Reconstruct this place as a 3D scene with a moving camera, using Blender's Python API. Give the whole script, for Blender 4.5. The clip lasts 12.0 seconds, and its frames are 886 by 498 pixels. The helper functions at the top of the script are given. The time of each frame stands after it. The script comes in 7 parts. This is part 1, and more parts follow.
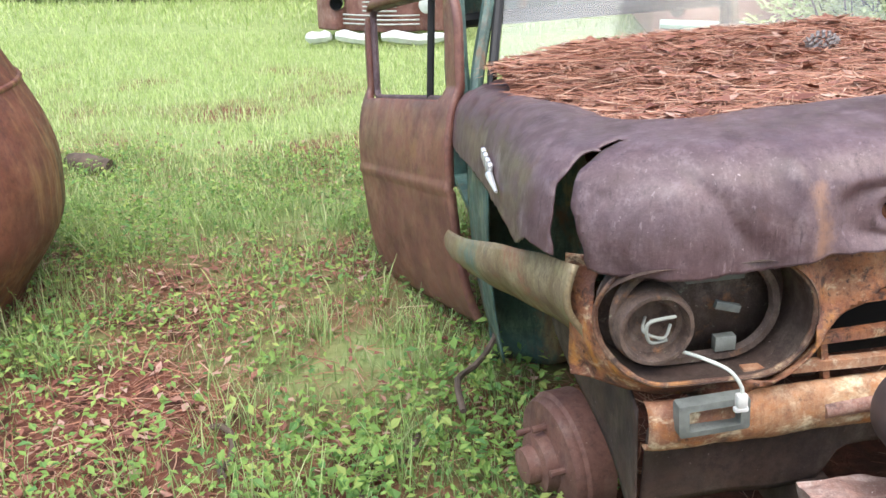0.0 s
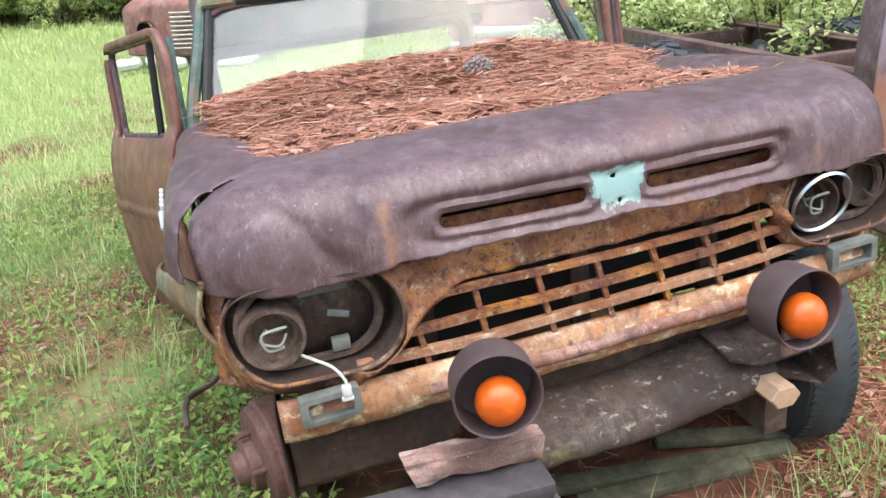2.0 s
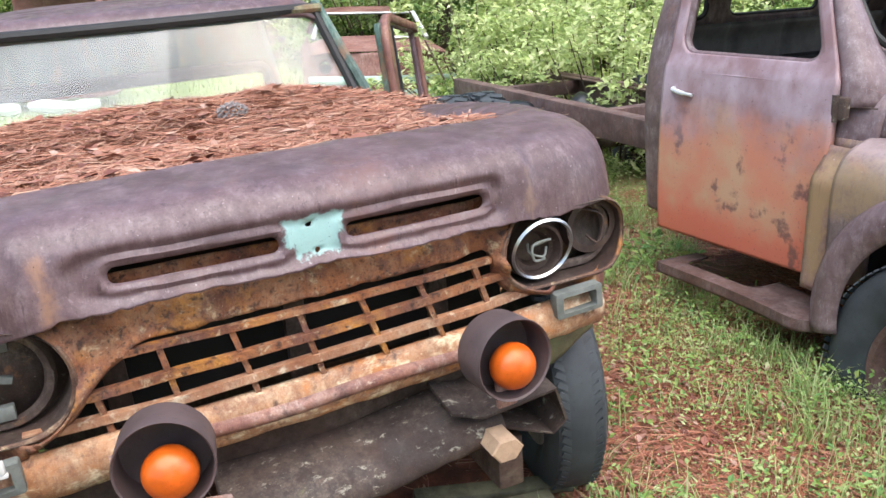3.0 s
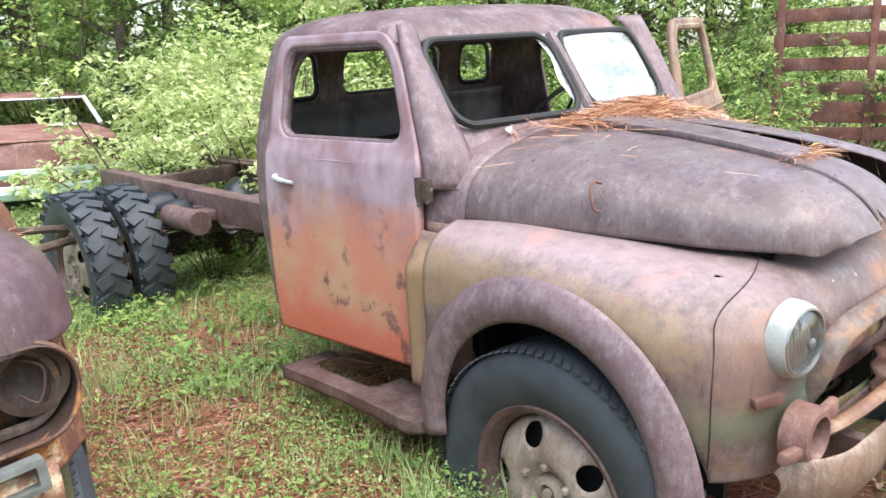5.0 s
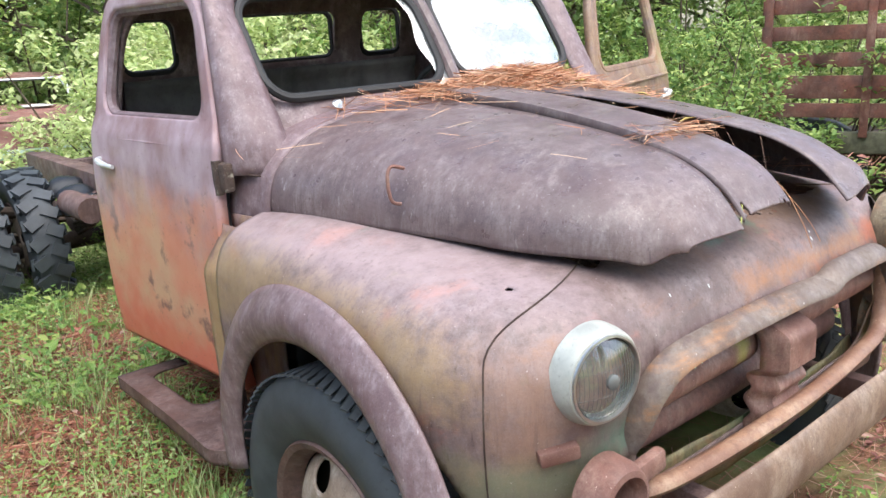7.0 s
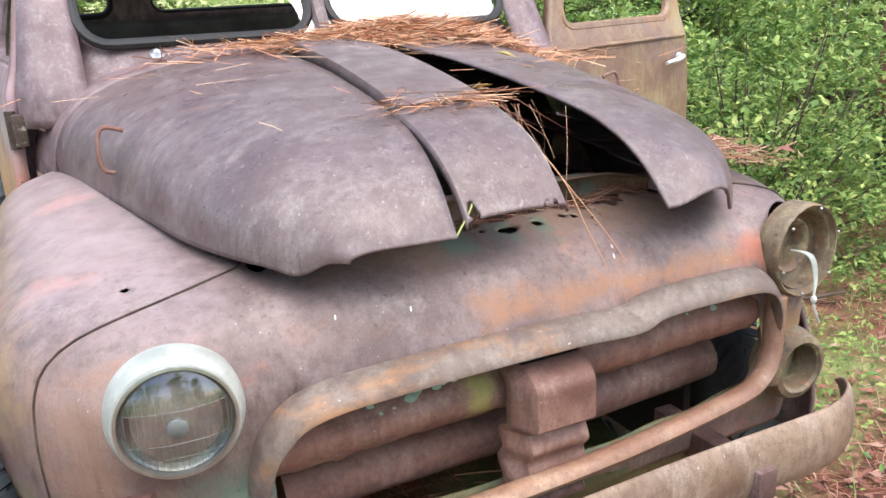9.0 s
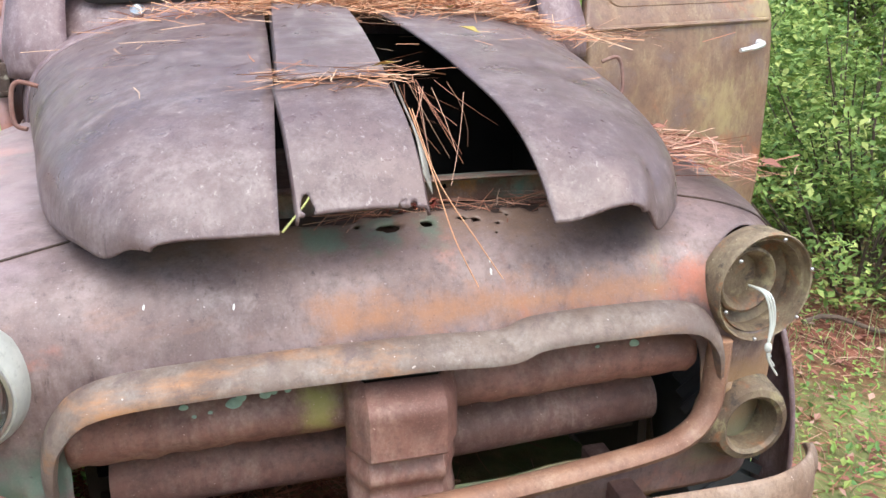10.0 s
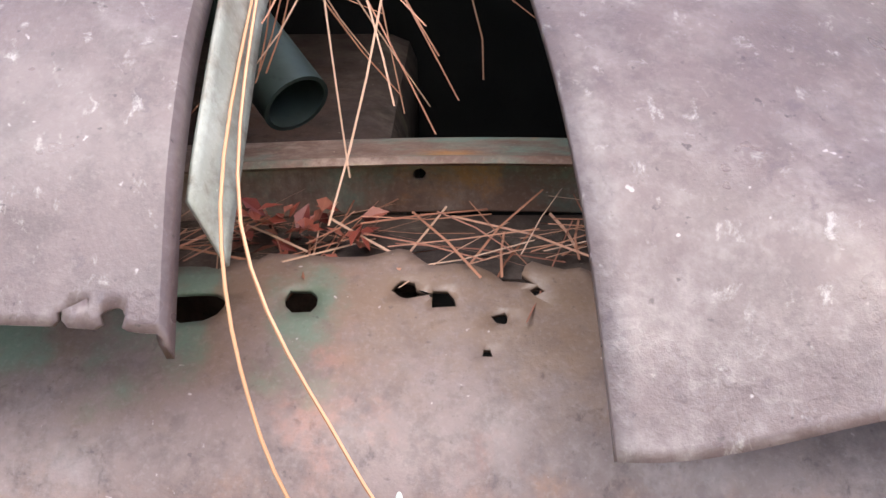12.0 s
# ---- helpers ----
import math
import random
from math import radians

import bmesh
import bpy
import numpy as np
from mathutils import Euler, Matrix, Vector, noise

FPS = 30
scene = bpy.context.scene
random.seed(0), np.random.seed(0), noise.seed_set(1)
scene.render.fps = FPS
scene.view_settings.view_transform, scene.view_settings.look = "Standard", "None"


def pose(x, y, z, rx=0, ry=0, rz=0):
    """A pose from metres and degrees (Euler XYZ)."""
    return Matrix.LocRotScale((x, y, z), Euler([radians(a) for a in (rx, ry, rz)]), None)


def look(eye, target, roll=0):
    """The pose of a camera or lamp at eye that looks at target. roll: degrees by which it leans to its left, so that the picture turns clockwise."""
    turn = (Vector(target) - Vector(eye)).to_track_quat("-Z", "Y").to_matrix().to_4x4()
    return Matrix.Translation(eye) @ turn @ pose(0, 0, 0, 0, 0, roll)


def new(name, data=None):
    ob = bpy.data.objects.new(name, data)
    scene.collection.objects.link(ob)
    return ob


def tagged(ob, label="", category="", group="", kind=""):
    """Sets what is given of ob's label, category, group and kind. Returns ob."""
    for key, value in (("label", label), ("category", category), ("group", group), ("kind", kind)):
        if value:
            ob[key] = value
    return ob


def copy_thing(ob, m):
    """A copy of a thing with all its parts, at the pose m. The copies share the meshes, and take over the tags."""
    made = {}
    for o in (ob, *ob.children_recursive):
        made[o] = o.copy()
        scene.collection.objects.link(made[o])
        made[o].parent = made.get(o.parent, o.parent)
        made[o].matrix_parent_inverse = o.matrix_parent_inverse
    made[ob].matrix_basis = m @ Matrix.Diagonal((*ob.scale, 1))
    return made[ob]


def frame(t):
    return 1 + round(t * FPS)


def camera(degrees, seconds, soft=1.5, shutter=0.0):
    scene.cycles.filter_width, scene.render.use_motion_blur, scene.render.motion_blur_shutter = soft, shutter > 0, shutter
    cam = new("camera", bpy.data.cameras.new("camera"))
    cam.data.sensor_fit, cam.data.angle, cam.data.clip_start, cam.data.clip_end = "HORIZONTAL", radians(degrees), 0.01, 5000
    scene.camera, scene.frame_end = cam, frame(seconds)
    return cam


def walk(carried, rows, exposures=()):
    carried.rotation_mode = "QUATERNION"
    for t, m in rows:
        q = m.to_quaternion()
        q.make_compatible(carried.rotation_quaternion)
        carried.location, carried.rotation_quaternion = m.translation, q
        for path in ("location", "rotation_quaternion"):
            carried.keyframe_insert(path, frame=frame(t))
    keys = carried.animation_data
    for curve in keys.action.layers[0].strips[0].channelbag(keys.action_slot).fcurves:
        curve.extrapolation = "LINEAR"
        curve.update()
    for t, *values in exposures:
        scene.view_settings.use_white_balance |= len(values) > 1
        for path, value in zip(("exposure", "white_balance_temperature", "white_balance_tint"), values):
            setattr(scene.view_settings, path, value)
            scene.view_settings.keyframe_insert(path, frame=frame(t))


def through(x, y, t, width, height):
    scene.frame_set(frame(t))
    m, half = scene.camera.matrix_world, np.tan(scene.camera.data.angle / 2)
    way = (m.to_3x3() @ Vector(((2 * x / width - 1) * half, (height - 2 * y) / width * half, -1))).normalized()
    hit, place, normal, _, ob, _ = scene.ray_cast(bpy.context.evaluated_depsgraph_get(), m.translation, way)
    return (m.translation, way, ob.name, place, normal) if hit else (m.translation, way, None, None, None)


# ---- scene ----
cam = camera(56.8, 12.0)
METRES, EYE, TILT, LEAN, TURN = 5.3, 1.4, -21.2, 0.0, 0.0
ROWS = [
    (0.0, 0.0, 0.0, 0.0, -0.0, 0.0, -0.0),
    (0.5, 0.0273, -0.0102, 0.0161, -1.09, -2.35, -0.42),
    (1.0, 0.0589, -0.0306, 0.0159, -5.08, -1.61, 1.94),
    (1.5, 0.0781, -0.0474, 0.0096, -7.92, -1.01, 4.13),
    (2.0, 0.0922, -0.0545, 0.0022, -8.82, -0.1, 5.85),
    (2.5, 0.123, -0.0526, -0.006, -10.59, 1.32, 6.54),
    (3.0, 0.1712, -0.0528, -0.0051, -16.65, 2.46, 7.04),
    (3.5, 0.2194, -0.0564, -0.0051, -22.41, 3.94, 8.65),
    (5.5, 0.3487, -0.0253, 0.0008, -34.38, 4.44, 14.3),
    (6.0, 0.3913, -0.0244, -0.0074, -31.8, 4.21, 14.02),
    (6.5, 0.4296, -0.0259, -0.0111, -30.16, 3.95, 13.53),
    (7.0, 0.4753, -0.0255, -0.0132, -30.35, 3.99, 13.35),
    (7.5, 0.5189, -0.0332, -0.0173, -31.18, 3.47, 13.82),
    (9.5, 0.7294, -0.0336, -0.0314, -12.1, 3.34, 4.5),
    (10.0, 0.7758, -0.0236, -0.0257, -7.57, 2.45, 1.44),
    (10.5, 0.8052, 0.0178, -0.0169, -4.06, 1.93, -0.2),
    (11.0, 0.822, 0.061, -0.002, -0.36, 0.43, -1.49),
    (11.5, 0.8357, 0.107, 0.0047, 4.79, -2.18, -2.88),
    (12.0, 0.8315, 0.1475, 0.0126, 6.06, -6.69, -4.1),
]
walk(cam, [(t, pose(0, 0, EYE, TILT, LEAN, TURN) @ pose(METRES * x, METRES * y, METRES * z, 90 + pitch, roll, yaw)) for t, x, y, z, yaw, pitch, roll in ROWS],
     exposures=[(0.0, 1.38), (2.5, 1.38), (3.5, 1.52), (5.3, 1.65), (7.5, 1.42), (9.3, 1.47), (11.0, 1.42), (12.0, 1.5)])

# ---- light: bright overcast sky ----
world = bpy.data.worlds.new("sky")
scene.world = world
world.use_nodes = True
wt = world.node_tree
sky = wt.nodes.new("ShaderNodeTexSky")
sky.sky_type = 'NISHITA'
sky.sun_disc = False
sky.sun_elevation = radians(58)
sky.sun_rotation = radians(134)
sky.air_density, sky.dust_density, sky.ozone_density = 1.0, 2.5, 1.0
wt.nodes["Background"].inputs[1].default_value = 0.15
wt.links.new(sky.outputs[0], wt.nodes["Background"].inputs[0])
sun_data = bpy.data.lights.new("sun", 'SUN')
sun_data.energy, sun_data.angle, sun_data.color = 1.5, radians(60), (1.0, 0.97, 0.93)
sun = new("sun", sun_data)
sun.matrix_world = look((0, 0, 20), (6.8, 7.0, 0))


# ---- materials ----
class Nodes:
    """A small wrapper to write node materials in few lines."""

    def __init__(self, name):
        self.mat = bpy.data.materials.new(name)
        self.mat.use_nodes = True
        self.t = self.mat.node_tree
        self.bsdf = self.t.nodes["Principled BSDF"]
        self.co = self.t.nodes.new("ShaderNodeTexCoord").outputs["Object"]

    def put(self, node, key, value):
        if hasattr(value, "is_linked"):
            self.t.links.new(value, node.inputs[key])
        else:
            node.inputs[key].default_value = value

    def noise(self, scale, detail=4.0, stretch=(1, 1, 1), rough=0.55, offset=0.0, warp=0.0):
        m = self.t.nodes.new("ShaderNodeMapping")
        m.inputs["Scale"].default_value = stretch
        m.inputs["Location"].default_value = (offset, offset * 0.7, offset * 1.3)
        self.t.links.new(self.co, m.inputs["Vector"])
        n = self.t.nodes.new("ShaderNodeTexNoise")
        n.inputs["Scale"].default_value, n.inputs["Detail"].default_value = scale, detail
        n.inputs["Roughness"].default_value, n.inputs["Distortion"].default_value = rough, warp
        self.t.links.new(m.outputs[0], n.inputs["Vector"])
        return n.outputs["Fac"]

    def step(self, fac, lo, hi, a=0.0, b=1.0):
        n = self.t.nodes.new("ShaderNodeMapRange")
        n.interpolation_type = 'SMOOTHSTEP'
        self.put(n, 0, fac)
        for k, v in zip((1, 2, 3, 4), (lo, hi, a, b)):
            n.inputs[k].default_value = v
        return n.outputs[0]

    def math(self, op, a, b=0.0, c=0.0):
        n = self.t.nodes.new("ShaderNodeMath")
        n.operation = op
        for k, v in enumerate((a, b, c)):
            self.put(n, k, v)
        return n.outputs[0]

    def axis(self, k):
        n = self.t.nodes.new("ShaderNodeSeparateXYZ")
        self.t.links.new(self.co, n.inputs[0])
        return n.outputs[k]

    def mix(self, fac, a, b):
        n = self.t.nodes.new("ShaderNodeMix")
        n.data_type = 'RGBA'
        self.put(n, 0, fac)
        for k, v in ((6, a), (7, b)):
            self.put(n, k, (*v, 1.0) if isinstance(v, tuple) and len(v) == 3 else v)
        return n.outputs[2]

    def random(self):
        return self.t.nodes.new("ShaderNodeObjectInfo").outputs["Random"]

    def island(self):
        return self.t.nodes.new("ShaderNodeNewGeometry").outputs["Random Per Island"]

    def finish(self, colour, rough=0.6, metal=0.0, bump=None, depth=0.002, spec=0.5):
        self.put(self.bsdf, "Base Color", (*colour, 1.0) if isinstance(colour, tuple) else colour)
        self.put(self.bsdf, "Roughness", rough)
        self.put(self.bsdf, "Metallic", metal)
        self.bsdf.inputs["Specular IOR Level"].default_value = spec
        if bump is not None:
            b = self.t.nodes.new("ShaderNodeBump")
            b.inputs["Strength"].default_value, b.inputs["Distance"].default_value = 0.7, depth
            self.put(b, "Height", bump)
            self.t.links.new(b.outputs[0], self.bsdf.inputs["Normal"])
        return self.mat


def rust(name, mid, dark, bloom, patches=(), rough=0.5, bloom_at=0.52, streak=7.0, pits=0.5, bump=0.0015, decals=(), fine=(1, 1, 0.3)):
    """Weathered sheet steel: brown rust in two tones, a pale bloom in streaks, coloured patches (colour, scale, threshold, stretch, offset) and pits."""
    n = Nodes(name)
    c = n.mix(n.step(n.noise(5.0, 6), 0.35, 0.65), mid, dark)
    c = n.mix(n.step(n.noise(45.0, 6, rough=0.75), 0.42, 0.66, 0, 0.7), c, tuple(0.8 * v for v in dark))
    grain = n.noise(38.0, 6, stretch=fine, rough=0.72, offset=3.1)
    speck = n.noise(150.0, 3, offset=6.1)
    cloud = n.noise(streak, 7, offset=7.7, rough=0.62)
    pale = n.math('MULTIPLY', n.step(cloud, bloom_at - 0.14, bloom_at + 0.16), n.step(grain, 0.36, 0.66, 0.10, 0.85))
    c = n.mix(n.math('MULTIPLY', pale, n.step(speck, 0.30, 0.62, 0.45, 1.0)), c, bloom)
    for k, (colour, scale, level, stretch, offset) in enumerate(patches):
        f = n.step(n.noise(scale, 8, stretch=stretch, rough=0.68, offset=offset, warp=0.3), level - 0.03, level + 0.12, 0, 0.88)
        c = n.mix(f, c, colour)
    for colour, x0, z0, hx, hz, y1, soft in decals:
        wob = n.math('MULTIPLY', n.math('SUBTRACT', n.noise(18.0, 7, offset=2.2, rough=0.7), 0.5), 0.075 + 2.0 * soft)
        dx = n.math('SUBTRACT', n.math('ABSOLUTE', n.math('SUBTRACT', n.axis(0), x0)), hx)
        dz = n.math('SUBTRACT', n.math('ABSOLUTE', n.math('SUBTRACT', n.axis(2), z0)), hz)
        inside = n.math('ADD', n.math('MAXIMUM', n.math('MAXIMUM', dx, dz), n.math('SUBTRACT', n.axis(1), y1)), wob)
        c = n.mix(n.step(inside, -0.004 - soft, 0.004 + soft, 0.95 if soft < 0.01 else 0.75, 0.0), c, colour)
    drip = n.step(n.noise(70.0, 4, stretch=(1, 1, 0.06), rough=0.6, offset=11.0), 0.54, 0.74, 0, 0.55)
    c = n.mix(n.math('MULTIPLY', drip, n.step(n.noise(4.0, 4, offset=17.0), 0.4, 0.62)), c, dark)
    c = n.mix(n.step(n.noise(300.0, 2, offset=4.4), 0.5, 0.75, 0, 0.14), c, tuple(1.25 * v for v in bloom))
    spots = n.step(n.noise(160.0, 3, offset=1.7), 0.66, 0.76, 0, pits)
    c = n.mix(spots, c, tuple(0.45 * v for v in dark))
    flecks = n.step(n.noise(120.0, 2, offset=9.3), 0.72, 0.78, 0, 0.7)
    c = n.mix(flecks, c, tuple(min(1.0, 1.5 * v + 0.1) for v in bloom))
    r = n.step(n.noise(14.0, 4, offset=5.0), 0.3, 0.7, rough - 0.1, rough + 0.2)
    h = n.math('ADD', n.noise(60.0, 6, rough=0.7), n.math('MULTIPLY', n.noise(6.0, 3, offset=2.0), 2.0))
    return n.finish(c, r, 0.0, h, bump, spec=0.52)


MAUVE = (0.122, 0.072, 0.074)
DARKM = (0.055, 0.031, 0.033)
BLOOM = (0.34, 0.265, 0.27)
ORANGE = (0.36, 0.13, 0.045)
V = (1, 1, 1)
ford_hood = rust("mauve_rust", (0.128, 0.078, 0.084), (0.088, 0.051, 0.055), (0.205, 0.148, 0.160), [((0.155, 0.078, 0.066), 3.0, 0.58, V, 4.0), ((0.062, 0.036, 0.039), 75.0, 0.58, (1, 1, 0.16), 5.0), ((0.27, 0.205, 0.22), 85.0, 0.62, (1, 1, 0.25), 9.0)], bloom_at=0.50, streak=20.0, rough=0.38, fine=(1, 0.8, 0.15), pits=0.8, decals=[((0.29, 0.47, 0.45), 0.018, 1.003, 0.062, 0.022, 0.2, 0.001), ((0.29, 0.47, 0.45), 0.020, 0.982, 0.047, 0.032, 0.2, 0.001), ((0.29, 0.155, 0.095), -0.505, 0.975, 0.012, 0.065, 0.2, 0.012), ((0.22, 0.14, 0.10), 0.53, 0.975, 0.006, 0.06, 0.2, 0.01)])
ford_rust = rust("orange_rust", (0.36, 0.13, 0.045), (0.13, 0.045, 0.03), (0.44, 0.26, 0.15), [((0.15, 0.065, 0.05), 8.0, 0.54, V, 6.0), ((0.58, 0.25, 0.045), 6.0, 0.55, V, 8.0), ((0.62, 0.48, 0.30), 22.0, 0.57, V, 2.0), ((0.30, 0.30, 0.13), 14.0, 0.64, V, 21.0), ((0.035, 0.020, 0.018), 34.0, 0.55, V, 16.0), ((0.030, 0.018, 0.016), 85.0, 0.57, V, 19.0)], rough=0.65, bump=0.006)
bezel_rust = rust("bezel_rust", (0.20, 0.095, 0.055), (0.075, 0.035, 0.025), (0.42, 0.30, 0.20), [((0.60, 0.46, 0.28), 30.0, 0.60, V, 2.0), ((0.42, 0.18, 0.05), 10.0, 0.55, V, 8.0), ((0.035, 0.02, 0.018), 26.0, 0.55, V, 16.0)], rough=0.65, bump=0.004)
ford_cream = rust("cream_rust", (0.50, 0.25, 0.12), (0.22, 0.09, 0.05), (0.68, 0.52, 0.34), [((0.46, 0.17, 0.045), 7.0, 0.50, V, 12.0), ((0.80, 0.68, 0.46), 13.0, 0.53, (1, 1, 1.5), 2.0), ((0.09, 0.05, 0.04), 22.0, 0.57, V, 6.0)], rough=0.6, bump=0.003)
ford_bar_pale = rust("pale_bar_rust", (0.50, 0.24, 0.12), (0.26, 0.10, 0.05), (0.62, 0.47, 0.32), [((0.70, 0.60, 0.44), 30.0, 0.56, V, 2.0), ((0.20, 0.08, 0.05), 18.0, 0.58, V, 6.0)], rough=0.6, bump=0.002)
ford_bar = rust("pink_rust", (0.34, 0.16, 0.11), (0.15, 0.06, 0.05), (0.50, 0.36, 0.30), [((0.55, 0.43, 0.36), 22.0, 0.60, V, 1.0), ((0.09, 0.05, 0.045), 14.0, 0.57, V, 3.0), ((0.60, 0.50, 0.38), 60.0, 0.62, V, 9.0)], rough=0.6, bump=0.003)
ford_door = rust("door_rust", (0.23, 0.095, 0.07), (0.14, 0.06, 0.05), (0.34, 0.18, 0.12), [((0.35, 0.19, 0.09), 3.0, 0.60, (1, 1, 0.5), 2.0), ((0.13, 0.065, 0.06), 5.0, 0.64, (1, 1, 0.5), 6.0)], rough=0.40)
green_paint = rust("green_paint", (0.07, 0.15, 0.13), (0.04, 0.07, 0.06), (0.20, 0.28, 0.22), [((0.20, 0.11, 0.06), 7.0, 0.55, (1, 1, 0.5), 2.0), ((0.34, 0.32, 0.16), 6.0, 0.60, (1, 1, 0.5), 5.0)], rough=0.5)
olive_paint = rust("olive_paint", (0.17, 0.16, 0.075), (0.09, 0.08, 0.045), (0.30, 0.27, 0.14), [((0.10, 0.15, 0.07), 6.0, 0.52, V, 2.0), ((0.20, 0.10, 0.05), 9.0, 0.55, V, 7.0), ((0.06, 0.04, 0.03), 30.0, 0.60, V, 11.0)], rough=0.55)
fender_paint = rust("fender_paint", (0.26, 0.21, 0.11), (0.15, 0.10, 0.06), (0.42, 0.36, 0.22), [((0.10, 0.17, 0.14), 5.0, 0.55, (1, 1, 0.6), 2.0), ((0.27, 0.10, 0.06), 5.0, 0.57, V, 7.0)], rough=0.5)
dark_rust = rust("dark_rust", (0.078, 0.044, 0.032), (0.034, 0.020, 0.016), (0.15, 0.115, 0.09), [((0.16, 0.13, 0.08), 6.0, 0.62, V, 2.0)], rough=0.7)
plate_rust = rust("plate_rust", (0.125, 0.082, 0.062), (0.055, 0.035, 0.028), (0.24, 0.19, 0.16), [((0.05, 0.032, 0.027), 24.0, 0.54, V, 9.0), ((0.30, 0.14, 0.06), 18.0, 0.60, V, 3.0), ((0.30, 0.31, 0.22), 50.0, 0.63, V, 5.0)], rough=0.65, bump=0.003)
drum_rust = rust("drum_rust", (0.20, 0.09, 0.065), (0.11, 0.05, 0.04), (0.30, 0.18, 0.14), rough=0.65)
lichen_rust = rust("lichen_rust", (0.068, 0.042, 0.032), (0.028, 0.018, 0.015), (0.13, 0.10, 0.08), [((0.40, 0.38, 0.30), 42.0, 0.60, (0.6, 1, 1), 2.0), ((0.16, 0.16, 0.06), 6.0, 0.62, V, 5.0)], rough=0.75)
dodge_hood = rust("hood_rust", (0.150, 0.104, 0.102), (0.112, 0.076, 0.075), (0.240, 0.196, 0.188), [((0.100, 0.070, 0.074), 75.0, 0.59, (1, 1, 0.14), 5.0), ((0.34, 0.30, 0.285), 85.0, 0.61, (1, 1, 0.20), 9.0)], bloom_at=0.47, rough=0.36, streak=9.0, fine=(0.8, 1, 0.12), pits=0.8)
dodge_nose = rust("nose_rust", (0.215, 0.152, 0.140), (0.135, 0.092, 0.086), (0.31, 0.255, 0.245), [((0.075, 0.05, 0.046), 65.0, 0.60, (1, 1, 0.16), 25.0), ((0.30, 0.15, 0.085), 2.6, 0.59, (0.6, 1, 1.6), 3.0), ((0.44, 0.20, 0.145), 3.2, 0.60, (1, 1, 0.8), 30.0), ((0.31, 0.26, 0.14), 3.5, 0.63, (1, 1, 0.5), 8.0), ((0.42, 0.14, 0.09), 2.4, 0.63, V, 12.0), ((0.13, 0.18, 0.13), 5.0, 0.65, V, 15.0), ((0.13, 0.08, 0.075), 6.0, 0.64, V, 40.0)], rough=0.42, streak=5.0, decals=[((0.34, 0.21, 0.10), 0.66, 0.55, 0.13, 0.09, 0.3, 0.04), ((0.20, 0.22, 0.13), 0.62, 0.47, 0.08, 0.04, 0.3, 0.04), ((0.38, 0.29, 0.29), -0.76, 0.925, 0.15, 0.035, 1.2, 0.06), ((0.17, 0.19, 0.11), -0.74, 0.55, 0.16, 0.05, 0.25, 0.04), ((0.215, 0.130, 0.082), 0.05, 0.912, 0.45, 0.020, 0.3, 0.022), ((0.13, 0.20, 0.15), -0.03, 0.903, 0.026, 0.007, 0.3, 0.010), ((0.12, 0.19, 0.14), 0.06, 0.900, 0.014, 0.006, 0.3, 0.010), ((0.13, 0.20, 0.15), -0.12, 0.902, 0.028, 0.007, 0.3, 0.012), ((0.37, 0.17, 0.075), 0.22, 0.800, 0.36, 0.018, 0.2, 0.030), ((0.42, 0.13, 0.085), 0.50, 0.80, 0.030, 0.025, 0.2, 0.03), ((0.10, 0.17, 0.13), -0.58, 0.60, 0.07, 0.035, 0.2, 0.03), ((0.34, 0.20, 0.14), -0.80, 0.70, 0.05, 0.10, 0.5, 0.08), ((0.36, 0.25, 0.13), -0.93, 0.80, 0.03, 0.10, 1.2, 0.05)])
dodge_side = rust("side_rust", (0.26, 0.155, 0.135), (0.17, 0.098, 0.09), (0.40, 0.31, 0.31), [((0.36, 0.24, 0.12), 3.2, 0.55, (1, 1, 0.5), 3.0), ((0.14, 0.07, 0.06), 3.4, 0.60, V, 9.0), ((0.46, 0.17, 0.095), 2.8, 0.60, (1, 1, 0.8), 12.0)], rough=0.42)
dodge_flare = rust("flare_rust", (0.195, 0.130, 0.134), (0.145, 0.092, 0.095), (0.30, 0.24, 0.25), [((0.100, 0.070, 0.074), 75.0, 0.59, (1, 1, 0.14), 6.0), ((0.34, 0.295, 0.305), 85.0, 0.61, (1, 1, 0.20), 9.0)], rough=0.40, bloom_at=0.48, streak=20.0)
dodge_bar = rust("bar_rust", (0.25, 0.115, 0.085), (0.14, 0.065, 0.05), (0.36, 0.24, 0.19), [((0.20, 0.19, 0.055), 3.0, 0.64, V, 4.0), ((0.12, 0.07, 0.055), 6.0, 0.62, V, 9.0)], rough=0.6, decals=[((0.30, 0.29, 0.07), -0.150, 0.65, 0.022, 0.04, 0.3, 0.02)])
bumper_rust = rust("bumper_rust", (0.27, 0.185, 0.125), (0.15, 0.09, 0.06), (0.42, 0.34, 0.27), [], rough=0.5)
bucket_rust = rust("bucket_rust", (0.20, 0.145, 0.09), (0.10, 0.065, 0.04), (0.36, 0.31, 0.19), [((0.33, 0.29, 0.16), 14.0, 0.56, V, 3.0), ((0.30, 0.12, 0.05), 18.0, 0.57, V, 8.0), ((0.03, 0.022, 0.02), 26.0, 0.57, V, 5.0)], rough=0.6, bump=0.004)
frame_rust = rust("frame_rust", (0.14, 0.075, 0.06), (0.07, 0.038, 0.033), (0.25, 0.18, 0.17), [], rough=0.65)


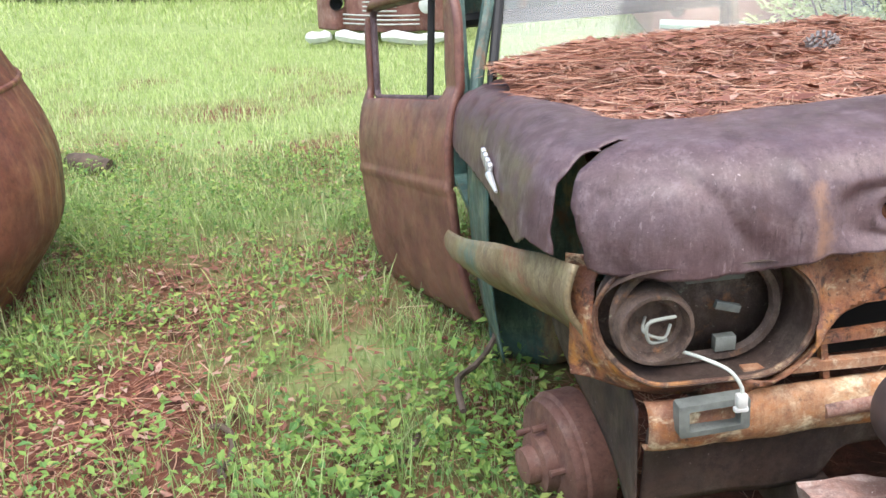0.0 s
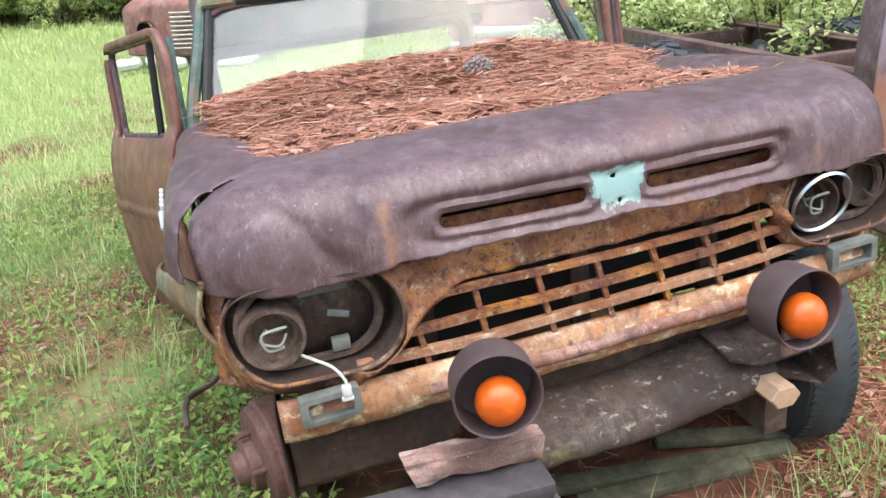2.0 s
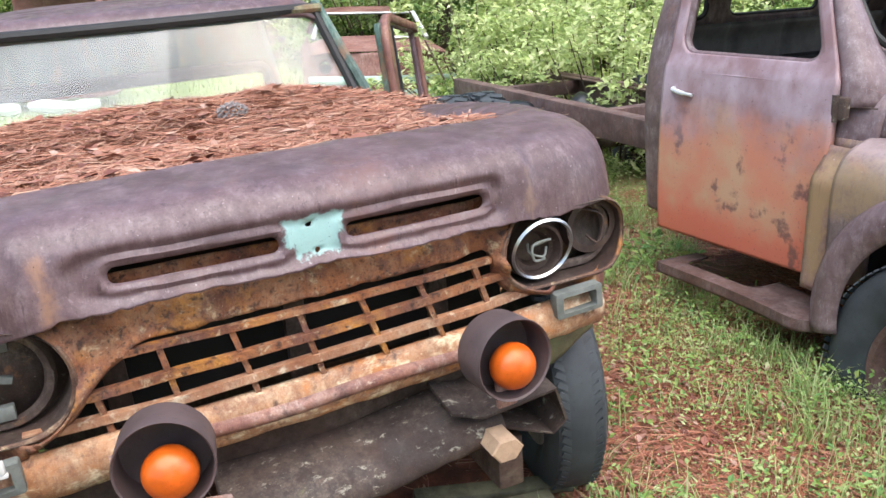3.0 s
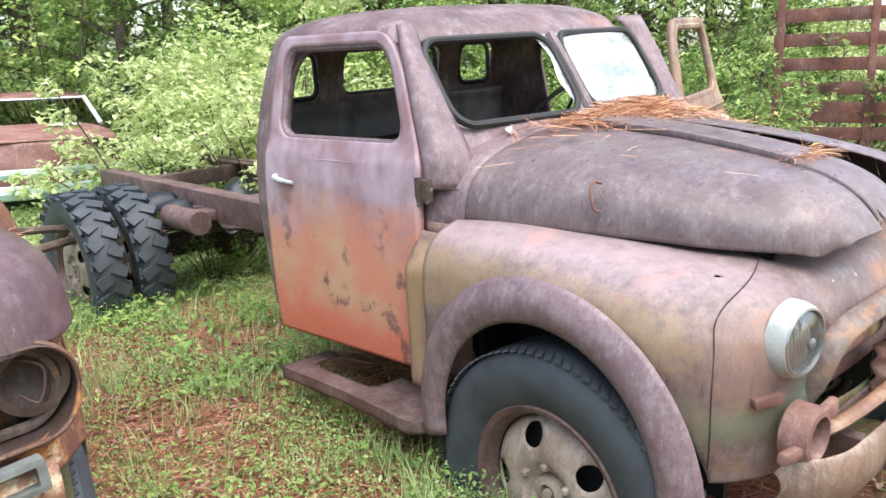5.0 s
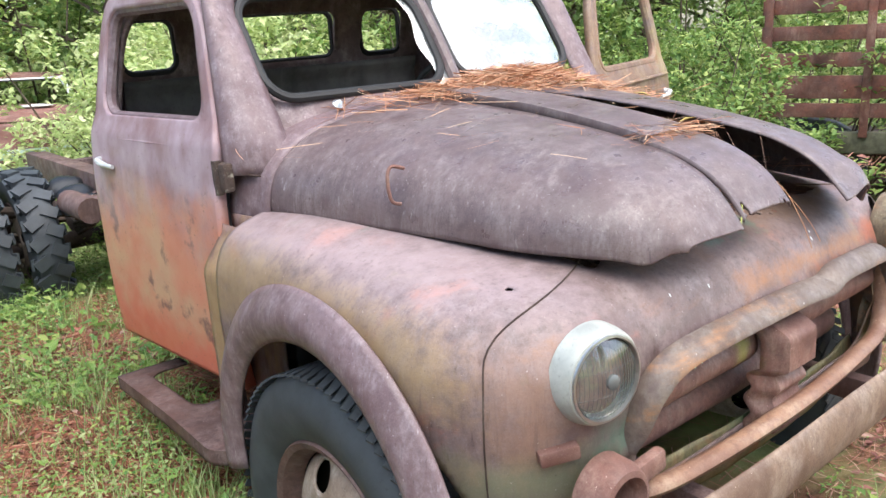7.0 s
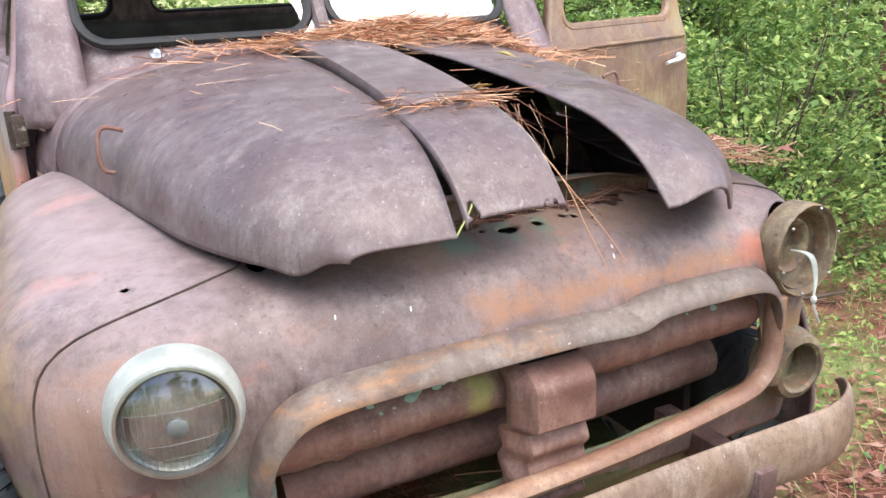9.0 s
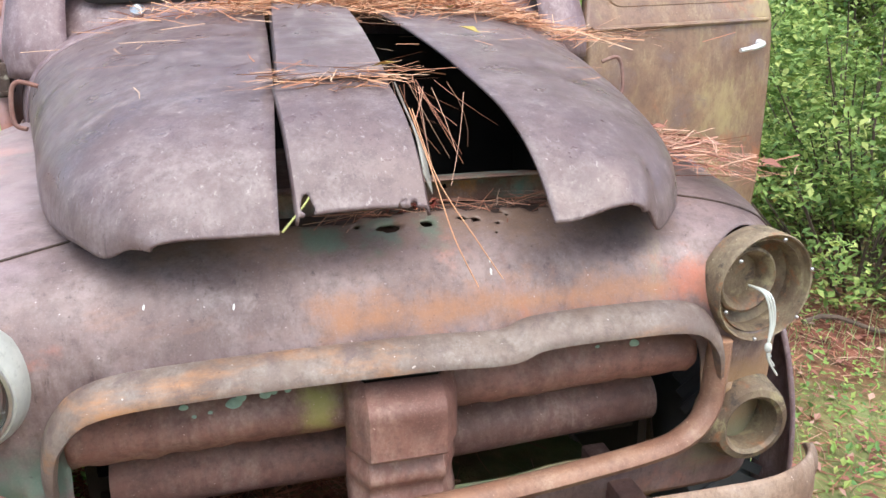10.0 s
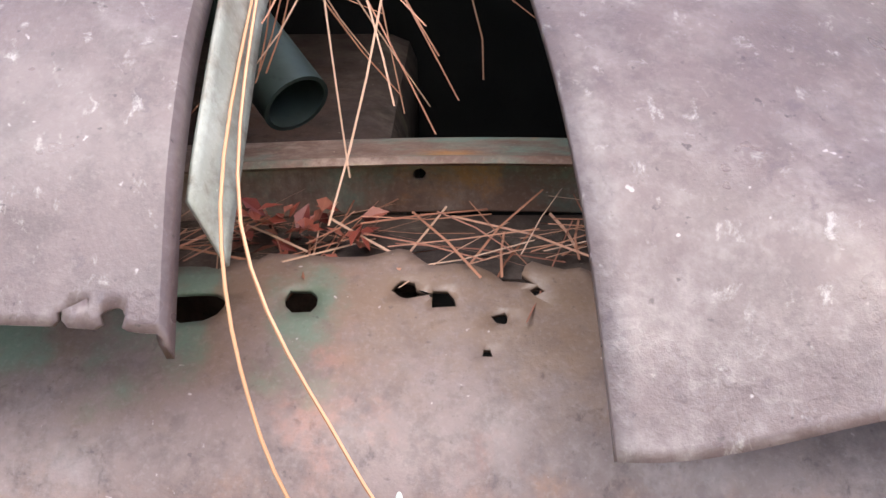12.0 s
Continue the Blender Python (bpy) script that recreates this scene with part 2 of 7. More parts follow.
def door_material():
    """Red-orange bleached paint below, mauve rust above, in the shape of worn paint."""
    n = Nodes("cab_door_paint")
    up = n.math('ADD', n.axis(2), n.math('MULTIPLY', n.math('SUBTRACT', n.noise(3.5, 6, rough=0.6), 0.5), 0.55))
    c = n.mix(n.step(n.noise(4.0, 6), 0.35, 0.65), (0.60, 0.25, 0.16), (0.56, 0.35, 0.22))
    c = n.mix(n.step(up, 0.42, 0.66, 0.9, 0.0), c, (0.64, 0.17, 0.11))
    c = n.mix(n.step(n.noise(7.0, 7, rough=0.65, offset=4.0), 0.56, 0.66, 0, 0.85), c, (0.17, 0.09, 0.085))
    mauve = n.mix(n.step(n.noise(6.0, 6, stretch=(1, 1, 0.7), offset=2.0), 0.3, 0.72), (0.25, 0.145, 0.145), (0.46, 0.36, 0.40))
    c = n.mix(n.step(up, 0.78, 1.02), c, mauve)
    c = n.mix(n.step(n.noise(90.0, 4), 0.62, 0.75, 0, 0.6), c, (0.12, 0.06, 0.05))
    return n.finish(c, n.step(n.noise(12.0, 4), 0.3, 0.7, 0.32, 0.55), 0.0, n.noise(50.0, 6, rough=0.7), 0.001)


dodge_door = door_material()
ochre_door = rust("ochre_door", (0.27, 0.165, 0.10), (0.18, 0.105, 0.075), (0.36, 0.27, 0.16), [((0.38, 0.31, 0.15), 2.6, 0.56, (1, 1, 0.6), 3.0), ((0.36, 0.15, 0.08), 4.0, 0.57, V, 7.0), ((0.20, 0.145, 0.13), 3.0, 0.57, (1, 1, 1.6), 13.0)], rough=0.42, streak=9.0)


def plain(name, colour, rough=0.5, metal=0.0, vary=0.35, scale=12.0, bump=0.0006, spec=0.5):
    n = Nodes(name)
    dim = tuple(v * (1 - vary) for v in colour)
    c = n.mix(n.step(n.noise(scale, 5), 0.3, 0.7), colour, dim)
    c = n.mix(n.step(n.noise(scale * 9, 4, offset=3.0), 0.55, 0.75, 0, 0.5), c, tuple(v * 0.7 for v in dim))
    return n.finish(c, rough, metal, n.noise(scale * 6, 5), bump, spec)


rubber = plain("old_rubber", (0.055, 0.066, 0.074), 0.62, scale=9.0, vary=0.4)
black_rubber = plain("black_seal", (0.022, 0.022, 0.022), 0.6)
orange_lens = plain("orange_plastic", (0.72, 0.13, 0.012), 0.28, scale=18.0, vary=0.35)
lamp_steel = plain("lamp_shell", (0.105, 0.075, 0.075), 0.55, scale=10)
chrome = plain("old_chrome", (0.62, 0.63, 0.62), 0.28, 0.9, vary=0.25, scale=30)
zinc = plain("dull_zinc", (0.22, 0.24, 0.22), 0.6, 0.2, vary=0.4, scale=25)
rim_paint = plain("pale_rim_paint", (0.50, 0.52, 0.47), 0.45, 0.1, vary=0.35, scale=14)
white_wire = plain("white_wire", (0.62, 0.66, 0.60), 0.5, vary=0.2)
bright = plain("bright_metal", (0.80, 0.81, 0.80), 0.3, 0.35, vary=0.15, scale=40)
grey_wire = plain("grey_wire", (0.34, 0.36, 0.32), 0.6, vary=0.3)
wheel_grey = rust("wheel_grey", (0.36, 0.29, 0.23), (0.21, 0.15, 0.11), (0.46, 0.40, 0.34), [((0.17, 0.09, 0.06), 9.0, 0.60, V, 3.0)], rough=0.6)
# Near-black: shade inside cab, engine bay and wells is put into this colour.
shaded_interior = plain("shade_dark_interior", (0.022, 0.020, 0.020), 0.75, scale=6, vary=0.5)
brick_paint = rust("stake_rust", (0.24, 0.085, 0.055), (0.12, 0.05, 0.038), (0.34, 0.20, 0.15), rough=0.7)
red_thing = rust("red_brown_rust", (0.21, 0.075, 0.045), (0.12, 0.042, 0.03), (0.29, 0.13, 0.075), [((0.30, 0.16, 0.08), 12.0, 0.54, (1, 1, 0.08), 3.0), ((0.07, 0.03, 0.025), 14.0, 0.56, (1, 1, 0.08), 8.0)], rough=0.5)
far_red = rust("far_red_rust", (0.27, 0.12, 0.095), (0.17, 0.07, 0.055), (0.42, 0.28, 0.24), rough=0.6, streak=3.0)
white_paint = plain("chalky_white", (0.66, 0.68, 0.64), 0.5, vary=0.25, scale=6)
mint_paint = plain("mint_paint", (0.48, 0.62, 0.55), 0.5, vary=0.25, scale=6)
black_plastic = plain("black_sheet", (0.018, 0.02, 0.022), 0.35)
bark = plain("pine_bark", (0.16, 0.115, 0.085), 0.9, scale=14, vary=0.5, bump=0.008)
# Moss green, darkened further to carry the shade at the truck's front.
old_wood = plain("mossy_shaded_wood", (0.145, 0.14, 0.085), 0.85, scale=20, vary=0.5, bump=0.004)
cut_wood = plain("cut_wood", (0.50, 0.34, 0.22), 0.7, scale=25, vary=0.3)
pink_wood = rust("painted_post", (0.36, 0.20, 0.16), (0.15, 0.085, 0.07), (0.66, 0.56, 0.50), [((0.10, 0.07, 0.06), 14.0, 0.58, (0.3, 1, 1), 4.0)], rough=0.75, fine=(0.3, 1, 1))
grey_wood = plain("grey_wood", (0.085, 0.075, 0.08), 0.8, scale=18, vary=0.4, bump=0.003)


def glass(name, dust_sheen, gloss):
    m = bpy.data.materials.new(name)
    m.use_nodes = True
    t = m.node_tree
    t.nodes.clear()
    out = t.nodes.new("ShaderNodeOutputMaterial")
    clear, shine, dirt_sheen = (t.nodes.new("ShaderNodeBsdf" + k) for k in ("Transparent", "Glossy", "Diffuse"))
    clear.inputs[0].default_value = (0.86, 0.92, 0.89, 1)
    shine.inputs["Roughness"].default_value = 0.05
    # Pale diffuse layer: dust, and in high amounts a painted sky reflection.
    dirt_sheen.inputs[0].default_value = (0.62, 0.66, 0.64, 1)
    n = t.nodes.new("ShaderNodeTexNoise")
    n.inputs["Scale"].default_value, n.inputs["Detail"].default_value = 4.0, 6.0
    ramp = t.nodes.new("ShaderNodeMapRange")
    for k, v in zip((1, 2, 3, 4), (0.35, 0.75, dust_sheen * 0.3, dust_sheen)):
        ramp.inputs[k].default_value = v
    t.links.new(n.outputs["Fac"], ramp.inputs[0])
    f = t.nodes.new("ShaderNodeValue")
    f.outputs[0].default_value = gloss
    a, b = t.nodes.new("ShaderNodeMixShader"), t.nodes.new("ShaderNodeMixShader")
    t.links.new(ramp.outputs[0], a.inputs[0])
    t.links.new(clear.outputs[0], a.inputs[1])
    t.links.new(dirt_sheen.outputs[0], a.inputs[2])
    t.links.new(f.outputs[0], b.inputs[0])
    t.links.new(a.outputs[0], b.inputs[1])
    t.links.new(shine.outputs[0], b.inputs[2])
    t.links.new(b.outputs[0], out.inputs[0])
    return m


pane_glass = glass("windscreen_glass", 0.24, 0.075)
# Mostly white diffuse: the pane's sky reflection is painted in as colour.
white_glass = glass("sky_sheen_glass", 0.95, 0.30)
lens_glass = glass("lens_glass", 0.05, 0.16)


def leafy(name, a, b, c, rough=0.6, spec=0.3, through=0.0):
    n = Nodes(name)
    i = n.island()
    col = n.mix(n.step(i, 0.0, 0.5), a, b)
    col = n.mix(n.step(i, 0.62, 1.0), col, c)
    n.finish(col, rough, 0.0, spec=spec)
    if through:
        tr = n.t.nodes.new("ShaderNodeBsdfTranslucent")
        n.t.links.new(col, tr.inputs[0])
        mx = n.t.nodes.new("ShaderNodeMixShader")
        mx.inputs[0].default_value = through
        n.t.links.new(n.bsdf.outputs[0], mx.inputs[1])
        n.t.links.new(tr.outputs[0], mx.inputs[2])
        n.t.links.new(mx.outputs[0], n.t.nodes["Material Output"].inputs[0])
    return n.mat


grass_mat = leafy("grass_blades", (0.17, 0.28, 0.09), (0.29, 0.39, 0.15), (0.46, 0.48, 0.26), through=0.35)
tuft_mat = leafy("tuft_grass", (0.26, 0.39, 0.13), (0.38, 0.50, 0.19), (0.52, 0.58, 0.30), through=0.35)
meadow_mat = leafy("meadow_grass", (0.40, 0.52, 0.18), (0.50, 0.60, 0.25), (0.63, 0.67, 0.38), through=0.35)
weed_mat = leafy("weed_leaves", (0.13, 0.27, 0.085), (0.25, 0.40, 0.10), (0.42, 0.50, 0.15), through=0.35)
bush_mat = leafy("bush_leaves", (0.10, 0.19, 0.055), (0.24, 0.36, 0.10), (0.48, 0.55, 0.18), through=0.3)
pale_bush_mat = leafy("pale_bush_leaves", (0.36, 0.47, 0.18), (0.55, 0.63, 0.28), (0.76, 0.78, 0.46), through=0.4)
tree_mat = leafy("tree_leaves", (0.18, 0.27, 0.09), (0.36, 0.46, 0.17), (0.56, 0.62, 0.28), through=0.3)
needle_mat = leafy("pine_needles", (0.25, 0.100, 0.066), (0.40, 0.185, 0.115), (0.54, 0.35, 0.25), rough=0.5)
red_needle_mat = leafy("red_pine_needles", (0.20, 0.066, 0.042), (0.38, 0.14, 0.08), (0.54, 0.28, 0.18), rough=0.55)
pale_needle_mat = leafy("pale_pine_needles", (0.42, 0.17, 0.09), (0.55, 0.29, 0.16), (0.66, 0.47, 0.31), rough=0.5)
litter_mat = leafy("dead_leaves", (0.15, 0.055, 0.040), (0.28, 0.12, 0.085), (0.48, 0.32, 0.25), rough=0.65)


def ground_material():
    n = Nodes("forest_ground")
    red = n.mix(n.step(n.noise(9.0, 8, rough=0.7), 0.35, 0.65), (0.24, 0.095, 0.062), (0.11, 0.05, 0.036))
    green = n.mix(n.step(n.noise(12.0, 8, rough=0.7, offset=4.0), 0.35, 0.65), (0.22, 0.29, 0.10), (0.33, 0.40, 0.16))
    c = n.mix(n.step(n.math('ADD', n.noise(0.8, 5, offset=2.0), n.math('MULTIPLY', n.math('ABSOLUTE', n.axis(1)), 0.035)), 0.54, 0.78), red, green)
    return n.finish(c, 0.9, 0.0, n.noise(25.0, 8, rough=0.75), 0.03, spec=0.2)


ground_mat = ground_material()


# ---- mesh helpers ----
def part(name, bm, material, parent=None, label="", smooth=True, thick=0.0, inward=-1.0):
    """One mesh object from a bmesh, under a thing or a part."""
    mesh = bpy.data.meshes.new(name)
    bmesh.ops.recalc_face_normals(bm, faces=bm.faces[:])
    bm.to_mesh(mesh)
    bm.free()
    return link_mesh(name, mesh, material, parent, label, smooth, thick, inward)


def link_mesh(name, mesh, material, parent=None, label="", smooth=True, thick=0.0, inward=-1.0):
    mesh.materials.append(material)
    if smooth:
        mesh.shade_smooth()
        mesh.set_sharp_from_angle(angle=radians(38))
    ob = new(name, mesh)
    ob.parent = parent
    if thick:
        m = ob.modifiers.new("thickness", 'SOLIDIFY')
        m.thickness, m.offset = thick, inward
    if label:
        tagged(ob, label)
    return ob


def thing(name, m, label, category, group="", kind=""):
    ob = new(name)
    ob.matrix_world = m
    ob.empty_display_size = 0.1
    return tagged(ob, label, category, group, kind)


def smooth01(x, a, b):
    x = min(1.0, max(0.0, (x - a) / (b - a)))
    return x * x * (3 - 2 * x)


def sheet(fn, nu, nv, holes=(), bm=None, close=False):
    """A grid surface fn(u, v) with u and v from 0 to 1; a hole is a function of the point, below zero inside, and its rim is drawn smooth."""
    bm = bm or bmesh.new()
    uv = {}
    P = {}
    for i in range(nu + (0 if close else 1)):
        for j in range(nv + 1):
            uv[i, j] = [i / nu, j / nv]
            P[i, j] = Vector(fn(i / nu, j / nv))
    cells = []
    gone = []
    for i in range(nu):
        for j in range(nv):
            q = [(i, j), ((i + 1) % nu if close else i + 1, j), ((i + 1) % nu if close else i + 1, j + 1), (i, j + 1)]
            c = (P[q[0]] + P[q[1]] + P[q[2]] + P[q[3]]) / 4
            out = None
            for g in holes:
                if g(c) < 0:
                    out = g
            (gone if out else cells).append((q, out))
    kept = {k for q, _ in cells for k in q}
    for q, g in gone:
        for k in q:
            if k in kept:
                u, v = uv[k]
                for _ in range(3):
                    e = 0.25 / max(nu, nv)
                    g0 = g(Vector(fn(u, v)))
                    gu = (g(Vector(fn(u + e, v))) - g0) / e
                    gv = (g(Vector(fn(u, v + e))) - g0) / e
                    s = gu * gu + gv * gv
                    if s < 1e-9:
                        break
                    du, dv = -g0 * gu / s, -g0 * gv / s
                    u += max(-0.8 / nu, min(0.8 / nu, du))
                    v += max(-0.8 / nv, min(0.8 / nv, dv))
                if close or 0 <= u <= 1:
                    P[k] = Vector(fn(u, min(1, max(0, v))))
    made = {k: bm.verts.new(P[k]) for k in sorted(kept)}
    for q, _ in cells:
        try:
            bm.faces.new([made[k] for k in q])
        except ValueError:
            pass
    return bm


def box(bm, c, size, m=None, bevel=0.0):
    b = bmesh.ops.create_cube(bm, size=1.0)
    t = Matrix.Translation(c) @ (m or Matrix.Identity(4)) @ Matrix.Diagonal((*size, 1))
    bmesh.ops.transform(bm, matrix=t, verts=b["verts"])
    if bevel:
        es = list({e for v in b["verts"] for e in v.link_edges})
        bmesh.ops.bevel(bm, geom=es, offset=bevel, segments=2, affect='EDGES', profile=0.5)
    return bm


def tube(bm, pts, radius, seg=8, close=False, flat=1.0, caps=True):
    """A round rod along points; radius is a number or one per point."""
    pts = [Vector(p) for p in pts]
    n = len(pts)
    rings = []
    side = None
    for i, p in enumerate(pts):
        d = (pts[(i + 1) % n] if close or i < n - 1 else p) - (pts[i - 1] if close or i else p)
        d.normalize()
        if side is None:
            side = d.orthogonal().normalized() if abs(d.z) > 0.9 else d.cross(Vector((0, 0, 1))).normalized()
        side = (side - d * side.dot(d)).normalized()
        up = d.cross(side)
        r = radius if isinstance(radius, (int, float)) else radius[i]
        rings.append([bm.verts.new(p + side * (r * math.cos(a)) + up * (r * flat * math.sin(a))) for a in (2 * math.pi * k / seg for k in range(seg))])
    for i in range(n if close else n - 1):
        a, b = rings[i], rings[(i + 1) % n]
        for k in range(seg):
            bm.faces.new((a[k], a[(k + 1) % seg], b[(k + 1) % seg], b[k]))
    if caps and not close:
        bm.faces.new(rings[0][::-1])
        bm.faces.new(rings[-1])
    return bm


def lathe(bm, profile, m, seg=32, sx=1.0, sy=1.0):
    """Turn a profile of (radius, height) about the local z axis of m."""
    rings = [[bm.verts.new(m @ Vector((sx * r * math.cos(2 * math.pi * k / seg), sy * r * math.sin(2 * math.pi * k / seg), h))) for k in range(seg)] for r, h in profile]
    for a, b in zip(rings, rings[1:]):
        for k in range(seg):
            bm.faces.new((a[k], a[(k + 1) % seg], b[(k + 1) % seg], b[k]))
    return bm


def disc(bm, r, m, seg=32):
    bm.faces.new([bm.verts.new(m @ Vector((r * math.cos(2 * math.pi * k / seg), r * math.sin(2 * math.pi * k / seg), 0))) for k in range(seg)])
    return bm


def rounded(hw, hh, r, n=6):
    """Points of a rounded rectangle, anticlockwise."""
    out = []
    for cx, cy, a0 in ((hw - r, hh - r, 0), (-hw + r, hh - r, 90), (-hw + r, -hh + r, 180), (hw - r, -hh + r, 270)):
        out += [(cx + r * math.cos(radians(a0 + 90 * k / n)), cy + r * math.sin(radians(a0 + 90 * k / n))) for k in range(n + 1)]
    return out


def rect_gap(px, pz, hw, hh, r):
    """Signed distance of (px, pz) to a rounded rectangle about the origin."""
    dx, dz = abs(px) - hw + r, abs(pz) - hh + r
    return math.hypot(max(dx, 0), max(dz, 0)) + min(max(dx, dz), 0) - r


def spline(pts, n):
    """A smooth curve through points, n steps a span."""
    pts = [Vector(p) for p in pts]
    out = []
    for i in range(len(pts) - 1):
        a, b, c, d = pts[max(i - 1, 0)], pts[i], pts[i + 1], pts[min(i + 2, len(pts) - 1)]
        for k in range(n):
            t = k / n
            out.append(0.5 * ((2 * b) + (c - a) * t + (2 * a - 5 * b + 4 * c - d) * t * t + (3 * b - a - 3 * c + d) * t ** 3))
    return out + [pts[-1]]


def lerp_rows(rows, x):
    """Smooth interpolation in rows of (x, value)."""
    if x <= rows[0][0]:
        return rows[0][1]
    for (x0, a), (x1, b) in zip(rows, rows[1:]):
        if x <= x1:
            t = (x - x0) / (x1 - x0)
            return a + (b - a) * t
    return rows[-1][1]


def curve_rows(rows):
    """A smooth function through rows of (x, value)."""
    xs = [r[0] for r in rows]
    ys = [r[1] for r in rows]
    ms = []
    for i in range(len(xs)):
        if i == 0:
            ms.append((ys[1] - ys[0]) / (xs[1] - xs[0]))
        elif i == len(xs) - 1:
            ms.append((ys[-1] - ys[-2]) / (xs[-1] - xs[-2]))
        else:
            a, b = (ys[i] - ys[i - 1]) / (xs[i] - xs[i - 1]), (ys[i + 1] - ys[i]) / (xs[i + 1] - xs[i])
            ms.append(0.0 if a * b <= 0 else 2 * a * b / (a + b))

    def f(x):
        if x <= xs[0]:
            return ys[0]
        if x >= xs[-1]:
            return ys[-1]
        i = max(k for k in range(len(xs) - 1) if xs[k] <= x)
        h = xs[i + 1] - xs[i]
        t = (x - xs[i]) / h
        return (ys[i] * (1 + 2 * t) * (1 - t) ** 2 + h * ms[i] * t * (1 - t) ** 2 + ys[i + 1] * t * t * (3 - 2 * t) + h * ms[i + 1] * t * t * (t - 1))
    return f


def u_contour(u, hw, y0, y1, r, bow=0.0):
    """A point of a U in plan from (-hw, y1) round the front at y0 to (hw, y1); u from 0 to 1. Also gives the way round the corner."""
    r = min(r, hw * 0.98, (y1 - y0) * 0.95)
    side = y1 - y0 - r
    if u < 0.18:
        x, y = -hw, y1 - side * (u / 0.18)
    elif u < 0.30:
        a = (u - 0.18) / 0.12 * math.pi / 2
        x, y = -hw + r - r * math.cos(a), y0 + r - r * math.sin(a)
    elif u <= 0.70:
        x, y = -(hw - r) + 2 * (hw - r) * (u - 0.30) / 0.40, y0
    elif u <= 0.82:
        a = (u - 0.70) / 0.12 * math.pi / 2
        x, y = hw - r + r * math.sin(a), y0 + r - r * math.cos(a)
    else:
        x, y = hw, y0 + r + side * (u - 0.82) / 0.18
    return x, y + bow * (x / hw) ** 2 * (1 - smooth01(y, y0, y1))


# ---- ground ----
def ground_height(x, y):
    return 0.03 * math.sin(x * 0.9 + 1.0) * math.cos(y * 0.7) + 0.012 * noise.noise(Vector((x * 2.0, y * 2.0, 0)))


bm = bmesh.new()
xs = sorted({round(-4 + 0.12 * i, 3) for i in range(110)} | {-3000, -400, -100, -40, -25, -15, -10, -7, -5, 10, 12, 15, 20, 30, 60, 200, 3000})
ys = sorted({round(-2 + 0.12 * i, 3) for i in range(110)} | {-3000, -300, -60, -20, -8, -4, 12, 14, 17, 20, 25, 35, 60, 200, 3000})
gv = [[bm.verts.new((x, y, ground_height(x, y) if max(abs(x), abs(y)) < 60 else 0)) for y in ys] for x in xs]
for i in range(len(xs) - 1):
    for j in range(len(ys) - 1):
        bm.faces.new((gv[i][j], gv[i + 1][j], gv[i + 1][j + 1], gv[i][j + 1]))
tagged(part("ground", bm, ground_mat), "red earth with grass, needles and dead leaves", "ground", kind="structure")


# ---- shared truck parts ----
def raked(x, z, w, belt, rake):
    k = rake * max(0.0, z - belt)
    return x + k * (1 - x / w)


def unraked(x, z, w, belt, rake):
    k = rake * max(0.0, z - belt)
    return (x - k) / (1 - k / w)


def door_skin(w, z0, belt, top, win, bulge, slope=0.0, ridge=None, rake=0.0):
    """The skin of a door in its own plane: x from the hinge, y inward, z up. win: window as (centre x, centre z, half width, half height, radius)."""
    def fn(u, v):
        x = w * u
        z = z0 + (top - z0) * v
        y = -bulge * max(0.0, 1 - abs((z - (z0 + belt) / 2) / (belt - z0) * 1.7) ** 3)
        y += slope * max(0.0, z - belt)
        if ridge:
            y -= 0.010 * math.exp(-((z - ridge) / 0.012) ** 2)
        corner = 0.16
        if z > top - corner:
            k = 1 - math.sqrt(max(0.0, 1 - ((z - top + corner) / corner) ** 2))
            x = corner * k * 0.8 + (w - 1.4 * corner * k) * u
        return raked(x, z, w, belt, rake), y, z
    return sheet(fn, 60, 90, [lambda p: rect_gap(unraked(p.x, p.z, w, belt, rake) - win[0], p.z - win[1], win[2], win[3], win[4])])


def window_rim(bm, win, y, r, slope=0.0, belt=0.0, w=1.0, rake=0.0):
    tube(bm, [(raked(win[0] + px, win[1] + pz, w, belt, rake), y + slope * max(0, win[1] + pz - belt), win[1] + pz) for px, pz in rounded(win[2], win[3], win[4], 6)], r, 8, close=True)
    return bm


def wheel_tyre(bm, m, R, width, rim):
    """A tyre about the local z axis of m."""
    h = width / 2
    prof = [(rim, -h * 0.62), (rim + 0.02, -h * 0.8), ((rim + R) / 2, -h), (R - 0.045, -h * 0.92), (R - 0.012, -h * 0.72), (R, -h * 0.35), (R, h * 0.35), (R - 0.012, h * 0.72), (R - 0.045, h * 0.92), ((rim + R) / 2, h), (rim + 0.02, h * 0.8), (rim, h * 0.62)]
    return lathe(bm, prof, m, 56)


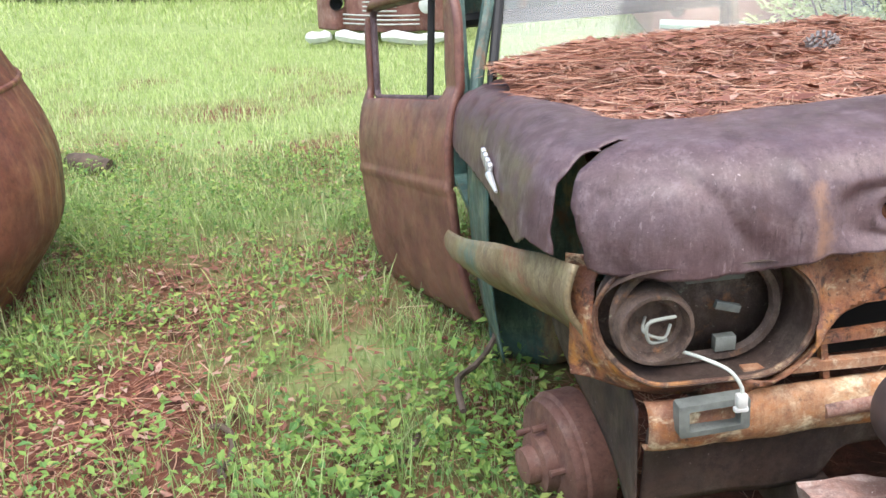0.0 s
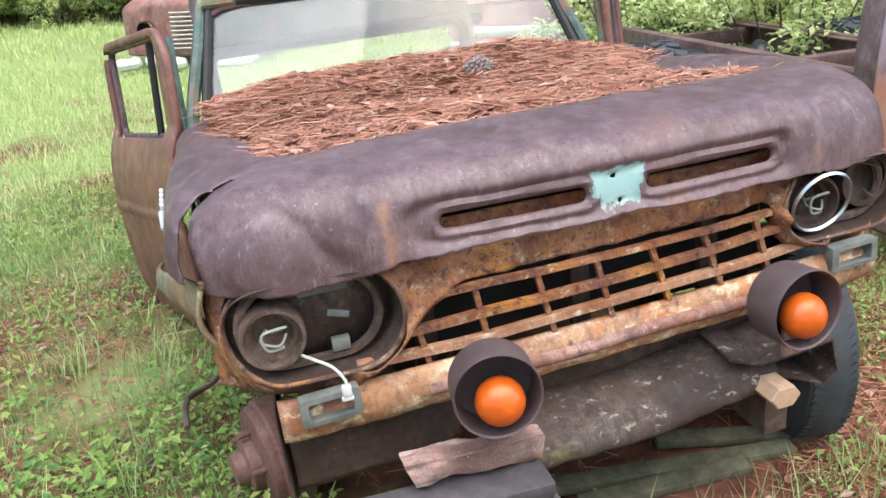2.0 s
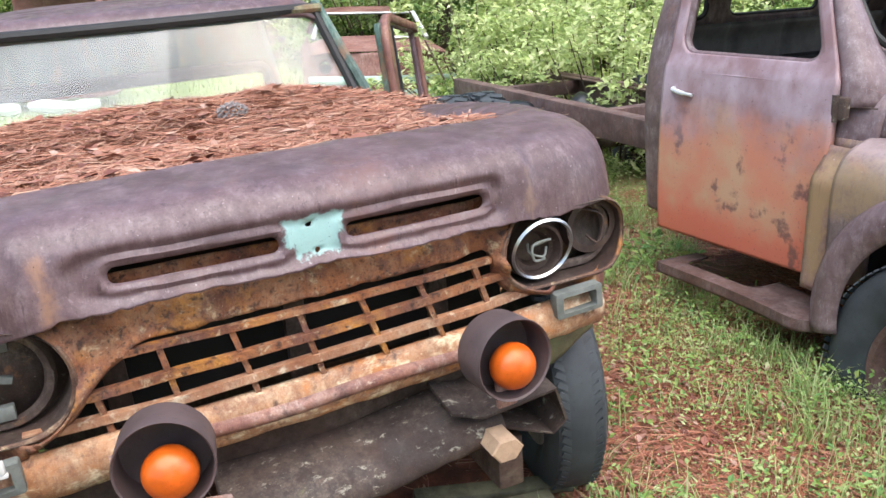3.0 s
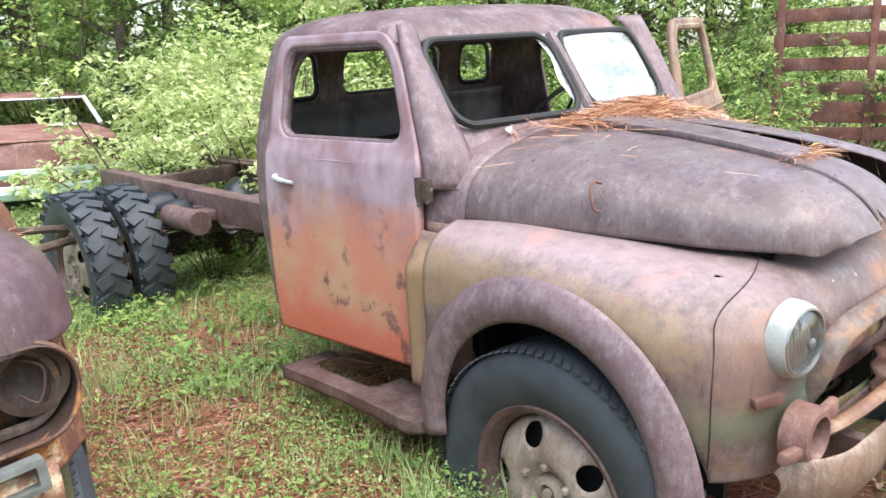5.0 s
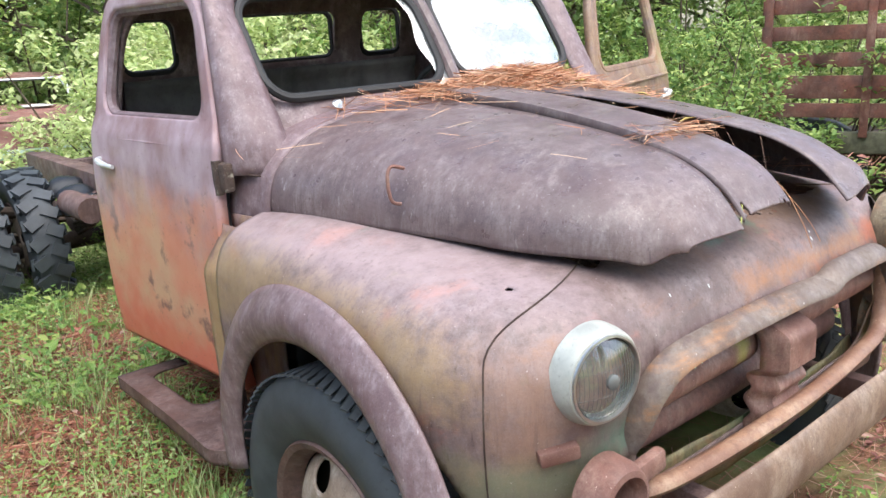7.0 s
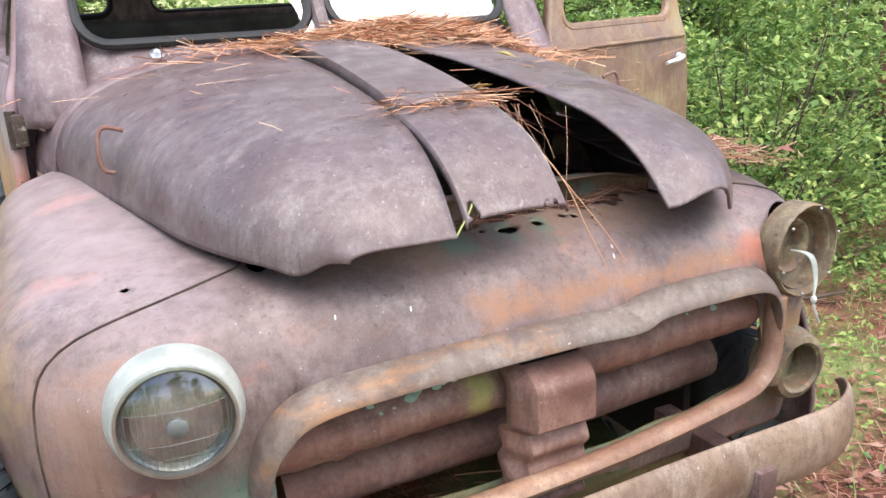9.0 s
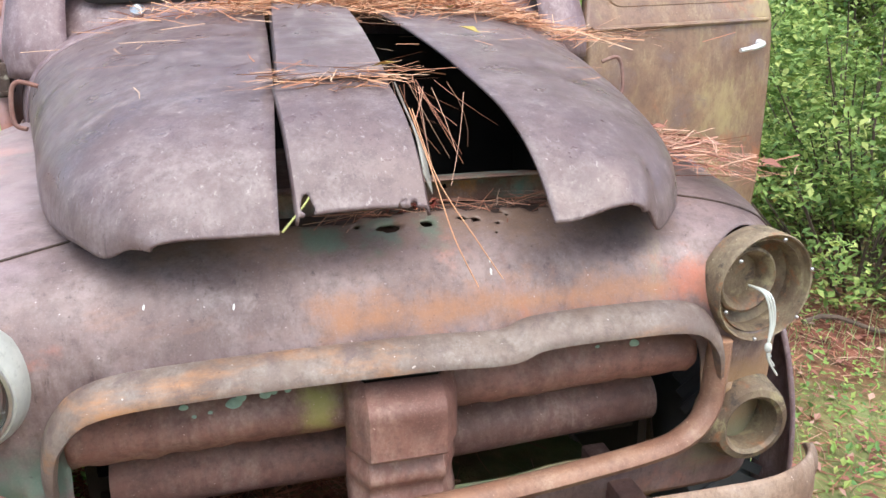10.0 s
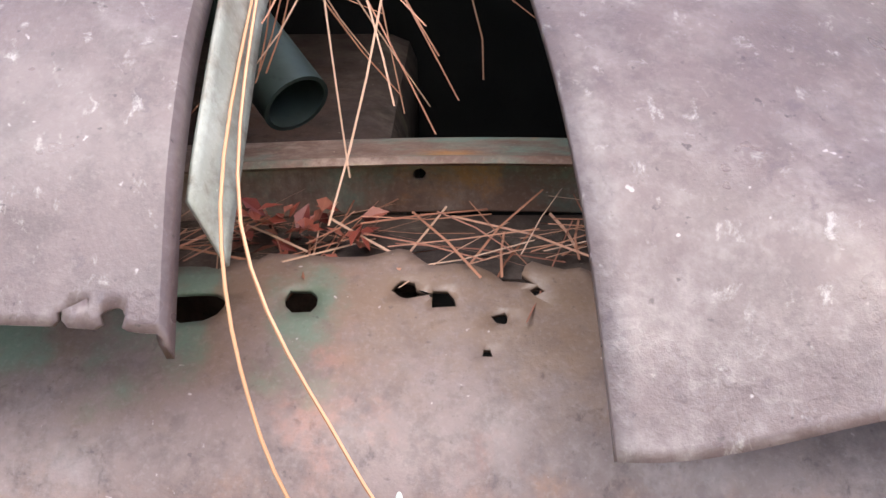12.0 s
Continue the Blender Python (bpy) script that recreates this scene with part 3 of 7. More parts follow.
def lugs(bm, m, R, width, count, bite=0.012, walls=True):
    """Tread blocks on a tyre."""
    h = width / 2
    for k in range(count):
        a = 2 * math.pi * k / count
        for s in (-1, 1):
            t = m @ Matrix.Rotation(a + (0.5 if s > 0 else 0) * 2 * math.pi / count, 4, 'Z') @ Matrix.Translation((R - 0.002, 0, s * h * 0.50)) @ Matrix.Rotation(s * 0.5, 4, 'X')
            b = bmesh.ops.create_cube(bm, size=1.0)
            bmesh.ops.transform(bm, matrix=t @ Matrix.Diagonal((bite * 2, 2 * math.pi * R / count * 0.58, h * 0.86, 1)), verts=b["verts"])
            if not walls:
                continue
            t2 = m @ Matrix.Rotation(a + (0.5 if s > 0 else 0) * 2 * math.pi / count, 4, 'Z') @ Matrix.Translation((R - 0.028, 0, s * h * 0.90)) @ Matrix.Rotation(s * -0.55, 4, 'Y')
            b = bmesh.ops.create_cube(bm, size=1.0)
            bmesh.ops.transform(bm, matrix=t2 @ Matrix.Diagonal((0.055, 2 * math.pi * R / count * 0.55, 0.016, 1)), verts=b["verts"])
    return bm


AX = Matrix.Rotation(radians(-90), 4, 'Y')      # local z turned to -x: the outside of a left wheel
FRONT = Matrix.Rotation(radians(90), 4, 'X')    # local z turned to -y: faces forward

# ---- the first truck: mauve rust, needles on the bonnet ----
FORD = pose(1.21, 1.32, 0, 0, -4, 6.5)
ford = thing("rusted_pickup_truck", FORD, "derelict mauve-rusted pickup truck with empty headlights, sunk in the grass", "truck")

hood_z = curve_rows([(0.0, 0.908), (0.10, 0.937), (0.22, 0.98), (0.34, 1.03), (0.45, 1.068), (0.55, 1.088), (0.68, 1.098), (0.8, 1.102), (1.0, 1.105)])
hood_o = curve_rows([(0.0, 0.0), (0.10, 0.003), (0.22, 0.010), (0.34, 0.026), (0.45, 0.060), (0.55, 0.115), (0.68, 0.25), (0.8, 0.50), (1.0, 0.93)])


def narrow(x):
    """The far front corner of the first truck is pushed in."""
    return x if x < 0.45 else 0.45 + 0.86 * (x - 0.45)


def ford_hood_point(u, v):
    o, z = hood_o(v), hood_z(v)
    x, y = u_contour(u, 0.965 - o, 0.02 + o * 0.95, 1.50, max(0.26 - o * 0.4, 0.05), 0.07)
    z -= 0.10 * smooth01(y, 0.5, 1.5) * (1 - 0.5 * smooth01(0.9 - abs(x), 0.0, 0.8))
    z += 0.02 * (1 - (x / 0.95) ** 2)
    face = (1 - smooth01(y, 0.12, 0.2))
    # front panel pressed in around the two slots, and the raised seams at its ends
    inner = rect_gap(x, z - 0.985, 0.47, 0.052, 0.04)
    y += face * 0.020 * (1 - smooth01(inner, -0.022, 0.012))
    rim = min(rect_gap(x + 0.225, z - 0.985, 0.185, 0.030, 0.028), rect_gap(x - 0.25, z - 0.985, 0.185, 0.030, 0.028))
    y -= face * 0.010 * (1 - smooth01(abs(rim), 0.0, 0.014))
    y -= face * 0.012 * math.exp(-((abs(x) - 0.53) / 0.02) ** 2)
    # dents and a ragged lower edge
    z -= 0.085 * smooth01(y, 0.30, 0.62) * smooth01(0.86 - abs(x), 0.0, 0.30)
    d = noise.noise(Vector((x * 4, y * 4, z * 7)))
    crease = abs(noise.noise(Vector((x * 6 + z * 3, y * 5, z * 5))))
    y += (0.016 * d + 0.012 * math.exp(-(crease / 0.14) ** 2)) * smooth01(-x, 0.5, 0.62) * face
    z += 0.006 * d * smooth01(-x, 0.3, 0.6)
    z += 0.004 * noise.noise(Vector((x * 9, y * 9, 3)))
    if v < 0.12:
        z += (0.12 - v) / 0.12 * (0.007 * noise.noise(Vector((x * 7, y * 7, 0))) + 0.007 * noise.noise(Vector((x * 45, y * 45, 0))))
        z -= (0.12 - v) / 0.12 * 0.020 * smooth01(-x, 0.45, 0.6) * face
        z -= (0.12 - v) / 0.12 * 0.04 * smooth01(y, 0.3, 0.4) * (1 - smooth01(y, 0.4, 1.2))
        if x > 0.58:
            z -= 0.004 * (1 - v / 0.12) * face
    return narrow(x), y, z


def tear(p):
    if p.x > -0.775 or p.y > 0.5:
        return 1.0
    k = 0.6 * (-0.775 - p.x) + 0.8 * max(0.0, 1.06 - p.z)
    return abs(p.y - 0.262 + 0.42 * k) - 0.006 - 0.16 * k - 0.010 * noise.noise(p * 28)


slots = [lambda p: rect_gap(p.x + 0.225, p.z - 0.985, 0.165, 0.016, 0.015) if p.y < 0.2 else 1.0,
         lambda p: rect_gap(p.x - 0.25, p.z - 0.985, 0.165, 0.016, 0.015) if p.y < 0.2 else 1.0, tear,
         lambda p: math.hypot(p.x - 0.018, p.z - 0.958) - 0.006 if p.y < 0.2 else 1.0, lambda p: rect_gap(p.x - 0.010, p.z - 1.012, 0.010, 0.005, 0.003) if p.y < 0.2 else 1.0]
hood = part("bonnet", sheet(ford_hood_point, 260, 80, slots), ford_hood, ford, "mauve-brown rusted bonnet, dented and torn", thick=0.004)

# front panel round lamps and grille
OVAL = ((-0.678, 0.802, 0.190, 0.116, 0.112), (0.640, 0.832, 0.180, 0.095, 0.092))


def front_y(x):
    return 0.075 + 0.11 * smooth01(abs(x), 0.72, 0.93) ** 2 + 0.02 * (x / 0.9) ** 2


def panel_point(u, v):
    x = -0.90 + 1.80 * u
    z = 0.625 + 0.35 * v
    z += 0.03 * smooth01(abs(x), 0.5, 0.9) * (1 - v)
    y = front_y(x)
    g = min(rect_gap(x - o[0], z - o[1], o[2], o[3], o[4]) for o in OVAL)
    y -= 0.022 * math.exp(-(max(g, 0.0) / 0.016) ** 2)
    y += 0.020 * math.exp(-((g - 0.06) / 0.03) ** 2)
    y += 0.004 * noise.noise(Vector((x * 12, z * 12, 1)))
    # flared web between lamp and grille
    web = 0.62 * (-0.400 - x) + 0.78 * (z - 0.821) if x < 0 else 0.62 * (x - 0.43) + 0.78 * (z - 0.850)
    y -= 0.032 * math.exp(-(web / 0.020) ** 2) * smooth01(0.86 - z, 0.0, 0.05)
    return narrow(x), y + 0.03 * smooth01(z, 0.885, 0.925), z - 0.075 * smooth01(abs(x), 0.72, 0.88) * v


def grille_gap(p):
    """Inside the grille opening, whose ends slope down and outward below the lamps."""
    top = p.z - 0.842 - 0.025 * p.x - 0.008 * noise.noise(Vector((p.x * 22, 0, 7)))
    low = 0.632 + 0.03 * p.x - p.z
    left = min(0.62 * (-0.383 - p.x) + 0.78 * (p.z - 0.821), 0.29 * (-0.474 - p.x) + 0.96 * (p.z - 0.749))
    right = 0.53 * (p.x - 0.41) + 0.85 * (p.z - 0.862)
    ends = abs(p.x) - 0.600
    lamps = -min(rect_gap(p.x - o[0], p.z - o[1], o[2] + 0.028, o[3] + 0.02, o[4] + 0.02) for o in OVAL)
    return max(top, low, left, right, ends, lamps)


panel = part("front_panel", sheet(panel_point, 180, 44, [grille_gap] + [lambda p, o=o: rect_gap(p.x - o[0], p.z - o[1], o[2], o[3], o[4]) for o in OVAL]), ford_rust, ford, "flaking orange rusted lamp and grille surround", thick=0.004)
for sx, o in ((-1, OVAL[0]), (1, OVAL[1])):
    outline = rounded(o[2], o[3], o[4], 10)
    bm = bmesh.new()
    tube(bm, [(o[0] + px, front_y(o[0] + px) - 0.022 + 0.035 * smooth01(pz, 0.05, 0.11), o[1] + pz) for px, pz in outline], [0.005 + 0.005 * abs(noise.noise(Vector((px * 25, pz * 25, sx)))) for px, pz in outline], 8, close=True)
    bez = part("headlight_bezel", bm, bezel_rust, ford, "rusted oval headlight bezel")

    def funnel(u, v, o=o, outline=outline):
        k = u * len(outline)
        i, f = int(k) % len(outline), k - int(k)
        a, b = outline[i], outline[(i + 1) % len(outline)]
        px, pz = a[0] + (b[0] - a[0]) * f, a[1] + (b[1] - a[1]) * f
        s = 1 - 0.05 * v
        return o[0] + px * s, front_y(o[0] + px) * (1 - v) + 0.17 * v - 0.03 * (1 - v), o[1] + pz * s
    part("lamp_well", sheet(funnel, 60, 5, close=True), dark_rust, bez)
    bm = bmesh.new()
    rim = [bm.verts.new((o[0] + px * 0.96, 0.165 + 0.01 * noise.noise(Vector((px * 9, pz * 9, 0))), o[1] + pz * 0.96)) for px, pz in outline]
    bm.faces.new(rim)
    part("lamp_plate", bm, plate_rust, bez, thick=0.004)
    bm = bmesh.new()
    inner = rounded(o[2] * 0.80, o[3] * 0.84, o[4] * 0.84, 8)
    tube(bm, [(o[0] + px - sx * -0.005, 0.125, o[1] + pz) for px, pz in inner], 0.012, 6, close=True)
    part("mounting_ring", bm, plate_rust, bez, "dark rusted steel mounting ring")
    lx = -0.77 if sx < 0 else o[0] - 0.070
    bm = bmesh.new()
    lathe(bm, [(0.088, -0.02), (0.088, 0.04), (0.084, 0.050), (0.076, 0.050), (0.072, 0.040), (0.068, 0.020), (0.056, 0.016), (0.052, 0.006), (0.046, -0.012), (0.0, -0.016)], Matrix.Translation((lx, 0.125, o[1] - 0.012)) @ FRONT @ Matrix.Scale(0.82, 4), 36)
    cup = part("lamp_bucket", bm, plate_rust if sx < 0 else dark_rust, bez, "empty rusted lamp bucket")
    bm = bmesh.new()
    tube(bm, spline([(lx + 0.0, 0.12, o[1] - 0.01), (lx + 0.03, 0.08, o[1] + 0.015), (lx - 0.02, 0.075, o[1] + 0.01), (lx - 0.015, 0.08, o[1] - 0.03), (lx + 0.02, 0.09, o[1] - 0.035)], 6), 0.0035, 6)
    tube(bm, spline([(lx - 0.01, 0.12, o[1] + 0.0), (lx - 0.025, 0.085, o[1] - 0.01), (lx + 0.01, 0.08, o[1] - 0.025), (lx + 0.03, 0.1, o[1] - 0.01)], 6), 0.003, 6)
    part("loose_wire", bm, grey_wire, cup, "pale loose wire")
    if sx > 0:
        bm = bmesh.new()
        lathe(bm, [(0.076, 0.0), (0.080, 0.006), (0.085, 0.0), (0.080, -0.006), (0.076, 0.0)], Matrix.Translation((lx, 0.065, o[1] + 0.0)) @ FRONT @ Matrix.Rotation(0.25, 4, 'X'), 40)
        part("chrome_ring", bm, chrome, cup, "bright loose chrome ring")
        bm = bmesh.new()
        lathe(bm, [(0.055, 0.03), (0.072, 0.03), (0.075, 0.0), (0.058, -0.01), (0.0, -0.02)], Matrix.Translation((o[0] + 0.10, 0.14, o[1] + 0.015)) @ FRONT, 28)
        part("lamp_bucket", bm, dark_rust, bez)
        bm = bmesh.new()
        tube(bm, spline([(o[0] + 0.08, 0.12, o[1] + 0.06), (o[0] + 0.12, 0.09, o[1] + 0.04), (o[0] + 0.10, 0.08, o[1] - 0.02), (o[0] + 0.07, 0.09, o[1] + 0.0)], 6), 0.003, 6)
        part("loose_wire", bm, dark_rust, bez)
    else:
        bm = bmesh.new()
        box(bm, (o[0] + 0.03, 0.13, o[1] + 0.07), (0.11, 0.012, 0.034), bevel=0.002)
        part("lamp_bracket", bm, zinc, bez, "small dull zinc bracket")
        bm = bmesh.new()
        box(bm, (o[0] + 0.13, 0.13, o[1] + 0.075), (0.025, 0.012, 0.025), bevel=0.002)
        part("clip", bm, zinc, bez)
        bm = bmesh.new()
        box(bm, (o[0] + 0.055, 0.125, o[1] + 0.0), (0.05, 0.012, 0.016), Matrix.Rotation(0.3, 4, 'Y'), bevel=0.002)
        part("clip", bm, zinc, bez)
        bm = bmesh.new()
        box(bm, (o[0] + 0.05, 0.12, o[1] - 0.07), (0.04, 0.02, 0.03), bevel=0.002)
        part("connector", bm, zinc, bez)

# plug hanging on its wire below the first lamp
bm = bmesh.new()
tube(bm, spline([(-0.72, 0.10, 0.735), (-0.70, 0.05, 0.745), (-0.665, 0.015, 0.735), (-0.645, 0.005, 0.705), (-0.645, 0.003, 0.69)], 6), 0.0035, 6)
cable = part("hanging_wire", bm, white_wire, ford, "pale blue-white hanging wire")
bm = bmesh.new()
box(bm, (-0.645, 0.002, 0.680), (0.020, 0.016, 0.026), bevel=0.004)
box(bm, (-0.645, 0.002, 0.662), (0.026, 0.012, 0.010), bevel=0.003)
part("plug", bm, plain("white_plug", (0.80, 0.80, 0.76), 0.5), cable, "white plastic plug")

# lower rail with the indicator boxes, and the pink bar
def rail_point(u, v):
    x = -0.79 + 1.58 * u
    t = v * math.pi * 1.15 - 0.2
    z = 0.618 + 0.033 * x + 0.052 * math.cos(t) + 0.006 * noise.noise(Vector((x * 18, v * 3, 2))) * v
    return narrow(x), front_y(x) - 0.010 - 0.030 * math.sin(t), z


part("lower_rail", sheet(rail_point, 120, 16), ford_cream, ford, "cream paint flaking from the rusted lower rail", thick=0.004)
bm = bmesh.new()
tube(bm, [(x, 0.045 + 0.012 * (x / 0.5) ** 2, 0.620 + 0.033 * x + 0.003 * math.sin(x * 14)) for x in [-0.46 + 0.048 * k for k in range(21)]], 0.024, 12, flat=0.8)
part("grille_sill", bm, ford_bar, ford, "pink rusted rounded grille sill")
for s in (-1, 1):
    bm = bmesh.new()
    ins, outs = rounded(0.048, 0.021, 0.004, 2), rounded(0.066, 0.033, 0.006, 2)
    m = Matrix.Translation((-0.680, 0.026, 0.632) if s < 0 else (0.650, 0.030, 0.688)) @ Matrix.Rotation(-0.04, 4, 'Y')
    rings = [[bm.verts.new(m @ Vector((px, yy, pz))) for px, pz in o] for o, yy in ((outs, 0.03), (outs, 0.0), (ins, -0.002), (ins, 0.045))]
    for a, b in zip(rings, rings[1:]):
        for k in range(len(a)):
            bm.faces.new((a[k], a[(k + 1) % len(a)], b[(k + 1) % len(a)], b[k]))
    bm.faces.new(rings[-1])
    part("indicator_housing", bm, zinc, ford, "empty zinc indicator housing")

# grille lattice: pressed flat bars, a little bent
def flat_bar(bm, pts, wide, deep, upright=False):
    """A rectangular bar along points; wide is its visible face."""
    rings = []
    for x, y, z in pts:
        a, b = wide / 2, deep / 2
        off = ((-a, -b, 0), (a, -b, 0), (a, b, 0), (-a, b, 0)) if upright else ((0, -b, -a), (0, -b, a), (0, b, a), (0, b, -a))
        rings.append([bm.verts.new((x + i, y + j, z + k)) for i, j, k in off])
    for p, q in zip(rings, rings[1:]):
        for k in range(4):
            bm.faces.new((p[k], p[(k + 1) % 4], q[(k + 1) % 4], q[k]))
    bm.faces.new(rings[0])
    bm.faces.new(rings[-1][::-1])
    return bm


def bar_y(x):
    return 0.058 + 0.03 * (x / 0.6) ** 2


for k, (x0, x1, z0, z1, wide) in enumerate(((-0.40, 0.43, 0.818, 0.834, 0.013), (-0.485, 0.47, 0.743, 0.786, 0.018), (-0.605, 0.53, 0.682, 0.728, 0.019))):
    pts = []
    for i in range(31):
        t = i / 30
        x = x0 + (x1 - x0) * t
        pts.append((x, bar_y(x) + 0.004 * noise.noise(Vector((x * 6, k, 0))), z0 + (z1 - z0) * t + 0.006 * noise.noise(Vector((x * 5, k * 3.3, 1)))))
    part("grille_bar", flat_bar(bmesh.new(), pts, wide, 0.020), ford_bar_pale if k == 2 else ford_rust, ford, "cream-flecked rusted grille bar" if k == 2 else "", smooth=False)
for x0, z0, x1, z1 in ((-0.462, 0.748, -0.440, 0.625), (-0.327, 0.818, -0.297, 0.625), (-0.182, 0.820, -0.140, 0.63), (-0.038, 0.822, 0.006, 0.635), (0.100, 0.826, 0.160, 0.64), (0.240, 0.830, 0.303, 0.645), (0.385, 0.833, 0.440, 0.65), (-0.598, 0.685, -0.590, 0.62)):
    pts = [(x0 + (x1 - x0) * t, bar_y(x0) + 0.004, z0 + (z1 - z0) * t) for t in (0, 0.33, 0.66, 1)]
    part("grille_upright", flat_bar(bmesh.new(), pts, 0.013, 0.016, True), ford_rust, ford, smooth=False)
# Near-black sheet: the grille cavity's shade is put into its colour.
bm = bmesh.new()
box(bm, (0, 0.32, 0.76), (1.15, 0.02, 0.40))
part("radiator", bm, shaded_interior, ford, "radiator sheet behind the grille, shade put into its near-black colour")
for x in (-0.42, -0.02, 0.34):
    bm = bmesh.new()
    box(bm, (x, 0.20, 0.74), (0.05, 0.03, 0.30), bevel=0.005)
    part("radiator_brace", bm, dark_rust, ford)

# valance, cross member and its lichen
def valance_point(u, v):
    x = -0.78 + 1.22 * u
    return x, 0.10 + 0.03 * v + 0.015 * noise.noise(Vector((x * 3, v, 0))), 0.60 + 0.033 * x - (0.20 - 0.07 * smooth01(x, -0.42, -0.36)) * v + 0.01 * noise.noise(Vector((x * 7, v * 2, 4)))


part("valance", sheet(valance_point, 60, 12), dark_rust, ford, "brown rusted valance below the grille", thick=0.005)


def valance_end(u, v):
    x = 0.44 + 0.34 * u
    return x, 0.105 + 0.02 * v + 0.05 * u * u, 0.615 + 0.033 * x - (0.16 - 0.05 * smooth01(u, 0.5, 1.0)) * v


part("valance_end", sheet(valance_end, 16, 10), olive_paint, ford, "lower front panel with olive green paint remains", thick=0.005)


def member_point(u, v):
    x = -0.27 + 0.66 * u
    a = v * 2.2
    z = 0.435 + 0.05 * math.cos(a) + 0.045 * smooth01(u, 0.4, 1.0) - 0.03 * v + 0.006 * noise.noise(Vector((x * 20, v * 3, 0))) * v
    return x, 0.02 - 0.05 * math.sin(a) + 0.14 * (1 - v) ** 2 - 0.02, z


part("cross_member", sheet(member_point, 60, 14), lichen_rust, ford, "lichen-spotted steel cross member", thick=0.006)
def apron_point(u, v):
    y = 0.10 + 0.60 * u
    return -0.80 + 0.02 * math.sin(u * 5), y, 0.62 - 0.34 * v * (1 - 0.7 * u)


part("inner_apron", sheet(apron_point, 12, 10), dark_rust, ford, thick=0.004)

# two add-on marker lamps
for lx, lz, turn in ((-0.358, 0.672, -0.16), (0.358, 0.685, 0.08)):
    m = Matrix.Translation((lx, -0.105, lz)) @ Matrix.Rotation(turn, 4, 'Z') @ Matrix.Rotation(radians(-4), 4, 'X') @ FRONT
    bm = bmesh.new()
    lathe(bm, [(0.0, -0.045), (0.086, -0.045), (0.091, -0.035), (0.093, 0.052), (0.0915, 0.056), (0.088, 0.052), (0.087, -0.03), (0.0, -0.032)], m, 40)
    shell = part("marker_lamp_shell", bm, lamp_steel, ford, "dark rusted cylindrical lamp shell")
    bm = bmesh.new()
    bmesh.ops.create_uvsphere(bm, u_segments=28, v_segments=18, radius=0.053, matrix=m @ Matrix.Translation((0.006, -0.022, 0.030)) @ Matrix.Diagonal((1, 1, 0.9, 1)))
    part("orange_lens", bm, orange_lens, shell, "orange plastic globe lens")
    bm = bmesh.new()
    box(bm, (0, 0, 0), (0.05, 0.07, 0.012), m @ Matrix.Translation((0, -0.092, 0.0)), 0.003)
    part("lamp_foot", bm, ford_bar, shell)

# bracket and wood under the second lamp
bm = bmesh.new()
pts = [(0.26, -0.03, 0.525), (0.33, -0.05, 0.505), (0.41, -0.07, 0.525), (0.515, -0.07, 0.535), (0.550, -0.06, 0.435), (0.520, -0.04, 0.390), (0.40, -0.02, 0.435), (0.29, 0.0, 0.475)]
fv = [bm.verts.new(p) for p in pts] + [bm.verts.new((x, y + 0.16, z + 0.02)) for x, y, z in pts]
for k in range(len(pts) - 1):
    bm.faces.new((fv[k], fv[k + 1], fv[k + 1 + len(pts)], fv[k + len(pts)]))
part("bumper_bracket", bm, lichen_rust, ford, "bent rusted bumper bracket", smooth=False, thick=0.007)
bm = bmesh.new()
lathe(bm, [(0.0, -0.10), (0.036, -0.10), (0.038, 0.048), (0.034, 0.052), (0.0, 0.052)], Matrix.Translation((0.36, -0.055, 0.435)) @ FRONT, 6, 1.1, 0.85)
tagged(part("wood_block", bm, cut_wood), "pale cut wood block wedged under the bracket", "wood block").matrix_world = FORD
def post_point(u, v):
    a = 2 * math.pi * v
    k = 0.62 + 0.25 * noise.noise(Vector((u * 5, math.cos(a) * 1.5, math.sin(a) * 1.5)))
    cx = math.copysign(abs(math.cos(a)) ** 0.5, math.cos(a))
    cz = math.copysign(abs(math.sin(a)) ** 0.5, math.sin(a))
    return -0.56 + 0.30 * u + 0.02 * cz * (u - 0.5), -0.095 + 0.02 * u + 0.05 * k * cx, 0.520 - 0.035 * u + 0.046 * k * cz


bm = sheet(lambda u, v: post_point(v, u), 28, 24, close=True)
bmesh.ops.holes_fill(bm, edges=[e for e in bm.edges if e.is_boundary])
tagged(part("painted_post", bm, pink_wood), "splintered pink painted post below the marker lamp", "post").matrix_world = FORD
bm = bmesh.new()
box(bm, (-0.47, -0.13, 0.440), (0.42, 0.10, 0.045), pose(0, 0, 0, 8, 5, 4), 0.008)
box(bm, (-0.46, -0.14, 0.402), (0.42, 0.09, 0.03), pose(0, 0, 0, 8, 5, 4), 0.008)
tagged(part("grey_timber", bm, grey_wood), "weathered grey timber propped under the bumper", "timber").matrix_world = FORD
bm = bmesh.new()
box(bm, (-0.45, -0.08, 0.185), (0.26, 0.12, 0.41), pose(0, 0, 0, 0, 0, 4), 0.012)
tagged(part("timber_prop", bm, grey_wood), "dark timber block carrying the propped beam", "timber").matrix_world = FORD

# left front: brake drum, hub, steering knuckle
wheel = new("front_hub")
wheel.parent = ford
m = Matrix.Translation((-0.86, 0.55, 0.20)) @ Matrix.Rotation(radians(14), 4, 'Z') @ AX
bm = bmesh.new()
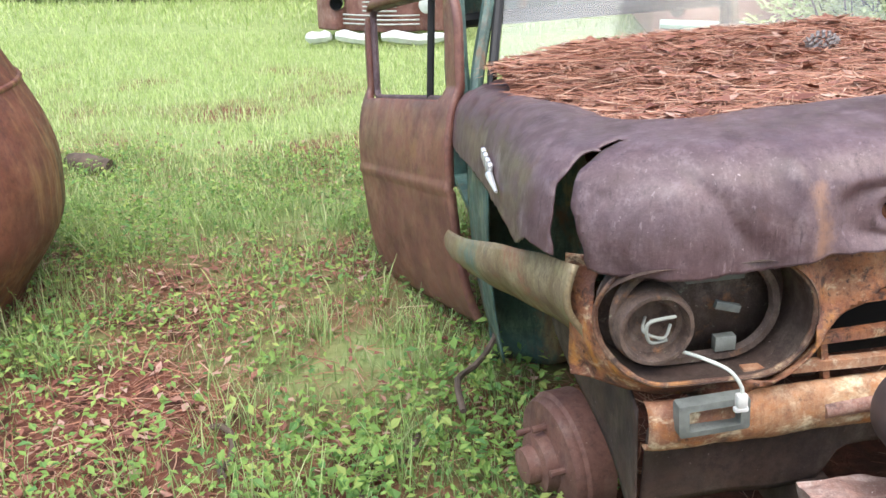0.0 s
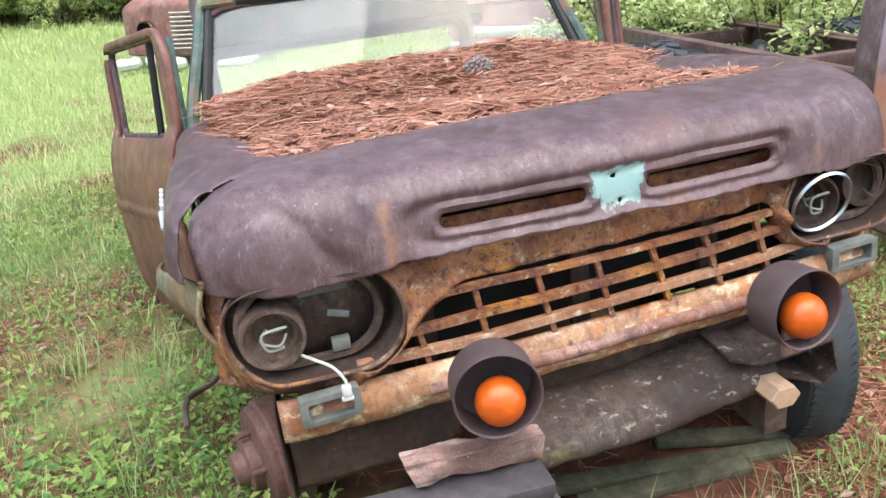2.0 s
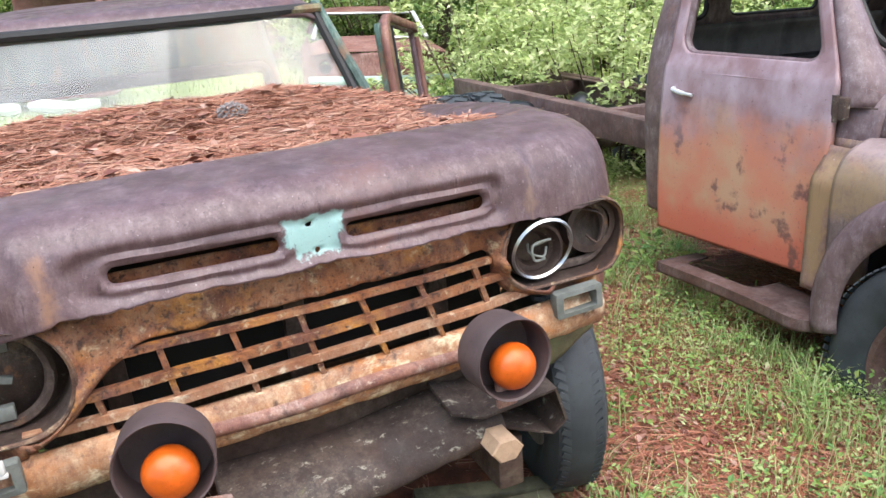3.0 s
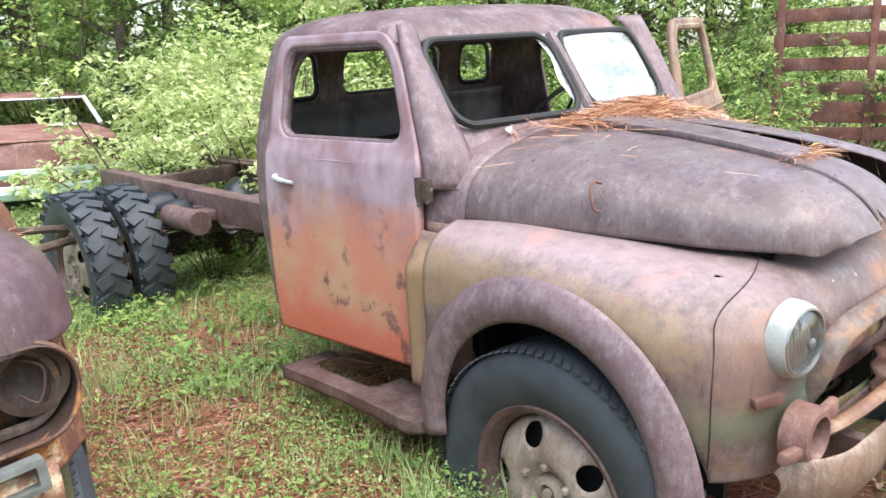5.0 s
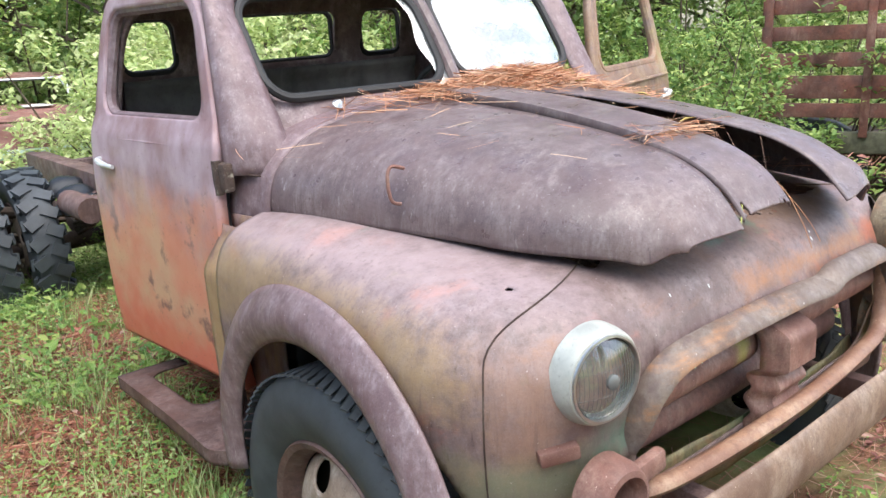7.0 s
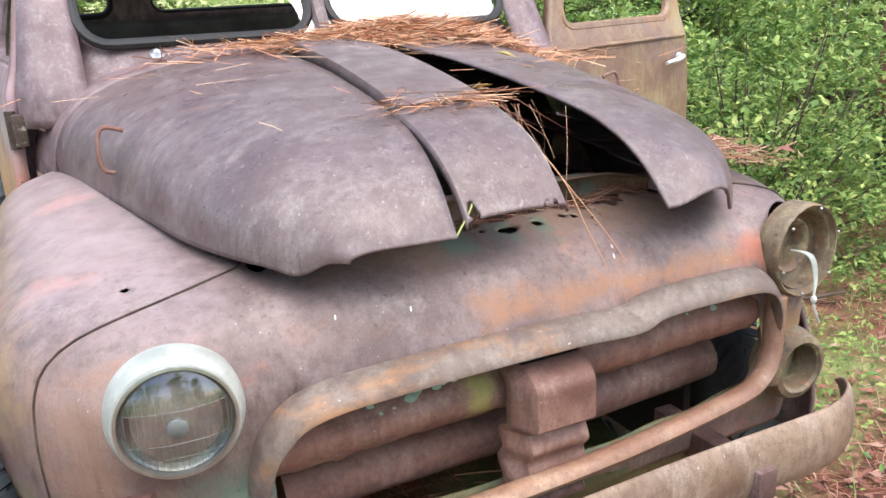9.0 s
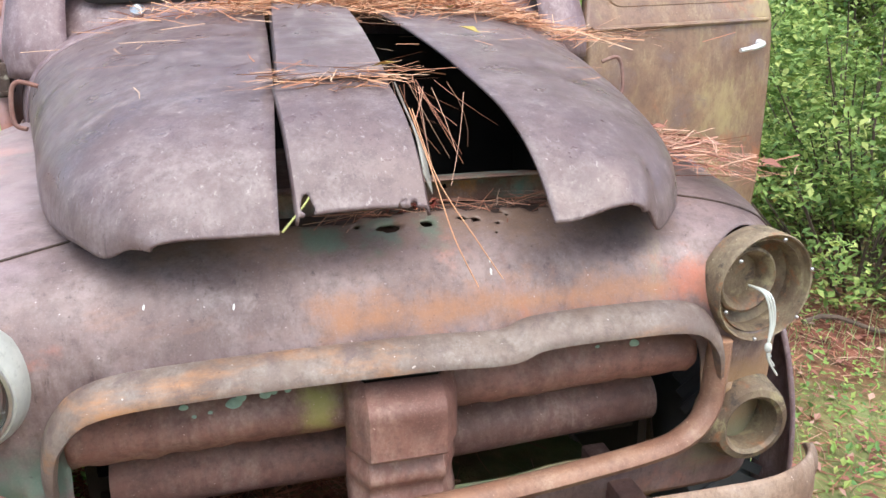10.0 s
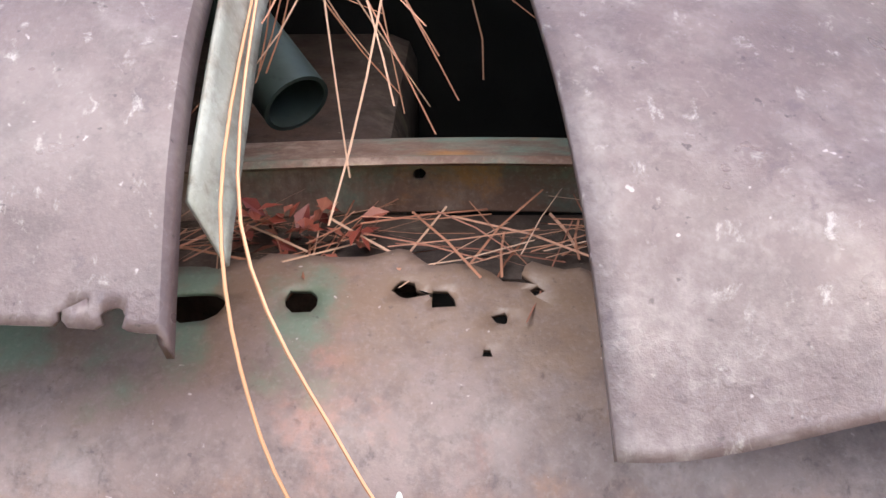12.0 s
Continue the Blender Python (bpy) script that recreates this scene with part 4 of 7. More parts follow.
lathe(bm, [(0.0, -0.10), (0.15, -0.10), (0.165, -0.09), (0.168, -0.02), (0.158, -0.012), (0.158, 0.0), (0.15, 0.012), (0.10, 0.018), (0.08, 0.02), (0.075, 0.05), (0.05, 0.055), (0.045, 0.085), (0.0, 0.088)], m, 44)
part("brake_drum", bm, drum_rust, wheel, "rusted brake drum without a wheel")
for k in range(5):
    bm = bmesh.new()
    a = 2 * math.pi * k / 5
    lathe(bm, [(0.0, 0.04), (0.009, 0.04), (0.009, 0.0), (0.0, 0.0)], m @ Matrix.Translation((0.10 * math.cos(a), 0.10 * math.sin(a), 0.015)), 8)
    part("wheel_stud", bm, drum_rust, wheel)
bm = bmesh.new()
tube(bm, spline([(-0.80, 0.30, 0.16), (-0.86, 0.25, 0.20), (-0.93, 0.22, 0.22), (-0.97, 0.26, 0.19), (-0.95, 0.33, 0.12)], 5), 0.026, 10)
tube(bm, [(-0.93, 0.20, 0.22), (-0.93, 0.26, 0.22)], 0.042, 12)
part("spring_shackle", bm, drum_rust, ford, "rusted spring shackle and arm")
# right front wheel
m = Matrix.Translation((0.80, 0.46, 0.24)) @ Matrix.Rotation(radians(-14), 4, 'Z') @ Matrix.Rotation(radians(90), 4, 'Y')
rw = new("front_wheel")
rw.parent = ford
bm = wheel_tyre(bmesh.new(), m, 0.345, 0.19, 0.205)
tyre = part("tyre", bm, rubber, rw, "flat black rubber tyre")
tagged(part("tread", lugs(bmesh.new(), m, 0.343, 0.14, 80, 0.003, False), rubber, tyre), kind="stuff")
bm = bmesh.new()
lathe(bm, [(0.205, -0.06), (0.195, -0.03), (0.17, 0.02), (0.12, 0.03), (0.06, 0.0), (0.0, 0.0)], m, 32)
lathe(bm, [(0.205, -0.06), (0.20, -0.065), (0.13, -0.05), (0.12, -0.10), (0.0, -0.10)], m, 32)
part("rim", bm, wheel_grey, rw)

# wings: torn left wing strip, green inner panel, right wing
def wing_strip(u, v):
    y = 0.17 + 0.86 * u
    x = -0.90 - 0.14 * smooth01(u, 0.0, 0.9) - 0.030 * math.sin(v * math.pi)
    top = 0.90 - 0.225 * u
    return x + 0.03 * v, y, top - (0.10 + 0.07 * (1 - u)) * v + 0.006 * noise.noise(Vector((y * 6, v * 3, 0)))


part("wing", sheet(wing_strip, 40, 10), fender_paint, ford, "torn wing strip, cream and green paint over rust", thick=0.012)


def splash_point(u, v):
    return -0.90 + 0.34 * u, 1.30 - 0.10 * u + 0.02 * math.sin(u * 9), 0.08 + 0.86 * v


part("inner_wing", sheet(splash_point, 24, 24), green_paint, ford, "dark green painted inner panel, lichen spotted", thick=0.008)


def scuttle_side(u, v):
    return -0.90 - 0.03 * math.sin(v * 3), 1.02 + 0.40 * u, 0.22 + 0.72 * v


part("cowl_side", sheet(scuttle_side, 12, 16), green_paint, ford, thick=0.006)


def right_wing(u, v):
    y = 0.24 + 1.24 * u
    return 0.835 + 0.05 * smooth01(u, 0.0, 0.3) + 0.02 * math.sin(v * 3), y, 0.95 - 0.42 * v


part("wing", sheet(right_wing, 60, 20, [lambda p: math.hypot(p.y - 0.50, p.z - 0.26) - 0.42]), fender_paint, ford, "rusted wing with remains of green paint", thick=0.005)
bm = bmesh.new()
box(bm, (0, 0.78, 0.72), (0.55, 0.70, 0.40), bevel=0.03)
box(bm, (0, 0.75, 0.38), (1.3, 0.10, 0.12), bevel=0.01)
for s in (-0.42, 0.42):
    box(bm, (s, 1.4, 0.32), (0.07, 2.8, 0.14), bevel=0.006)
part("chassis", bm, dark_rust, ford, "dark rusted chassis and engine block")

# cab
cab = new("cab")
cab.parent = ford
cab.matrix_basis = Matrix.Translation((-0.10, 0, 0)) @ Matrix.Diagonal((0.875, 1, 1, 1))
for s in (-1, 1):
    bm = bmesh.new()
    tube(bm, spline([(s * 0.90, 1.46, 0.60), (s * 0.885, 1.49, 0.96), (s * 0.80, 1.62, 1.22), (s * 0.74, 1.72, 1.39)], 6), 0.026, 8)
    part("windscreen_pillar", bm, green_paint, cab, "dark green painted windscreen pillar")


def ford_roof(u, v):
    x = (2 * u - 1)
    y = 1.66 + 1.16 * v
    k = abs(x)
    return 0.80 * x, y - 0.03 * (1 - x * x), 1.385 + 0.065 * math.sin(math.pi * min(1, 0.12 + v * 0.8)) * (1 - k ** 4) - 0.05 * smooth01(k, 0.85, 1.0) - 0.05 * (1 - smooth01(v, 0, 0.05))


part("roof", sheet(ford_roof, 40, 30), ford_hood, cab, "rusted cab roof with a peaked front edge", thick=0.02)
bm = bmesh.new()
tube(bm, [(x, 1.672 - 0.03 * (1 - (x / 0.78) ** 2), 1.366) for x in [-0.75 + 0.075 * k for k in range(21)]], 0.017, 8)
part("roof_header", bm, olive_paint, cab, "tan and olive header under the roof edge")


def ford_back(u, v):
    x = 0.84 * (2 * u - 1)
    return x * (1 - 0.10 * smooth01(v, 0.5, 1.0)), 2.80 + 0.03 * (1 - (x / 0.84) ** 2), 0.25 + 1.17 * v


back = part("back_wall", sheet(ford_back, 40, 40, [lambda p: rect_gap(p.x, p.z - 0.88, 0.74, 0.165, 0.05)]), green_paint, cab, "green painted cab back wall", thick=0.02)
bm = bmesh.new()
tube(bm, [(px, 2.79, 0.88 + pz) for px, pz in rounded(0.755, 0.18, 0.06)], 0.034, 8, close=True)
part("rear_window_seal", bm, black_rubber, back, "broad dark rear window seal")


def screen_point(u, v):
    s = 2 * u - 1
    return s * (0.835 - 0.115 * v), 1.475 + 0.23 * v - 0.10 * (1 - s * s), 0.975 + 0.40 * v


pane = part("windscreen", sheet(screen_point, 24, 8), pane_glass, cab, "dusty windscreen glass with sky reflections")
pane.visible_shadow = False
bm = bmesh.new()
edge = [screen_point(0, k / 8) for k in range(9)] + [screen_point(k / 24, 1) for k in range(1, 25)] + [screen_point(1, 1 - k / 8) for k in range(1, 9)] + [screen_point(1 - k / 24, 0) for k in range(1, 24)]
tube(bm, [(px, py - 0.016, pz - 0.006) for px, py, pz in edge], 0.019, 8, close=True)
part("windscreen_seal", bm, black_rubber, cab, "black rubber seal")
bm = bmesh.new()
tube(bm, [screen_point(k / 24, 0) for k in range(25)], 0.035, 8)
part("scuttle", bm, ford_hood, cab)
bm = bmesh.new()
box(bm, (0, 2.35, 0.45), (1.4, 0.5, 0.22), bevel=0.05)
box(bm, (0, 2.66, 0.55), (1.4, 0.14, 0.34), bevel=0.05)
part("bench_seat", bm, shaded_interior, cab, "dark worn bench seat")
bm = bmesh.new()
box(bm, (0, 1.70, 0.88), (1.55, 0.20, 0.10), bevel=0.03)
box(bm, (0, 2.1, 0.30), (1.66, 1.4, 0.03))
part("dashboard", bm, green_paint, cab)
bm = bmesh.new()
lathe(bm, [(0.19 + 0.011 * math.cos(a), 0.011 * math.sin(a)) for a in [k * math.pi / 4 for k in range(9)]], pose(0.36, 1.95, 0.90, -55), 36)
tube(bm, [pose(0.36, 1.95, 0.90, -55) @ Vector((-0.19, 0, 0)), pose(0.36, 1.95, 0.90, -55) @ Vector((0.19, 0, 0))], 0.01, 6)
tube(bm, [(0.36, 1.95, 0.90), (0.36, 1.70, 0.82)], 0.02, 8)
part("steering_wheel", bm, black_rubber, cab)

for s, angle, hinge in ((-1, 19, (-0.925, 1.50)), (1, 31, (0.80, 1.57))):
    d = new("door")
    d.parent = ford
    # the door runs along its own x from the hinge; y points into the cab
    M = Matrix(((0, 1, 0, 0), (1, 0, 0, 0), (0, 0, 1, 0), (0, 0, 0, 1)))
    base = Matrix.Translation((hinge[0], hinge[1], 0)) @ Matrix.Rotation(radians(-s * angle), 4, 'Z') @ (Matrix.Diagonal((-1, 1, 1, 1)) if s > 0 else Matrix.Identity(4)) @ M @ Matrix.Translation((0, 0, 0.95)) @ Matrix.Rotation(radians(8), 4, 'Y') @ Matrix.Translation((0, 0, -0.95))
    win = (0.47, 1.125, 0.385, 0.180, 0.04)
    tagged(d, "open rusted cab door with an empty window")
    bm = door_skin(0.88, 0.18, 0.92, 1.335, win, 0.075, 0.10, 0.66)
    bmesh.ops.transform(bm, matrix=base, verts=bm.verts)
    part("door_skin", bm, ford_door, d, "red-brown rusted door skin", thick=0.03, inward=0.0)
    bm = window_rim(bmesh.new(), win, 0.02, 0.015, 0.10, 0.92)
    bmesh.ops.transform(bm, matrix=base, verts=bm.verts)
    part("window_frame", bm, ford_hood, d)
    bm = tube(bmesh.new(), [(0.30, 0.02, 0.93), (0.25, 0.055, 1.29)], 0.014, 8)
    bmesh.ops.transform(bm, matrix=base, verts=bm.verts)
    part("vent_bar", bm, black_rubber, d)
    bm = tube(bmesh.new(), [(0.02, 0.03, 0.88), (0.03, 0.035, 1.05), (0.06, 0.065, 1.29)], 0.022, 8)
    bmesh.ops.transform(bm, matrix=base, verts=bm.verts)
    part("frame_edge", bm, green_paint, d, "dark green painted frame edge")
    bm = box(bmesh.new(), (0.02, 0.03, 0.55), (0.03, 0.05, 0.70), bevel=0.004)
    bmesh.ops.transform(bm, matrix=base, verts=bm.verts)
    part("door_edge", bm, green_paint, d)

# script badge on the bonnet side
bm = bmesh.new()
for k in range(4):
    box(bm, (-0.968, 0.66 + 0.030 * k, 0.945 + 0.006 * k), (0.012, 0.018, 0.042 - 0.004 * k), Matrix.Rotation(0.35, 4, 'X'), 0.004)
tube(bm, [(-0.972, 0.655, 0.938), (-0.972, 0.56, 0.925)], [0.010, 0.004], 8)
part("bonnet_badge", bm, bright, ford, "worn silver side badge")

# ---- the second truck: heavier, rounded, with a split bonnet ----
DODGE = pose(4.26, 1.027, 0, 0, -2, 6.5)
dodge = thing("old_rounded_truck", DODGE, "derelict rounded farm truck, faded red and mauve rust, bonnet panels slipping", "truck")

clip_z = curve_rows([(0.0, 0.36), (0.18, 0.56), (0.34, 0.68), (0.46, 0.76), (0.56, 0.815), (0.66, 0.862), (0.76, 0.893), (0.88, 0.918), (1.0, 0.928)])
clip_o = curve_rows([(0.0, 0.03), (0.18, 0.005), (0.34, 0.0), (0.46, 0.006), (0.56, 0.024), (0.66, 0.060), (0.76, 0.115), (0.88, 0.22), (1.0, 0.42)])
HUB = (0.64, 0.325)


def lip_height(x):
    """The middle line of the raised lip over the grille."""
    return 0.735 - 0.17 * smooth01(abs(x), 0.44, 0.56) + 0.012 * (x / 0.5)


def clip_point(u, v):
    o, z = clip_o(v), clip_z(v)
    x, y = u_contour(u, 0.945 - o, 0.0 + o * 0.95, 1.17, max(0.30 - o * 0.35, 0.05), 0.04)
    z += 0.045 * smooth01(y, 0.25, 1.1) * smooth01(v, 0.2, 0.6)
    face = 1 - smooth01(y, 0.10, 0.22)
    g = z - lip_height(x)
    if abs(x) < 0.60:
        y -= face * 0.012 * math.exp(-(g / 0.03) ** 2)
    # lamp pods swell out
    d = math.hypot(x + 0.685, z - 0.76) if x < 0 else math.hypot(x - 0.64, z - 0.785)
    y -= 0.035 * face * math.exp(-(d / 0.11) ** 2)
    n = noise.noise(Vector((x * 3, y * 3, z * 4)))
    if x > 0.62:
        x = 0.62 + 0.60 * (x - 0.62)
    return x, y + 0.006 * n, z + 0.004 * n


CREST = [(0.150, 0.152, 0.009), (0.185, 0.138, 0.006), (0.125, 0.160, 0.008), (0.168, 0.128, 0.004), (0.210, 0.160, 0.005), (0.060, 0.150, 0.011), (-0.060, 0.158, 0.007), (0.176, 0.112, 0.0035)]


def crest_holes(p):
    return min(math.hypot(p.x - x, p.y - y) - r - 0.4 * r * noise.noise(p * 120) for x, y, r in CREST) if p.z > 0.85 else 1.0


def grille_hole(p):
    if p.y > 0.2:
        return 1.0
    return rect_gap(p.x, p.z - 0.585 - 0.012 * p.x / 0.5, 0.535, 0.140, 0.11)


def arch(p):
    return math.hypot(p.y - HUB[0], p.z - HUB[1]) - 0.49 if abs(p.x) > 0.66 else 1.0


clip = part("front_clip", sheet(clip_point, 300, 120, [grille_hole, arch, crest_holes, lambda p: math.hypot(p.x - 0.632, p.z - 0.788) - 0.088 if p.y < 0.25 else 1.0, lambda p: math.hypot(p.x + 0.70, p.y - 0.22) - 0.009 if p.z > 0.85 else 1.0,
            lambda p: math.hypot((p.x + 0.005) * 0.6, p.y - 0.145) - 0.012 + 0.006 * noise.noise(p * 60) if p.z > 0.85 else 1.0,
            lambda p: max(0.185 + 0.03 * noise.noise(p * 14) + 0.016 * noise.noise(p * 45) - p.y, abs(p.x) - 0.5)]), dodge_nose, dodge, "broad rusted nose and wings with traces of orange and green paint", thick=0.004)

# raised pale lip over the grille, and the seams of the wings
bm = bmesh.new()
lip = [(-0.570, 0.03, 0.56), (-0.560, 0.0, 0.62), (-0.535, -0.02, 0.69), (-0.47, -0.035, 0.742), (-0.30, -0.040, 0.756), (0.0, -0.040, 0.757), (0.14, -0.042, 0.752), (0.20, -0.040, 0.768), (0.32, -0.040, 0.772), (0.47, -0.034, 0.762), (0.535, -0.018, 0.710), (0.560, 0.0, 0.64), (0.570, 0.03, 0.58)]
tube(bm, spline(lip, 6), 0.011, 12, flat=3.1)
part("grille_lip", bm, rust("lip_rust", (0.185, 0.140, 0.112), (0.115, 0.080, 0.064), (0.26, 0.23, 0.20), [((0.36, 0.17, 0.065), 3.0, 0.55, (0.6, 1, 2.5), 3.0), ((0.11, 0.075, 0.07), 16.0, 0.57, (1, 1, 0.5), 5.0)], rough=0.5, streak=14.0), clip, "pale raised lip over the grille opening")
for us in ((0.312, 0.236), (0.688, 0.764)):
    bm = bmesh.new()
    pts = []
    for k in range(24):
        t = k / 23
        bend = 1 - max(0.0, 1 - (1 - t) / 0.42) ** 2
        p = Vector(clip_point(us[0] + (us[1] - us[0]) * bend, 0.04 + 0.84 * t))
        pts.append(p + Vector((0.0, -0.0015, 0.0015)))
    tube(bm, pts, 0.0021, 6)
    part("wing_seam", bm, dark_rust, clip)

# wing sides: flares
for s in (-1, 1):
    def flare(u, v, s=s):
        a = radians(-16 + 206 * u)
        r = 0.415 + 0.140 * v
        bulge = 0.042 * math.sin(math.pi * min(1.0, 0.12 + v * 0.88)) + 0.016
        return s * ((0.945 if s < 0 else 0.805) + bulge), HUB[0] - r * math.cos(a), HUB[1] + r * math.sin(a)
    part("arch_flare", sheet(flare, 60, 10), dodge_flare, dodge, "broad rolled mauve arch flare", thick=0.010)

    def skirt(u, v, s=s):
        y = 0.98 + 0.30 * u
        return s * ((0.930 if s < 0 else 0.80) - 0.075 * smooth01(v, 0.75, 1.0)), y, 0.36 + 0.56 * v
    part("wing_skirt", sheet(skirt, 16, 24, [arch]), dodge_side, dodge, thick=0.004)
    # Near-black inner wall, with the arch's shade in its colour.
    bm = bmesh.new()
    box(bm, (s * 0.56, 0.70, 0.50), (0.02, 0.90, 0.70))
    part("wheel_well", bm, shaded_interior, dodge)


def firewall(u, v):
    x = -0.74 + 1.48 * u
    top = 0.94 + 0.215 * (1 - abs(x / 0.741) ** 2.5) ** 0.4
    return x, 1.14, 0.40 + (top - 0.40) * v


# Near-black bulkhead and floor: the engine bay's shade is in their colour.
part("firewall", sheet(firewall, 32, 8), shaded_interior, dodge, "firewall behind the engine, bay shade put into its black colour", thick=0.015)
part("bay_floor", box(bmesh.new(), (0, 0.70, 0.42), (1.1, 0.9, 0.03)), shaded_interior, dodge)
bm = bmesh.new()
box(bm, (-0.1, 0.75, 0.68), (0.40, 0.55, 0.40), bevel=0.04)
part("engine", bm, dark_rust, dodge)
bm = bmesh.new()
lathe(bm, [(0.027, 0.0), (0.031, 0.0), (0.031, 0.22), (0.027, 0.22), (0.027, 0.0)], pose(0.02, 0.40, 0.955, -62, 0, 40), 24)
part("air_pipe", bm, plain("grey_green_pipe", (0.06, 0.085, 0.08), 0.5), dodge, "grey-green air pipe")

# radiator support behind the nose
def tank_point(u, v):
    x = -0.42 + 0.86 * u
    a = v * 3.4
    z = 0.90 + 0.050 * min(1, v * 1.3) - 0.010 * smooth01(v, 0.8, 1.0)
    y = 0.285 + 0.012 * math.sin(x * 9) - 0.02 * smooth01(v, 0.65, 0.8) + 0.08 * smooth01(v, 0.8, 1.0)
    z -= 0.02 * smooth01(x, 0.30, 0.44)
    return x, y, z


part("radiator_tank", sheet(tank_point, 120, 40, [lambda p: math.hypot(p.x - 0.13, p.z - 0.932) - 0.005]), rust("tank_rust", (0.30, 0.165, 0.11), (0.16, 0.085, 0.06), (0.44, 0.33, 0.27), [((0.14, 0.24, 0.19), 5.0, 0.52, V, 23.0), ((0.42, 0.18, 0.05), 9.0, 0.62, V, 5.0)], rough=0.6), dodge, "rusted radiator top tank with a bolt hole", thick=0.004)
bm = bmesh.new()
box(bm, (0.0, 0.24, 0.895), (0.84, 0.10, 0.01))
part("tank_tray", bm, dark_rust, dodge)

# bonnet panels
top_z = curve_rows([(0.0, 0.945), (0.03, 0.985), (0.07, 1.03), (0.13, 1.072), (0.22, 1.108), (0.4, 1.145), (0.7, 1.185), (1.15, 1.22)])
wide = curve_rows([(0.0, 0.37), (0.06, 0.45), (0.14, 0.515), (0.3, 0.575), (0.66, 0.655), (1.15, 0.765)])
low_z = curve_rows([(0.0, 0.925), (0.66, 0.942), (1.15, 0.955)])


def bonnet_half(s, inner, lift, shift=0.0, drop=0.0):
    def fn(u, v):
        y = 0.005 + 1.14 * v ** 1.35
        a = u * math.pi / 2
        xi = inner(y)
        w = wide(y)
        n = 2 / 2.5
        x = xi + s * (w - abs(xi) * (1 if xi * s > 0 else -1)) * abs(math.cos(a)) ** n if s * xi > 0 else xi + s * (w + abs(xi)) * abs(math.cos(a)) ** n
        front = 1 - smooth01(y, 0.02, 0.12)
        if s < 0:
            curl = 0.010 * smooth01(-x, 0.25, 0.40) - 0.034 * smooth01(-x, 0.400, 0.465)
        else:
            curl = 0.036 * smooth01(x, 0.23, 0.37) - 0.050 * smooth01(x, 0.385, 0.430)
        zb = low_z(y)
        z = zb + (top_z(y) + lift(y) * u - zb) * abs(math.sin(a)) ** n
        return x, y - 0.03 * (1 - v) * u * 0.6, z + curl * front + 0.003 * noise.noise(Vector((x * 5, y * 5, 0)))
    return sheet(lambda u, v: tuple(a + b for a, b in zip(fn(u, v), (0, shift * (1 - v), drop * (1 - v)))), 50, 80)


part("bonnet_panel", bonnet_half(-1, curve_rows([(0.0, -0.195), (0.3, -0.175), (1.15, -0.150)]), lambda y: 0.0, 0.0, 0.010), dodge_hood, dodge, "rounded bonnet half, mauve rust with pale bloom", thick=0.006)
part("bonnet_panel", bonnet_half(1, curve_rows([(0.0, 0.220), (0.3, 0.180), (1.15, 0.115)]), lambda y: 0.012, -0.035, -0.008), dodge_hood, dodge, "slipped bonnet half standing open along the middle", thick=0.006)


def strip_front(u, v):
    y = 0.015 + 0.275 * v
    x = -0.170 + 0.205 * u - 0.01 * v
    edge = abs(2 * u - 1)
    return x, y - 0.012, top_z(y) + 0.020 - 0.006 * edge ** 2 - 0.012 * smooth01(edge, 0.96, 1.0)


part("bonnet_strip", sheet(strip_front, 80, 80, [lambda p: math.hypot(p.x + 0.150, p.y - 0.012) - 0.010 - 0.004 * noise.noise(p * 90), lambda p: math.hypot((p.x - 0.0) * 0.3, p.y - 0.006) - 0.003 - 0.006 * noise.noise(p * 80)]), dodge_hood, dodge, "short front centre strip with rusted-through holes", thick=0.005)


def strip_rear(u, v):
    y = 0.272 + 0.90 * v
    w0, w1 = -0.175 + 0.04 * v, 0.030 + 0.035 * v
    x = w0 + (w1 - w0) * u
    edge = abs(2 * u - 1)
    return x, y, top_z(y) + 0.030 - 0.006 * edge ** 2 - 0.03 * smooth01(edge, 0.96, 1.0)


part("bonnet_strip", sheet(strip_rear, 24, 50), dodge_hood, dodge, "long centre strip of the bonnet", thick=0.005)

# bonnet side hooks
for s, y in ((-1, 0.66), (1, 0.70)):
    x = s * 0.662
    bm = bmesh.new()
    tube(bm, spline([(x - s * 0.035, y, 1.105), (x + s * 0.0, y, 1.115), (x + s * 0.015, y, 1.10), (x + s * 0.020, y - 0.005, 1.06), (x + s * 0.015, y - 0.012, 1.030), (x - s * 0.006, y - 0.018, 1.022)], 6), 0.0048, 8)
    part("bonnet_hook", bm, dodge_bar, dodge, "small rusted wire hook")

